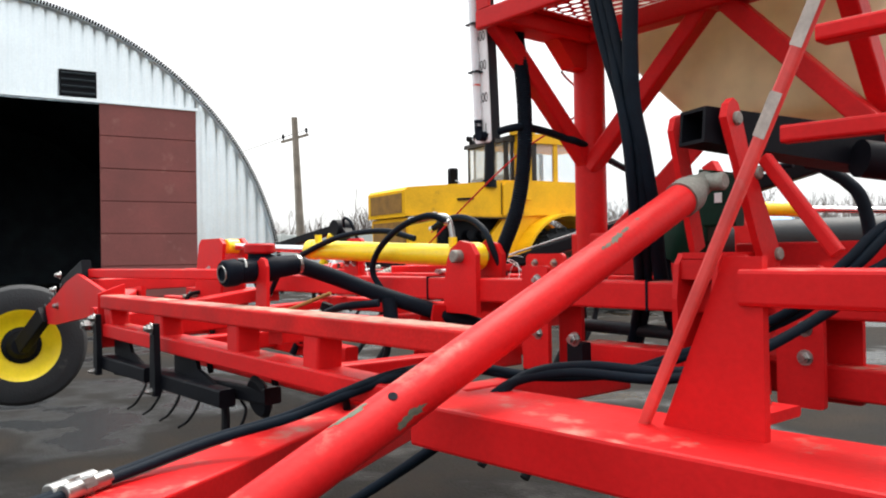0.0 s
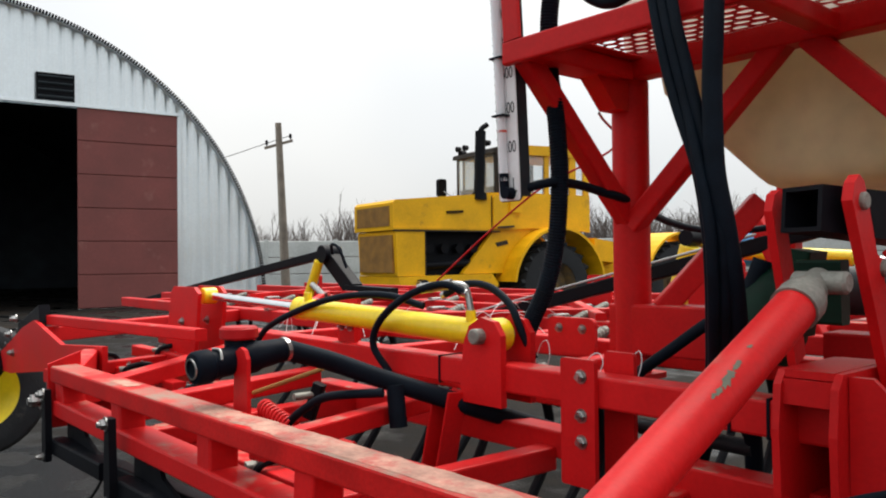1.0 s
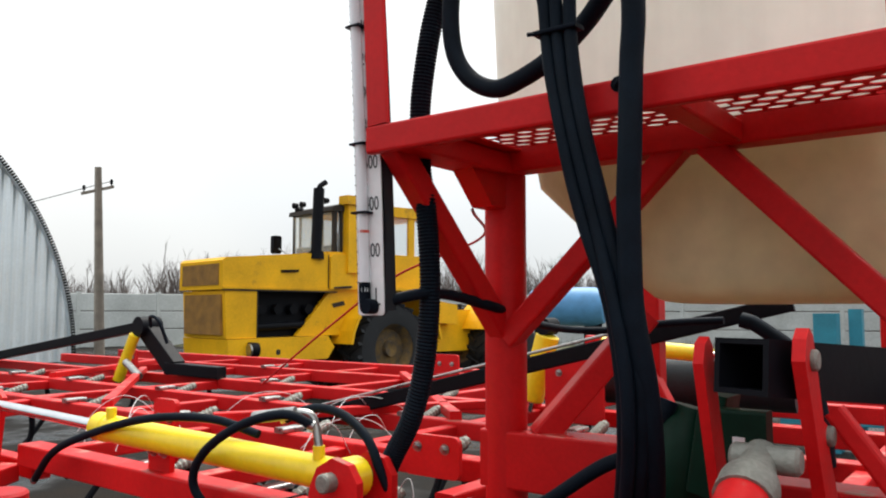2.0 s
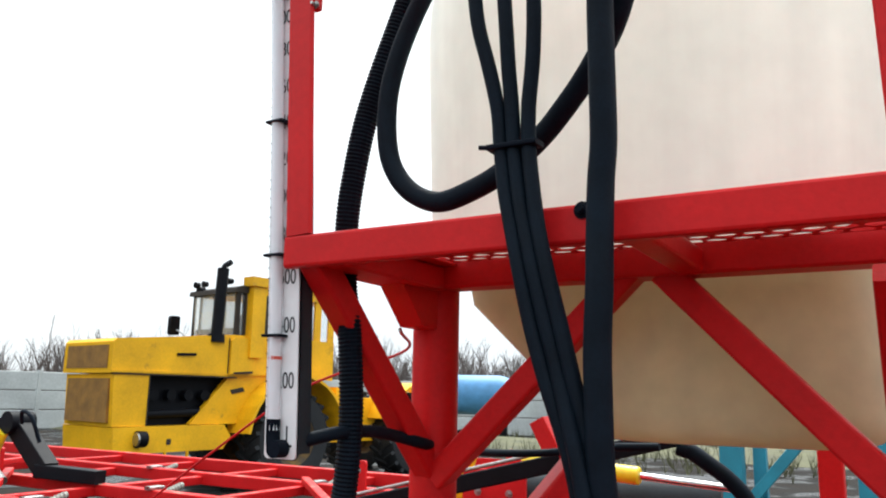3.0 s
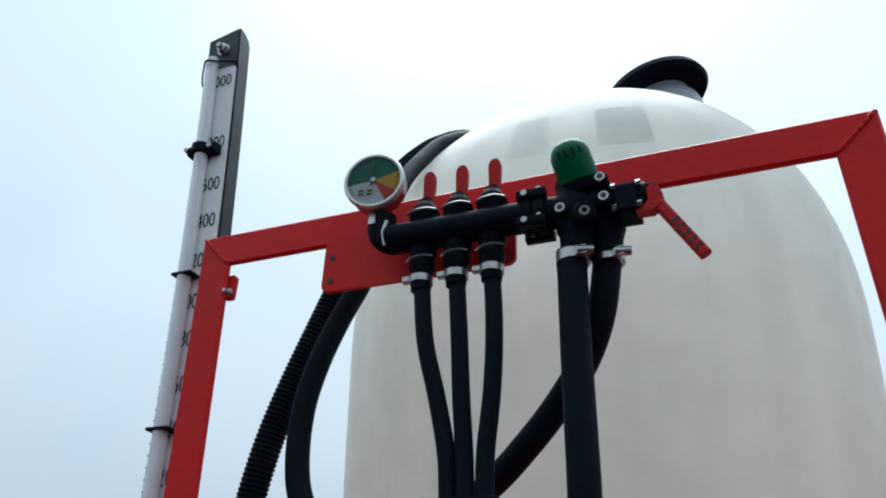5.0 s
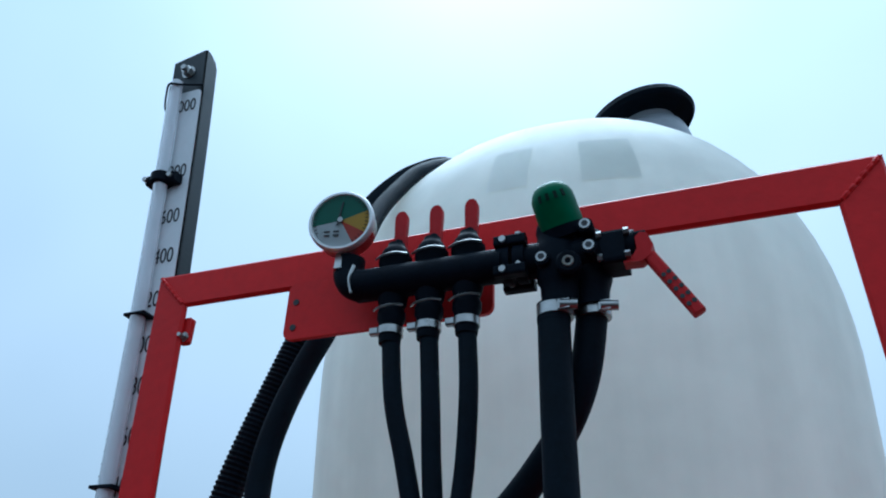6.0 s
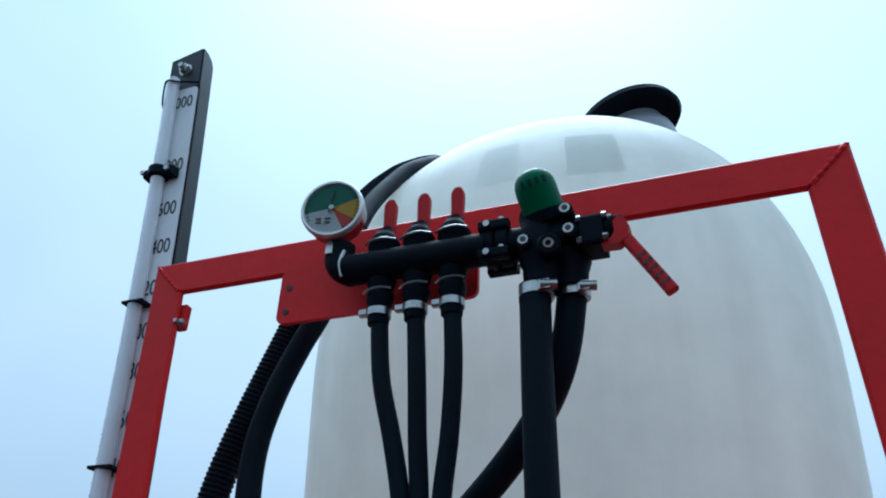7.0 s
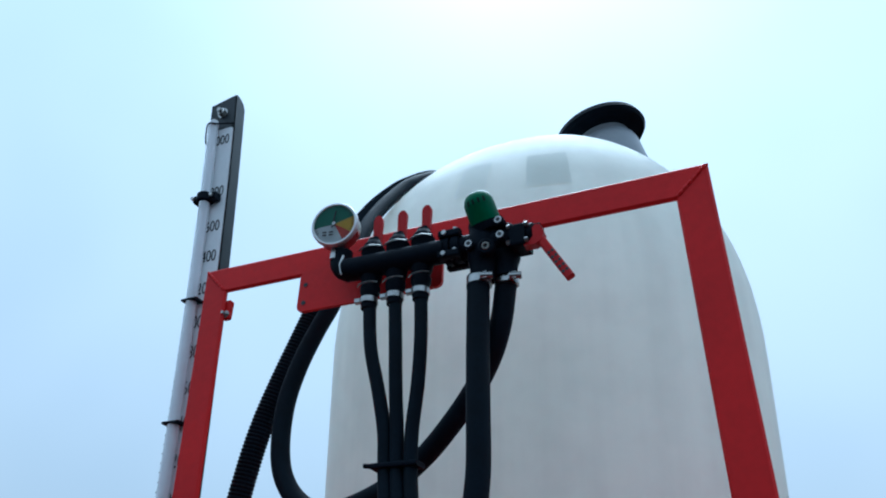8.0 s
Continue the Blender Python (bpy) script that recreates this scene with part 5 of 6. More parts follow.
# black marker arms with yellow cylinders
mk = thing("row_marker", (-5.4, 4.6, 1.3), "folded black row-marker arm with a yellow cylinder", "marker arm", group="marker arms")
part("arm", beam(BM(), (-9.8, 4.6, 1.13), (-5.55, 4.6, 1.67), 0.07, 0.07), BLACK, mk)
part("knee", beam(BM(), (-5.62, 4.6, 1.68), (-5.25, 4.62, 1.38), 0.10, 0.12), BLACK, mk)
part("joint", rod(BM(), (-5.57, 4.52, 1.66), (-5.57, 4.68, 1.66), 0.07, 16), BLACK, mk, smooth=True)
part("foot", beam(BM(), (-5.3, 4.6, 1.38), (-4.85, 4.7, 1.36), 0.09, 0.08), BLACK, mk)
part("cylinder", rod(BM(), (-5.60, 4.52, 1.60), (-5.76, 4.5, 1.28), 0.038, 18), YELLOW, mk, smooth=True)
part("rod", rod(BM(), (-5.76, 4.5, 1.30), (-5.80, 4.5, 1.2), 0.02, 10), CHROME, mk, smooth=True)
part("hose", pipe(BM(), [(-5.45, 4.55, 1.66), (-5.38, 4.5, 1.73), (-5.28, 4.5, 1.70), (-5.25, 4.55, 1.55)], 0.012, 8), HOSE, mk, smooth=True)
part("fitting", rod(BM(), (-5.5, 4.4, 1.42), (-5.25, 4.35, 1.34), 0.025, 10), STEEL, mk, smooth=True)
mb = thing("marker_boom", (-2.7, 3.9, 1.3), "long black square boom lying across the beams", "boom")
part("boom", beam(BM(), (-3.45, 3.9, 1.22), (-1.2, 4.3, 1.80), 0.07, 0.06), BLACK, mb)
part("edge_strip", beam(BM(), (-3.45, 3.875, 1.262), (-1.7, 4.19, 1.715), 0.012, 0.012), STEEL, mb)
c2 = thing("lift_cylinder", (-2.38, 4.6, 1.3), "short yellow hydraulic cylinder standing upright behind the post", "hydraulic cylinder", group="hydraulic cylinders")
part("barrel", rod(BM(), (-2.42, 4.6, 1.36), (-2.33, 4.6, 1.66), 0.055, 20, chamfer=0.006), YELLOW, c2, smooth=True)
part("rod", rod(BM(), (-2.46, 4.6, 1.24), (-2.42, 4.6, 1.37), 0.02, 12), CHROME, c2, smooth=True)
part("eye", rod(BM(), (-2.33, 4.55, 1.70), (-2.33, 4.65, 1.70), 0.04, 14), BLACK, c2, smooth=True)
c3 = thing("lift_cylinder", (-1.8, 4.7, 1.5), "long yellow hydraulic cylinder lying behind the tank stand", "hydraulic cylinder", group="hydraulic cylinders")
part("barrel", rod(BM(), (-2.06, 4.6, 1.625), (-1.58, 4.6, 1.595), 0.034, 20, chamfer=0.006), YELLOW, c3, smooth=True)
part("rod", rod(BM(), (-1.58, 4.6, 1.595), (-1.2, 4.6, 1.57), 0.014, 12), CHROME, c3, smooth=True)
part("bracket", beam(BM(), (-2.15, 4.64, 1.3), (-2.12, 4.64, 1.66), 0.06, 0.05), RED, c3)
single("black_roller", rod(BM(), (-2.2, 4.95, 1.45), (-1.38, 5.08, 1.45), 0.12, 20), RUBBER, "fat black rubber roller behind the tank stand", "roller", smooth=True)


# ---- tank stand: platform, posts, braces, front guard ----
stand = thing("tank_stand", (-1.2, 3.0, 1.28), "red welded tank stand with a perforated step and a front guard", "stand")
GX0, GX1, GZ0, GZ1, GY = -1.657, -0.617, 2.103, 2.733, 2.68
TX0, TX1 = -1.687, -0.631        # the guard leans a little sideways: its top corners
TW = 0.060


def sbeam(name, p0, p1, w, h, up=(0, 0, 1), label=""):
    return part(name, beam(BM(), p0, p1, w, h, up), RED, stand, label)


sbeam("front_rail", (GX0, GY - TW / 2 + 0.012, GZ0 + TW / 2), (0.2, GY - TW / 2 + 0.012, GZ0 + TW / 2), 0.024, TW)


def mitred(a, b, half, ends):
    """A guard bar in the plane of the guard, with mitred ends."""
    bm = BM()
    a, b = Vector(a), Vector(b)
    d = (b - a).normalized()
    u = Vector((-d.z, 0, d.x))
    rings = []
    for p, (cut) in zip((a, b), ends):
        rings.append([p + d * (cut * v) + u * v + Vector((0, w, 0)) for v, w in ((-half, -half + 0.004), (-half + 0.004, -half), (half - 0.004, -half), (half, -half + 0.004), (half, -half + 0.008), (half - 0.004, -half + 0.012), (-half + 0.004, -half + 0.012), (-half, -half + 0.008))])
    loft(bm, rings)
    bmesh.ops.recalc_face_normals(bm, faces=bm.faces)
    return bm


h = TW / 2
part("guard_post", mitred((GX0 + h, GY, GZ0 + TW), (TX0 + h, GY, GZ1 - h), h, (0, 1)), RED, stand)
part("guard_post", mitred((GX1 - h, GY, GZ0 + TW), (TX1 - h, GY, GZ1 - h), h, (0, -1)), RED, stand)
part("guard_top", mitred((TX0 + h, GY, GZ1 - h), (TX1 - h, GY, GZ1 - h), h, (-1, 1)), RED, stand)
for (a, b) in (((TX0 + 0.004, GZ1 - 0.004), (TX0 + TW - 0.004, GZ1 - TW + 0.004)), ((TX1 - 0.004, GZ1 - 0.004), (TX1 - TW + 0.004, GZ1 - TW + 0.004))):
    bead = [Vector((a[0] + (b[0] - a[0]) * f, GY - h - 0.0005 + 0.0012 * math.sin(f * 40), a[1] + (b[1] - a[1]) * f)) for f in [i / 24 for i in range(25)]]
    part("weld_bead", pipe(BM(), bead, 0.0035, 6, straight=True), RED, stand, smooth=True)
tab = part("clip_tab", plate(BM(), rounded(TX0 + TW - 0.004, 2.612, TX0 + TW + 0.014, 2.655, 0.004), "y", GY - 0.02, 0.010), RED, stand)
part("bolt", bolt(BM(), (TX0 + TW + 0.006, GY - 0.02, 2.622), (0, -1, 0), 0.006, 0.006), STEEL, tab)

part("bolt", bolt(BM(), (-1.077, GY - h, 2.152), (0, -1, 0), 0.010, 0.008), PLASTIC, stand)
SB_Y = 3.10
sbeam("rear_rail", (-1.66, SB_Y, 2.150), (0.3, SB_Y, 2.150), 0.07, 0.074)
sbeam("end_tie", (-1.605, GY - h + 0.024, 2.134), (-1.605, SB_Y - 0.035, 2.134), 0.10, 0.052)
for x in (-1.02, -0.45, 0.15):
    sbeam("platform_tie", (x, GY - h + 0.024, 2.138), (x, SB_Y - 0.035, 2.138), 0.05, 0.045)


def grating(x0, x1, y0, y1, z, dx=0.047, dy=0.036, t=0.003):
    """A sheet with rows of staggered oval holes, cut through its thickness."""
    bm = BM()
    rows = int((y1 - y0) / dy)
    cols = int((x1 - x0) / dx)
    for r in range(rows):
        for c in range(cols):
            cx = x0 + (c + 0.5 + (0.25 if r % 2 else -0.25)) * dx
            cy = y0 + (r + 0.5) * dy
            rim, hole = [], []
            for i in range(16):
                g = math.tau * i / 16
                ca, sa = math.cos(g), math.sin(g)
                k = 1 / max(abs(ca), abs(sa))
                rim.append((cx + ca * k * dx / 2, cy + sa * k * dy / 2))
                hole.append((cx + ca * dx * 0.43, cy + sa * dy * 0.41))
            layers = []
            for zz in (z, z + t):
                layers.append(([bm.verts.new((x, y, zz)) for x, y in rim], [bm.verts.new((x, y, zz)) for x, y in hole]))
            for i in range(16):
                j = (i + 1) % 16
                bm.faces.new((layers[0][0][i], layers[0][0][j], layers[0][1][j], layers[0][1][i]))
                bm.faces.new((layers[1][0][i], layers[1][1][i], layers[1][1][j], layers[1][0][j]))
                bm.faces.new((layers[0][1][i], layers[0][1][j], layers[1][1][j], layers[1][1][i]))
    bmesh.ops.remove_doubles(bm, verts=bm.verts, dist=0.0004)
    return bm


for x0, x1 in ((-1.525, -1.045), (-0.995, -0.475), (-0.425, 0.125)):
    part("perforated_step", grating(x0, x1, GY - h + 0.026, SB_Y - 0.035, 2.1635), RED, stand, "perforated red step plate with oval holes")

bm = BM()
box(bm, (-1.655, GY - h + 0.026, 2.1615), (-1.524, SB_Y - 0.035, 2.1655), 0.001)
part("end_sheet", bm, RED, stand)
PX, PY = -1.610, 3.125        # front left post
part("post", rod(BM(), (PX, PY, 1.27), (PX, PY, 2.115), 0.053, 28), RED, stand, "round red post", smooth=True)
sbeam("post", (PX + 2.0, PY, 1.27), (PX + 2.0, PY, 2.115), 0.11, 0.11, up=(0, 1, 0))
sbeam("rear_post", (-1.68, 4.25, 1.27), (-1.66, 4.2, 2.10), 0.07, 0.07, up=(0, 1, 0))
sbeam("rear_brace", (-1.55, 4.2, 1.3), (-1.82, 4.2, 1.8), 0.06, 0.06)
sbeam("rear_post", (-0.9, 4.3, 1.27), (-0.9, 4.3, 2.1), 0.07, 0.07, up=(0, 1, 0))
part("knee_plate", plate(BM(), [(2.935, 2.11), (3.08, 2.11), (3.08, 2.025), (3.02, 2.025)], "x", PX - 0.03, 0.06), RED, stand)
sbeam("corner_brace", (-1.622, 2.69, 2.135), (PX + 0.005, PY - 0.03, 1.72), 0.05, 0.055)
sbeam("brace", (-1.585, 3.10, 1.70), (-1.135, 3.10, 2.137), 0.055, 0.054)
sbeam("brace", (-1.075, 3.10, 2.125), (-0.45, 3.10, 1.472), 0.055, 0.056)
sbeam("brace", (-1.515, 3.13, 1.46), (-1.31, 3.30, 1.76), 0.075, 0.06)
sbeam("side_brace", (-0.69, 2.95, 2.08), (-0.687, 3.32, 1.55), 0.05, 0.06)
sbeam("base_beam", (-1.66, 3.13, 1.405), (-1.25, 3.13, 1.405), 0.10, 0.14)
sbeam("base_beam", (-1.05, 3.13, 1.36), (0.6, 3.13, 1.36), 0.10, 0.14)
part("base_plate", plate(BM(), rounded(-1.70, 3.05, -1.54, 3.2, 0.02), "z", 1.262, 0.016), RED, stand)

# ---- milky tank ----
TKX, TKY = -1.151, 3.393
tank = thing("liquid_tank", (TKX, TKY, 1.765), "milky white plastic liquid tank with a domed top", "tank")
TZ, TH = 2.662, 0.746           # where the dome begins, and its height


def tank_radius(z):
    u = min(1.0, max(0.0, (z - TZ) / TH))
    foot = min(1.0, max(0.0, (z - 2.172) / 0.05))
    return (0.554 + 0.039 * (z - 2.9)) * (1 - u ** 2.405) ** (1 / 1.473) * (0.90 + 0.10 * math.sqrt(foot * (2 - foot)))


def tank_ring(r, z, cx, cy, depth, square=2.365, n=96):
    """A rounded-square ring."""
    out = []
    for i in range(n):
        c, q = math.cos(i * math.tau / n), math.sin(i * math.tau / n)
        out.append((cx + math.copysign(abs(c) ** (2 / square), c) * r, cy + math.copysign(abs(q) ** (2 / square), q) * r * depth, z))
    return out


levels = [2.172, 2.176, 2.184, 2.196, 2.21, 2.225, 2.26, 2.35, 2.5, 2.6] + [TZ + TH * (1 - (1 - i / 22) ** 1.8) for i in range(23)]
bm = BM()
loft(bm, [tank_ring(max(tank_radius(z), 0.001), z, TKX, TKY, 0.95) for z in levels])
bmesh.ops.recalc_face_normals(bm, faces=bm.faces)
part("body", bm, TANK, tank, smooth=True)
# the sump below is flatter from front to back
bm = BM()
rings = [tank_ring(0.001, 1.788, -1.0, 3.5, 0.5, 5.0)]
for x0, x1, y0, z in ((-1.24, -0.80, 3.29, 1.788), (-1.27, -0.755, 3.25, 1.792), (-1.295, -0.728, 3.22, 1.803), (-1.318, -0.712, 3.205, 1.824), (-1.347, -0.704, 3.20, 1.852), (-1.612, -0.700, 3.19, 2.10), (-1.628, -0.700, 3.19, 2.174)):
    w = (x1 - x0) / 2
    rings.append(tank_ring(w, z, (x0 + x1) / 2, 3.5, (3.5 - y0) / w, 5.0))
loft(bm, rings)
bmesh.ops.recalc_face_normals(bm, faces=bm.faces)
part("sump", bm, SUMP, tank, "sump full of brown liquid showing through the wall", smooth=True)


def tank_patch(a0, a1, z0, z1, lift=0.0012):
    """A thin panel moulded on the tank's wall between two angles and heights."""
    b, rows = BM(), []
    for k in range(9):
        z = z0 + (z1 - z0) * k / 8
        row = []
        for i in range(9):
            g = radians(a0 + (a1 - a0) * i / 8)
            c, q = math.cos(g), math.sin(g)
            r = tank_radius(z) + lift
            row.append(b.verts.new((TKX + math.copysign(abs(c) ** (2 / 2.365), c) * r, TKY + math.copysign(abs(q) ** (2 / 2.365), q) * r * 0.95, z + lift)))
        rows.append(row)
    for u, v in zip(rows, rows[1:]):
        for i in range(8):
            b.faces.new((u[i], u[i + 1], v[i + 1], v[i]))
    bmesh.ops.solidify(b, geom=b.faces[:], thickness=0.002)
    return b


part("moulded_panel", tank_patch(-80.3, -69.0, 2.957, 3.085), PANEL, tank, "greyer square panel on the dome", smooth=True)
part("moulded_panel", tank_patch(-95.0, -89.2, 2.966, 3.092), PANEL_PALE, tank, "paler square panel on the dome", smooth=True)
NX, NY, NZ = -0.905, 3.494, 3.246
NAX = (-0.24, -0.05, 1)
part("neck", lathe(BM(), [(0.118, -0.06), (0.110, 0.0), (0.105, 0.20), (0.101, 0.219), (0.088, 0.235), (0.088, 0.286)], (NX, NY, NZ), NAX, 36), NECK, tank, "grey screw neck", smooth=True)
part("lid", lathe(BM(), [(0.088, 0.252), (0.117, 0.262), (0.139, 0.260), (0.147, 0.270), (0.141, 0.288), (0.109, 0.296), (0.101, 0.311), (0.0, 0.319)], (NX, NY, NZ), NAX, 40), PLASTIC, tank, "black screw lid", smooth=True)

# ---- level gauge: board, clear tube, scale ----
lev = thing("level_gauge", (-1.673, 2.70, 1.757), "tall white level gauge board with black figures and a cloudy tube", "level gauge")
RX0, RX1, RY = -1.713, -1.632, 2.69
RZ0, RZ1 = 1.757, 3.298
board = part("board", plate(BM(), [(RX0, RZ0 + 0.01), (RX0 + 0.01, RZ0), (RX1 - 0.01, RZ0), (RX1, RZ0 + 0.01), (RX1, RZ1 - 0.006), (RX1 - 0.006, RZ1), (RX0, RZ1 - 0.016)], "y", RY, 0.004), SLATE, lev, "dark slate backing board")
part("side", plate(BM(), [(RY, RZ0 + 0.012), (RY + 0.034, RZ0 + 0.012), (RY + 0.034, RZ1 - 0.03), (RY + 0.028, RZ1 - 0.014), (RY + 0.014, RZ1 - 0.004), (RY, RZ1 - 0.002)], "x", RX1 - 0.004, 0.004), SLATE, lev)
part("scale_face", plate(BM(), rounded(RX0 + 0.0035, RZ0 + 0.002, RX1 - 0.003, 3.186, 0.008), "y", RY - 0.003, 0.003), WHITE, lev, "white scale strip")
TUBX = RX0 + 0.0285
tb = part("sight_tube", rod(BM(), (TUBX + 0.005, RY - 0.014, 1.81), (TUBX, RY - 0.018, 3.196), 0.0125, 18), CLEAR, lev, "cloudy sight tube", smooth=True)
part("elbow", pipe(BM(), [(TUBX + 0.005, RY - 0.014, 1.83), (TUBX + 0.005, RY - 0.014, 1.80), (TUBX + 0.009, RY - 0.016, 1.782), (TUBX + 0.022, RY - 0.016, 1.778)], 0.013, 12, 6), PLASTIC, lev, smooth=True)
part("elbow_end", rod(BM(), (TUBX + 0.02, RY - 0.03, 1.778), (TUBX + 0.02, RY - 0.002, 1.778), 0.016, 16), PLASTIC, lev, smooth=True)
part("float", rod(BM(), (TUBX + 0.0046, RY - 0.014, 1.937), (TUBX + 0.0046, RY - 0.014, 1.943), 0.0130, 14), DIAL_RED, lev, "small red float")
wire = [(RX1 + 0.001, RY - 0.002, 3.196), (RX1 - 0.02, RY - 0.008, 3.197), (TUBX + 0.016, RY - 0.022, 3.19), (TUBX, RY - 0.036, 3.184), (TUBX - 0.016, RY - 0.024, 3.176), (RX0 - 0.003, RY - 0.006, 3.16), (RX0 - 0.004, RY, 3.15)]
part("tube_tie", pipe(BM(), wire, 0.0022, 6, 5), PLASTIC, lev, smooth=True)
part("tube_plug", rod(BM(), (TUBX + 0.002, RY - 0.018, 3.188), (TUBX + 0.002, RY - 0.018, 3.204), 0.0105, 14), WHITE, lev, smooth=True)
for z in (2.133, 2.401, 2.680, 1.981):
    bm = BM()
    box(bm, (RX0 + 0.012, RY - 0.030, z - 0.0025), (RX1 - 0.028, RY + 0.002, z + 0.0025), 0.0008)
    part("tube_tie", bm, PLASTIC, lev)
clamp = part("tube_clamp", rod(BM(), (TUBX, RY - 0.016, 2.947), (TUBX, RY - 0.016, 2.973), 0.020, 16, chamfer=0.004), PLASTIC, lev, "black tube clamp", smooth=True)
bm = BM()
box(bm, (TUBX - 0.029, RY - 0.024, 2.950), (TUBX + 0.036, RY - 0.003, 2.970), 0.003)
part("ear", bm, PLASTIC, clamp)
for x in (TUBX - 0.028, TUBX + 0.026):
    part("screw", rod(BM(), (x, RY - 0.03, 2.96), (x, RY - 0.02, 2.96), 0.005, 8), STEEL, clamp)
part("knob", bolt(BM(), (RX0 + 0.040, RY, 3.244), (0, -1, 0), 0.012, 0.012), STEEL, lev)
bm = BM()
ticks = {}
marks = [(200, 1.898), (400, 2.0), (600, 2.092), (800, 2.176), (1000, 2.252), (1200, 2.328), (1400, 2.404), (1600, 2.480), (1800, 2.561), (2000, 2.632), (2200, 2.715), (2400, 2.799), (2600, 2.882), (2800, 2.983), (3000, 3.147)]
for (n0, z0), (n1, z1) in zip(marks, marks[1:]):
    for i in range(4):
        z = z0 + (z1 - z0) * i / 4
        w = 0.012 if i == 0 else 0.007
        box(bm, (RX0 + 0.0015, RY - 0.0042, z - 0.0012), (RX0 + 0.004 + w, RY - 0.0028, z + 0.0009), 0.0002)
for i in range(3):
    box(bm, (RX0 + 0.0015, RY - 0.0042, 1.83 + i * 0.02), (RX0 + 0.009, RY - 0.0028, 1.832 + i * 0.02), 0.0002)
part("tick_marks", bm, INK, lev)


def lettering(name, text, at, size, mat, parent, turn=(90, 0, 0), align="LEFT", narrow=0.6):
    """Flat raised characters in the built-in font, facing the front."""
    cu = bpy.data.curves.new(name, "FONT")
    cu.body, cu.size, cu.extrude, cu.align_x, cu.align_y = text, size, 0.0004, align, "CENTER"
    cu.offset = 0.0
    tmp = bpy.data.objects.new(name, cu)
    me = bpy.data.meshes.new_from_object(tmp)
    bpy.data.objects.remove(tmp)
    me.transform(Matrix.Diagonal((narrow, 1, 1, 1)))
    me.transform(pose(*(Vector(at) - BASE[parent]), *turn))
    me.materials.clear()
    me.materials.append(mat)
    ob = new(name, me)
    ob.parent = parent
    BASE[ob] = BASE[parent]
    return ob


for value, z in marks:
    t = str(value)
    ob = lettering("figure", t, (RX1 - 0.010, RY - 0.0036, z), 0.043, INK, lev, align="RIGHT", narrow=0.66)
lettering("figure", "L", (RX1 - 0.012, RY - 0.0036, 1.797), 0.055, INK, lev, align="RIGHT")

# the board leans and bows a little outward towards its top
for ob in lev.children_recursive:
    bm = BM()
    bm.from_mesh(ob.data)
    if not ob.name.startswith("figure"):
        for k in range(1, 12):
            bmesh.ops.bisect_plane(bm, geom=bm.verts[:] + bm.edges[:] + bm.faces[:], plane_co=(0, 0, k * 0.13), plane_no=(0, 0, 1), dist=0.0005)
    for v in bm.verts:
        v.co.x -= 0.034 * v.co.z + 0.027 * v.co.z * abs(v.co.z)
    bm.to_mesh(ob.data)
    bm.free()

# ---- control manifold on the guard ----
man = thing("control_manifold", (-1.1, 2.60, 2.62), "black plastic spray control manifold with red levers on the guard", "valve manifold", shift=(-0.024, 0, 0.002))
part("mount_plate", plate(BM(), rounded(-1.405, 2.582, -1.092, 2.672, 0.012), "y", GY - h - 0.010, 0.008), RED, man, "red mounting plate")
for x, z in ((-1.39, 2.64), (-1.39, 2.60)):
    part("bolt_hole", rod(BM(), (x, GY - h - 0.0115, z), (x, GY - h - 0.009, z), 0.005, 10), INK, man)
MY = 2.595
MZ = 2.622
part("pipe", rod(BM(), (-1.262, MY - 0.010, MZ - 0.004), (-1.060, MY - 0.008, MZ - 0.004), 0.0222, 22), PLASTIC, man, smooth=True)
part("elbow", pipe(BM(), [(-1.245, MY, MZ), (-1.268, MY, MZ + 0.003), (-1.282, MY, MZ + 0.018), (-1.283, MY, MZ + 0.045)], 0.021, 16, 6), PLASTIC, man, smooth=True)
part("clip", pipe(BM(), [(-1.262, MY - 0.026, MZ + 0.02), (-1.266, MY - 0.028, MZ), (-1.262, MY - 0.026, MZ - 0.02)], 0.0025, 6, 4), STEEL, man, smooth=True)
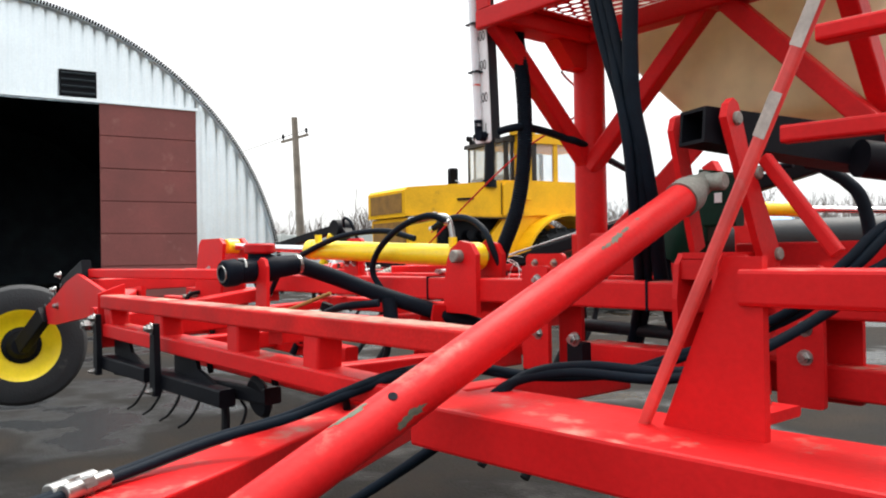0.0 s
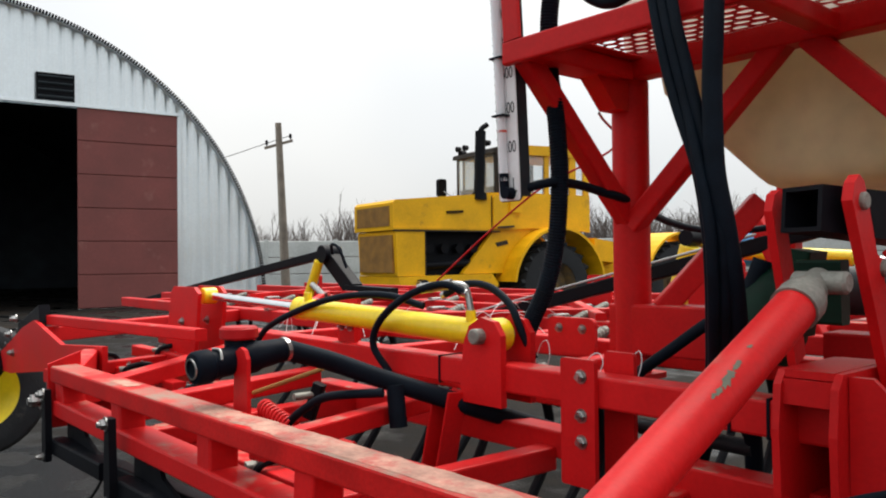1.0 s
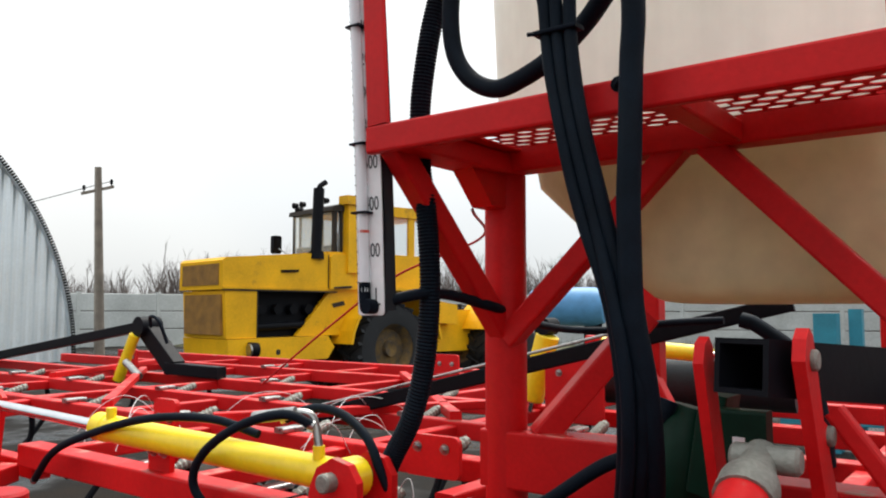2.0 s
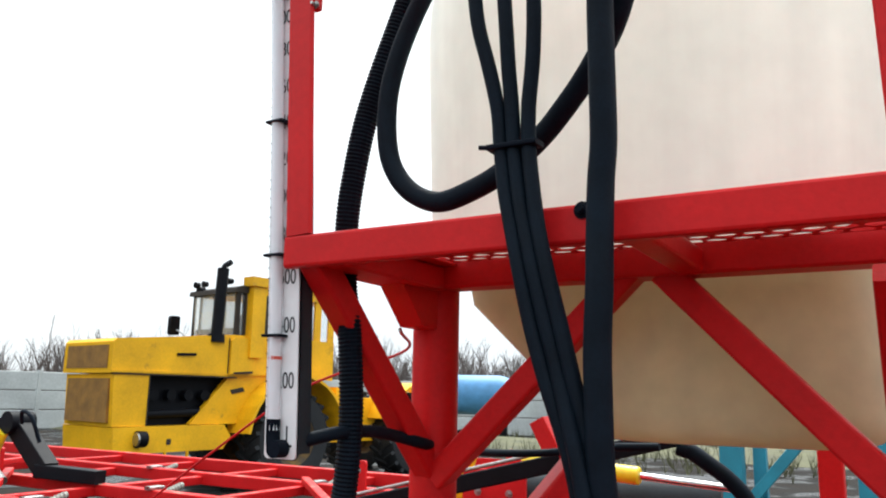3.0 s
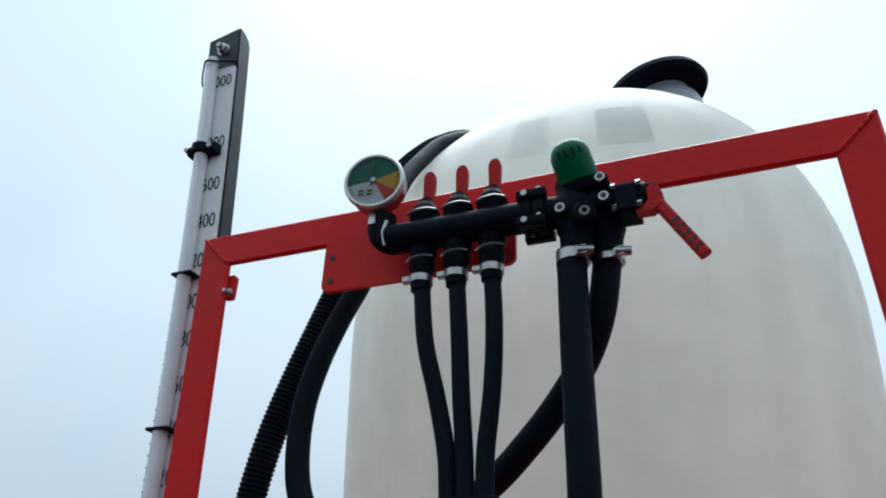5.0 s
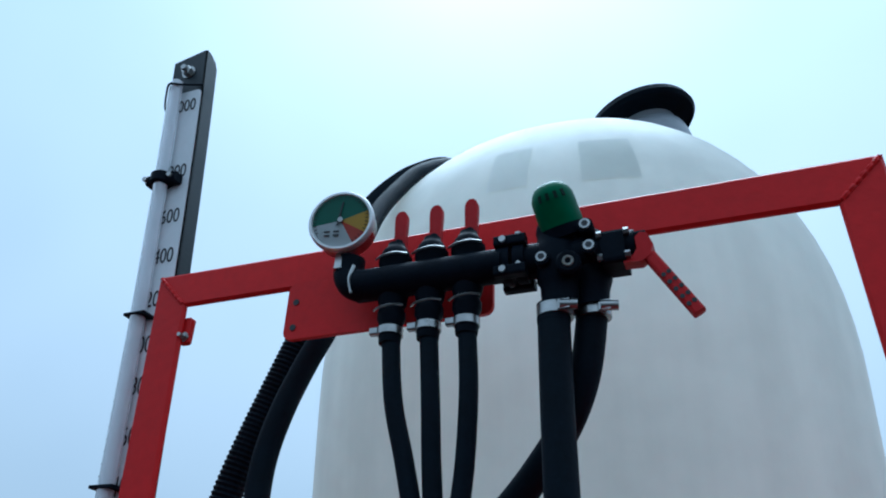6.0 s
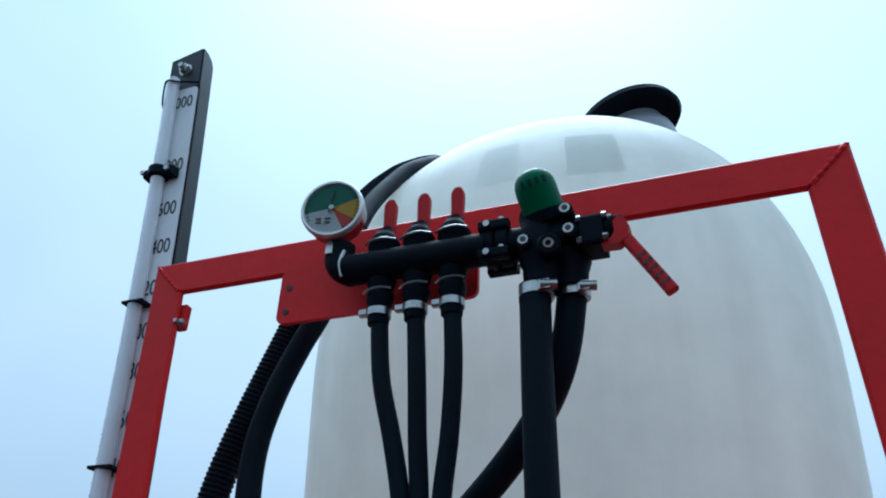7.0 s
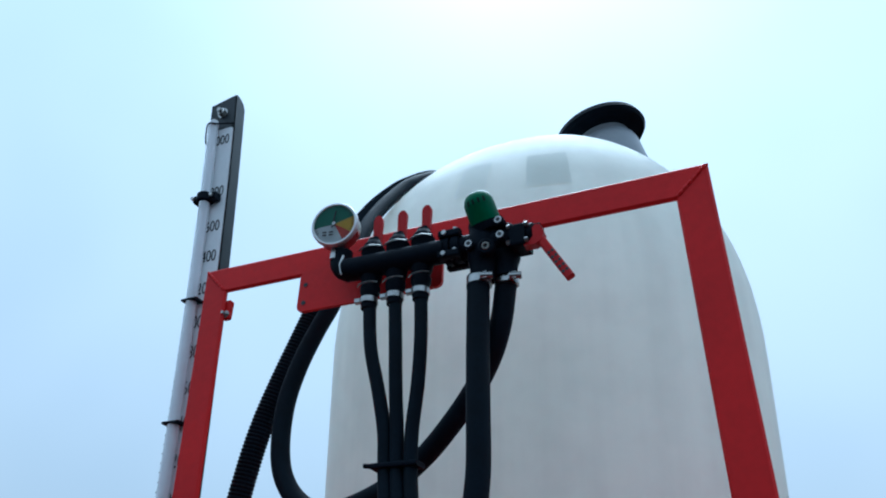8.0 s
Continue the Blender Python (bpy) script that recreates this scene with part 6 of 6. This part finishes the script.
for i, x in enumerate((-1.214, -1.162, -1.111)):
    v = part("section_valve", lathe(BM(), [(0.014, -0.088), (0.016, -0.06), (0.0185, -0.055), (0.0185, -0.045), (0.016, -0.04), (0.019, -0.03), (0.021, -0.02), (0.021, 0.024), (0.0225, 0.026), (0.0225, 0.036), (0.0195, 0.038), (0.0185, 0.044), (0.0145, 0.050), (0.0125, 0.052), (0.0115, 0.058), (0.006, 0.060), (0.004, 0.060)], (x, MY, MZ), n=20), PLASTIC, man, "black section valve", smooth=True)
    part("spring_clip", pipe(BM(), [(x - 0.022, MY - 0.014, MZ + 0.031), (x - 0.008, MY - 0.025, MZ + 0.029), (x + 0.010, MY - 0.025, MZ + 0.031), (x + 0.022, MY - 0.013, MZ + 0.034)], 0.0016, 6, 4), STEEL, v, smooth=True)
    part("spring_clip", pipe(BM(), [(x - 0.020, MY - 0.012, MZ - 0.044), (x - 0.008, MY - 0.023, MZ - 0.046), (x + 0.010, MY - 0.023, MZ - 0.044), (x + 0.020, MY - 0.012, MZ - 0.041)], 0.0016, 6, 4), STEEL, v, smooth=True)
    lv = BM()
    loft(lv, [[(x + a * wd, MY + 0.012 + b, MZ + z) for a, b in ((-1, -0.004), (1, -0.004), (1, 0.004), (-1, 0.004))] for z, wd in ((0.046, 0.0095), (0.062, 0.0090), (0.080, 0.0085), (0.098, 0.0092), (0.108, 0.0090), (0.114, 0.0066), (0.117, 0.003))])
    part("lever", lv, RED_DARK, v, "red lever")
    part("stem", rod(BM(), (x, MY, MZ + 0.04), (x, MY + 0.006, MZ + 0.066), 0.006, 8), PLASTIC, v)
    cl = part("hose_clamp", rod(BM(), (x, MY, MZ - 0.077), (x, MY, MZ - 0.067), 0.0168, 18), STEEL, v, "zinc worm-drive hose clamp", smooth=True)
    bm = BM()
    box(bm, (x - 0.024, MY - 0.012, MZ - 0.077), (x - 0.013, MY - 0.002, MZ - 0.067), 0.002)
    part("worm", bm, STEEL, v)
# flange joint
fl = part("flange", rod(BM(), (-1.064, MY, MZ), (-1.050, MY, MZ), 0.027, 18), PLASTIC, man, smooth=True)
part("flange", rod(BM(), (-1.045, MY, MZ), (-1.031, MY, MZ), 0.027, 18), PLASTIC, man, smooth=True)
for dy, dz in ((-0.021, 0.021), (-0.021, -0.021), (0.021, 0.021), (0.021, -0.021)):
    bm = BM()
    box(bm, (-1.068, MY + dy - 0.008, MZ + dz - 0.007), (-1.028, MY + dy + 0.008, MZ + dz + 0.007), 0.003)
    part("flange_lug", bm, PLASTIC, fl)
    part("screw", rod(BM(), (-1.056, MY + dy - 0.011, MZ + dz), (-1.056, MY + dy - 0.006, MZ + dz), 0.0045, 8), STEEL, fl)
    part("screw", rod(BM(), (-1.038, MY + dy, MZ + dz), (-1.038, MY + dy, MZ + dz + 0.011), 0.0045, 8), STEEL, fl)
# regulator: round body with a front boss, side arm and two outlets
reg = part("regulator_body", lathe(BM(), [(0.0205, -0.07), (0.0225, -0.055), (0.0235, -0.035), (0.027, -0.03), (0.0285, 0.012), (0.026, 0.018), (0.0255, 0.034), (0.027, 0.038), (0.026, 0.046)], (-0.993, MY, MZ - 0.004), n=26), PLASTIC, man, "black regulator body", smooth=True)
part("front_boss", rod(BM(), (-0.976, MY - 0.020, MZ - 0.026), (-0.974, MY - 0.038, MZ - 0.028), 0.015, 20, chamfer=0.003), PLASTIC, man, smooth=True)
part("side_arm", rod(BM(), (-1.04, MY, MZ), (-0.90, MY + 0.004, MZ), 0.0225, 20), PLASTIC, man, smooth=True)
part("second_body", lathe(BM(), [(0.0185, -0.066), (0.0205, -0.045), (0.025, -0.03), (0.027, 0.016), (0.023, 0.022), (0.022, 0.030), (0.016, 0.036)], (-0.957, MY + 0.016, MZ), n=22), PLASTIC, man, smooth=True)
for x, z in ((-1.006, MZ - 0.016), (-0.952, MZ + 0.020), (-0.949, MZ - 0.010)):
    lug = part("screw_lug", rod(BM(), (x, MY - 0.012, z), (x, MY - 0.034, z), 0.0095, 12), PLASTIC, man, smooth=True)
    part("screw", rod(BM(), (x, MY - 0.034, z), (x, MY - 0.0375, z), 0.0068, 10), STEEL, lug)
    part("recess", rod(BM(), (x, MY - 0.0375, z), (x, MY - 0.0382, z), 0.0042, 6), INK, lug)
part("boss_screw", lathe(BM(), [(0.0035, 0.0), (0.004, 0.002), (0.0065, 0.002), (0.007, 0.0)], (-0.974, MY - 0.038, MZ - 0.028), (0.1, -1, -0.1), 14, False), CAST, man)
CAX = Vector((-0.22, -0.55, 1)).normalized()
CAP = Vector((-0.983, MY - 0.006, MZ + 0.031))
cap = part("green_cap", lathe(BM(), [(0.0265, 0.0), (0.0275, 0.005), (0.0272, 0.038), (0.0268, 0.046), (0.0238, 0.054), (0.0185, 0.0605), (0.0105, 0.0645), (0.0, 0.066)], CAP, CAX, 30), GREEN, man, "green adjusting cap", smooth=True)
part("cap_collar", rod(BM(), CAP - CAX * 0.006, CAP + CAX * 0.008, 0.0280, 24), PLASTIC, man, smooth=True)
cd, cs, cu = basis(CAX)
cf = Vector((0.12, -1, -0.3))
cf = (cf - CAX * cf.dot(CAX)).normalized()
cs = CAX.cross(cf)
for i in range(4):
    g = radians(-33 + i * 22)
    r = cf * math.cos(g) + cs * math.sin(g)
    part("marking_bar", beam(BM(), CAP + CAX * 0.041 + r * 0.0277, CAP + CAX * 0.050 + r * 0.0257, 0.0045, 0.001, up=r, bev=0.0002), GREEN_DARK, cap)
bm = BM()
box(bm, (-0.938, MY - 0.022, MZ - 0.028), (-0.910, MY + 0.024, MZ + 0.016), 0.005)
part("valve_end", bm, PLASTIC, man)
for x in (-0.942, -0.910):
    for dz in (0.010, -0.021):
        part("end_bolt", rod(BM(), (x, MY - 0.021, MZ + dz), (x + 0.006, MY - 0.021, MZ + dz), 0.0048, 6), STEEL, man)
bm = BM()
box(bm, (-0.907, MY - 0.014, MZ - 0.006), (-0.886, MY + 0.014, MZ + 0.014), 0.004)
part("valve_stem", bm, PLASTIC, man)
head = BM()
plate(head, [(-0.913, MZ - 0.030), (-0.893, MZ - 0.031), (-0.882, MZ - 0.024), (-0.878, MZ - 0.010), (-0.884, MZ + 0.006), (-0.892, MZ + 0.008), (-0.898, MZ + 0.002), (-0.897, MZ - 0.014), (-0.902, MZ - 0.022), (-0.914, MZ - 0.024)], "y", MY - 0.018, 0.018)
hl = part("valve_lever", head, RED_DARK, man, "long red lever with a perforated grip")
G0, G1 = Vector((-0.884, MY - 0.010, MZ - 0.022)), Vector((-0.838, MY - 0.012, MZ - 0.102))
grip = part("grip", beam(BM(), G0, G1, 0.014, 0.0155, up=(0.866, 0, 0.5), bev=0.004), RED_DARK, hl)
gd = (G1 - G0).normalized()
gs = Vector((-gd.z, 0, gd.x))
for i in range(5):
    for k in (-1, 1):
        q = G0.lerp(G1, 0.36 + i * 0.125) + gs * 0.0036 * k + Vector((0, -0.0070, 0))
        part("grip_hole", rod(BM(), q, q + Vector((0, -0.0008, 0)), 0.0029, 8), INK, hl)
for x, y, z, r in ((-1.000, MY, MZ - 0.070, 0.0222), (-0.957, MY + 0.022, MZ - 0.066, 0.0198)):
    part("hose_clamp", rod(BM(), (x, y, z - 0.011), (x, y, z + 0.003), r, 24), STEEL, man, "zinc worm-drive hose clamp", smooth=True)
    part("worm", rod(BM(), (x + 0.010, y - r + 0.001, z - 0.004), (x + 0.030, y - r + 0.006, z - 0.004), 0.0065, 10), STEEL, man, smooth=True)
    part("clamp_tail", plate(BM(), [(x + 0.008, z - 0.010), (x + 0.022, z - 0.010), (x + 0.022, z + 0.002), (x + 0.008, z + 0.002)], "y", y - r - 0.001, 0.003), STEEL, man)

# ---- pressure gauge ----
pg = thing("pressure_gauge", (-1.29, 2.57, 2.66), "round glycerine pressure gauge with a green, yellow and red dial", "pressure gauge", shift=(-0.021, 0, 0.011))
PC = Vector((-1.291, 2.572, 2.705))
pn = Vector((0.18, -0.96, -0.05)).normalized()
part("case", lathe(BM(), [(0.0, -0.03), (0.0395, -0.028), (0.0430, -0.022), (0.0430, 0.001)], PC, pn, 40), STEEL, pg, "steel case", smooth=True)
part("bezel", lathe(BM(), [(0.0430, 0.0), (0.0465, 0.002), (0.0465, 0.009), (0.0445, 0.012), (0.0415, 0.012), (0.0400, 0.008)], PC, pn, 40), BEZEL, pg, "bright satin steel bezel", smooth=True)
d3, s3, u3 = basis(pn)
s3 = -s3


def sector(a0, a1, r, off, mat, name, r0=0.0):
    b = BM()
    n = 14
    ring = [PC + pn * off + (s3 * math.cos(radians(a0 + (a1 - a0) * i / n)) + u3 * math.sin(radians(a0 + (a1 - a0) * i / n))) * r for i in range(n + 1)]
    c = b.verts.new(PC + pn * off)
    vv = [b.verts.new(p) for p in ring]
    for p, q in zip(vv, vv[1:]):
        b.faces.new((c, p, q))
    bmesh.ops.solidify(b, geom=b.faces[:], thickness=0.0006)
    return part(name, b, mat, pg)


sector(20, 190, 0.0408, 0.0095, DIAL_GREEN, "dial_green", 0)
sector(-30, 20, 0.0408, 0.0095, DIAL_YELLOW, "dial_yellow")
sector(-62, -30, 0.0408, 0.0095, DIAL_RED, "dial_red")
sector(190, 298, 0.0408, 0.0095, DIAL_WHITE, "dial_white")
part("needle", beam(BM(), PC + pn * 0.0115 - u3 * 0.008 - s3 * 0.004, PC + pn * 0.0115 + u3 * 0.028 + s3 * 0.002, 0.0022, 0.001, up=pn, bev=0.0002), INK, pg)
part("needle_hub", rod(BM(), PC + pn * 0.009, PC + pn * 0.0135, 0.004, 10), STEEL, pg)
bm = BM()
for i in range(31):
    g = radians(-60 + i * 9)
    d = s3 * math.cos(g) + u3 * math.sin(g)
    beam(bm, PC + pn * 0.0105 + d * 0.035, PC + pn * 0.0105 + d * 0.0392, 0.0008, 0.0006, up=pn, bev=0.0001)
part("dial_ticks", bm, INK, pg)
bm = BM()
for i in range(4):
    beam(bm, PC + pn * 0.0105 - u3 * (0.017 + 0.006 * (i // 2)) + s3 * (-0.022 + 0.013 * (i % 2)), PC + pn * 0.0105 - u3 * (0.017 + 0.006 * (i // 2)) + s3 * (-0.014 + 0.013 * (i % 2)), 0.0025, 0.0006, up=pn, bev=0.0001)
part("dial_marking", bm, INK, pg)
part("stem", rod(BM(), PC - u3 * 0.044 - pn * 0.01, PC - u3 * 0.07 - pn * 0.006, 0.010, 6), STEEL, pg)

# ---- hoses on the guard ----
FEED = (((-1.238, 2.595, 2.56), (-1.229, 2.598, 2.464), (-1.212, 2.605, 2.387), (-1.199, 2.612, 2.316), (-1.195, 2.615, 2.256), (-1.186, 2.610, 2.190), (-1.173, 2.605, 2.131), (-1.158, 2.600, 2.067), (-1.140, 2.600, 1.986), (-1.118, 2.600, 1.908)),
        ((-1.186, 2.595, 2.56), (-1.180, 2.598, 2.460), (-1.178, 2.605, 2.383), (-1.175, 2.612, 2.314), (-1.173, 2.615, 2.253), (-1.163, 2.610, 2.182), (-1.152, 2.605, 2.130), (-1.135, 2.600, 2.060), (-1.117, 2.600, 1.986), (-1.097, 2.600, 1.908)),
        ((-1.135, 2.595, 2.56), (-1.132, 2.598, 2.468), (-1.137, 2.605, 2.387), (-1.147, 2.612, 2.312), (-1.148, 2.615, 2.251), (-1.140, 2.610, 2.187), (-1.129, 2.605, 2.122), (-1.114, 2.600, 2.059), (-1.094, 2.600, 1.980), (-1.077, 2.600, 1.909)))
for k, upper in enumerate(FEED):
    off = Vector((0.015 * (k - 1) + 0.004, -0.010 if k == 1 else 0.006, 0))
    lower = [Vector(p) + off for p in ((-1.067, 2.597, 1.782), (-1.050, 2.602, 1.661), (-1.058, 2.625, 1.560), (-1.082, 2.665, 1.471), (-1.135, 2.75, 1.360), (-1.19, 2.82, 1.27), (-1.25, 2.86, 1.14))]
    hose("feed_hose", list(upper) + lower, 0.0117, "black rubber feed hose hanging from a section valve", n=14)
hose("bypass_hose", [(-1.026, 2.595, 2.56), (-1.026, 2.595, 2.43), (-1.025, 2.595, 2.328), (-1.026, 2.600, 2.24), (-1.032, 2.603, 2.178), (-1.034, 2.600, 2.10), (-1.034, 2.595, 2.03), (-1.038, 2.595, 1.95), (-1.038, 2.595, 1.88), (-1.037, 2.600, 1.77), (-1.026, 2.618, 1.66), (-1.030, 2.650, 1.56), (-1.050, 2.70, 1.465), (-1.088, 2.775, 1.34), (-1.10, 2.84, 1.24), (-1.11, 2.87, 1.12)], 0.0195, "thick black rubber hose hanging from the regulator", n=18)
hose("return_hose", [(-0.982, 2.618, 2.57), (-1.000, 2.635, 2.490), (-1.030, 2.660, 2.436), (-1.076, 2.690, 2.389), (-1.125, 2.712, 2.346), (-1.180, 2.730, 2.303), (-1.250, 2.740, 2.259), (-1.320, 2.745, 2.232), (-1.387, 2.750, 2.221), (-1.446, 2.750, 2.247), (-1.487, 2.750, 2.297), (-1.504, 2.750, 2.36), (-1.506, 2.753, 2.445), (-1.489, 2.757, 2.525), (-1.464, 2.768, 2.605), (-1.440, 2.780, 2.67), (-1.425, 2.80, 2.75), (-1.432, 2.85, 2.87), (-1.446, 2.94, 3.005), (-1.447, 3.05, 3.142), (-1.437, 3.115, 3.212), (-1.427, 3.19, 3.277), (-1.418, 3.25, 3.318), (-1.395, 3.34, 3.34), (-1.36, 3.41, 3.30), (-1.33, 3.44, 3.22)], 0.0190, "thick black rubber return hose looped below the guard", n=18)
hose("corrugated_hose", [(-1.34, 3.50, 3.20), (-1.37, 3.46, 3.30), (-1.40, 3.36, 3.345), (-1.432, 3.265, 3.326), (-1.441, 3.20, 3.284), (-1.453, 3.13, 3.222), (-1.462, 3.06, 3.152), (-1.466, 2.955, 3.026), (-1.466, 2.86, 2.88), (-1.470, 2.815, 2.77), (-1.490, 2.800, 2.69), (-1.520, 2.792, 2.60), (-1.552, 2.787, 2.51), (-1.579, 2.782, 2.42), (-1.598, 2.78, 2.33), (-1.615, 2.782, 2.22), (-1.625, 2.797, 2.09), (-1.612, 2.80, 2.0), (-1.600, 2.80, 1.83), (-1.613, 2.80, 1.665), (-1.650, 2.80, 1.535), (-1.72, 2.81, 1.428), (-1.80, 2.83, 1.30)], 0.0248, "black corrugated suction hose sagging behind the guard", ribs=0.0026, pitch=0.0078, n=14)
bm = BM()
box(bm, (-1.213, 2.598, 2.250), (-1.130, 2.632, 2.259), 0.003)
rod(bm, (-1.227, 2.604, 2.257), (-1.21, 2.606, 2.255), 0.004, 8)
single("cable_tie", bm, PLASTIC, "black cable tie binding the feed hoses", "cable tie")
hose("cable", [(-1.655, 2.715, 1.783), (-1.630, 2.73, 1.796), (-1.598, 2.78, 1.807), (-1.602, 2.88, 1.805), (-1.600, 2.97, 1.792), (-1.585, 3.05, 1.775), (-1.66, 3.25, 1.755), (-1.78, 3.6, 1.725), (-1.80, 3.85, 1.705), (-1.70, 3.98, 1.705), (-1.53, 4.0, 1.729), (-1.34, 4.0, 1.74)], 0.0125, "black cable strung across the tank stand", "cable")
hose("overflow_hose", [(-1.285, 4.0, 1.742), (-1.25, 4.0, 1.732), (-1.20, 4.0, 1.70), (-1.14, 4.0, 1.655), (-1.09, 4.0, 1.59), (-1.06, 4.0, 1.45), (-1.05, 4.02, 1.31)], 0.024, "thick black rubber hose behind the sump")
hose("red_cord", [(-1.64, 3.02, 2.02), (-1.95, 3.5, 2.0), (-2.40, 3.62, 1.90), (-2.71, 3.6, 1.72), (-3.13, 3.6, 1.46)], 0.0042, "thin dark red cord slung down from the stand", "cord", mat=RED_DARK)
for x, z, w, hh in ((-1.714, 1.305, 0.030, 0.075), (-1.536, 1.315, 0.034, 0.045), (-1.405, 1.325, 0.020, 0.05)):
    hose("white_cord", [(x - w * 1.3, 2.84, z - 0.05), (x - w, 2.85, z), (x - w * 0.4, 2.855, z + hh * 0.8), (x + w * 0.3, 2.86, z + hh), (x + w * 0.9, 2.85, z + hh * 0.5), (x + w * 0.6, 2.84, z - 0.02), (x + w * 1.2, 2.83, z - 0.05)], 0.0012, "loop of thin white cord caught on the frame", "cord", mat=WHITE)
pump = thing("pump", (-1.08, 2.95, 1.3), "dark green pump with a pale label under the tank", "pump")
part("body", lathe(BM(), [(0.03, -0.10), (0.075, -0.09), (0.085, -0.03), (0.08, 0.05), (0.06, 0.09), (0.03, 0.12)], (-1.10, 2.93, 1.47), (0.25, 0.1, 1), 18), GREEN_DARK, pump, smooth=True)
part("flange", beam(BM(), (-1.03, 2.90, 1.44), (-1.0, 2.90, 1.62), 0.05, 0.09), GREEN_DARK, pump)
bm = BM()
box(bm, (-0.99, 2.82, 1.47), (-0.90, 2.86, 1.60), 0.006)
part("housing", bm, GREEN_DARK, pump)
bm = BM()
box(bm, (-0.955, 2.816, 1.53), (-0.935, 2.819, 1.555), 0.001)
part("label", bm, WHITE, pump)
hose("drain_hose", [(-1.50, 2.94, 1.26), (-1.46, 2.945, 1.31), (-1.37, 2.95, 1.375), (-1.26, 2.95, 1.45), (-1.16, 2.93, 1.49)], 0.015, "black rubber drain hose below the tank")
hose("drain_hose", [(-1.10, 2.9, 1.60), (-1.13, 2.88, 1.50), (-1.14, 2.86, 1.38), (-1.10, 2.84, 1.22)], 0.02, "black rubber hose down from the pump")
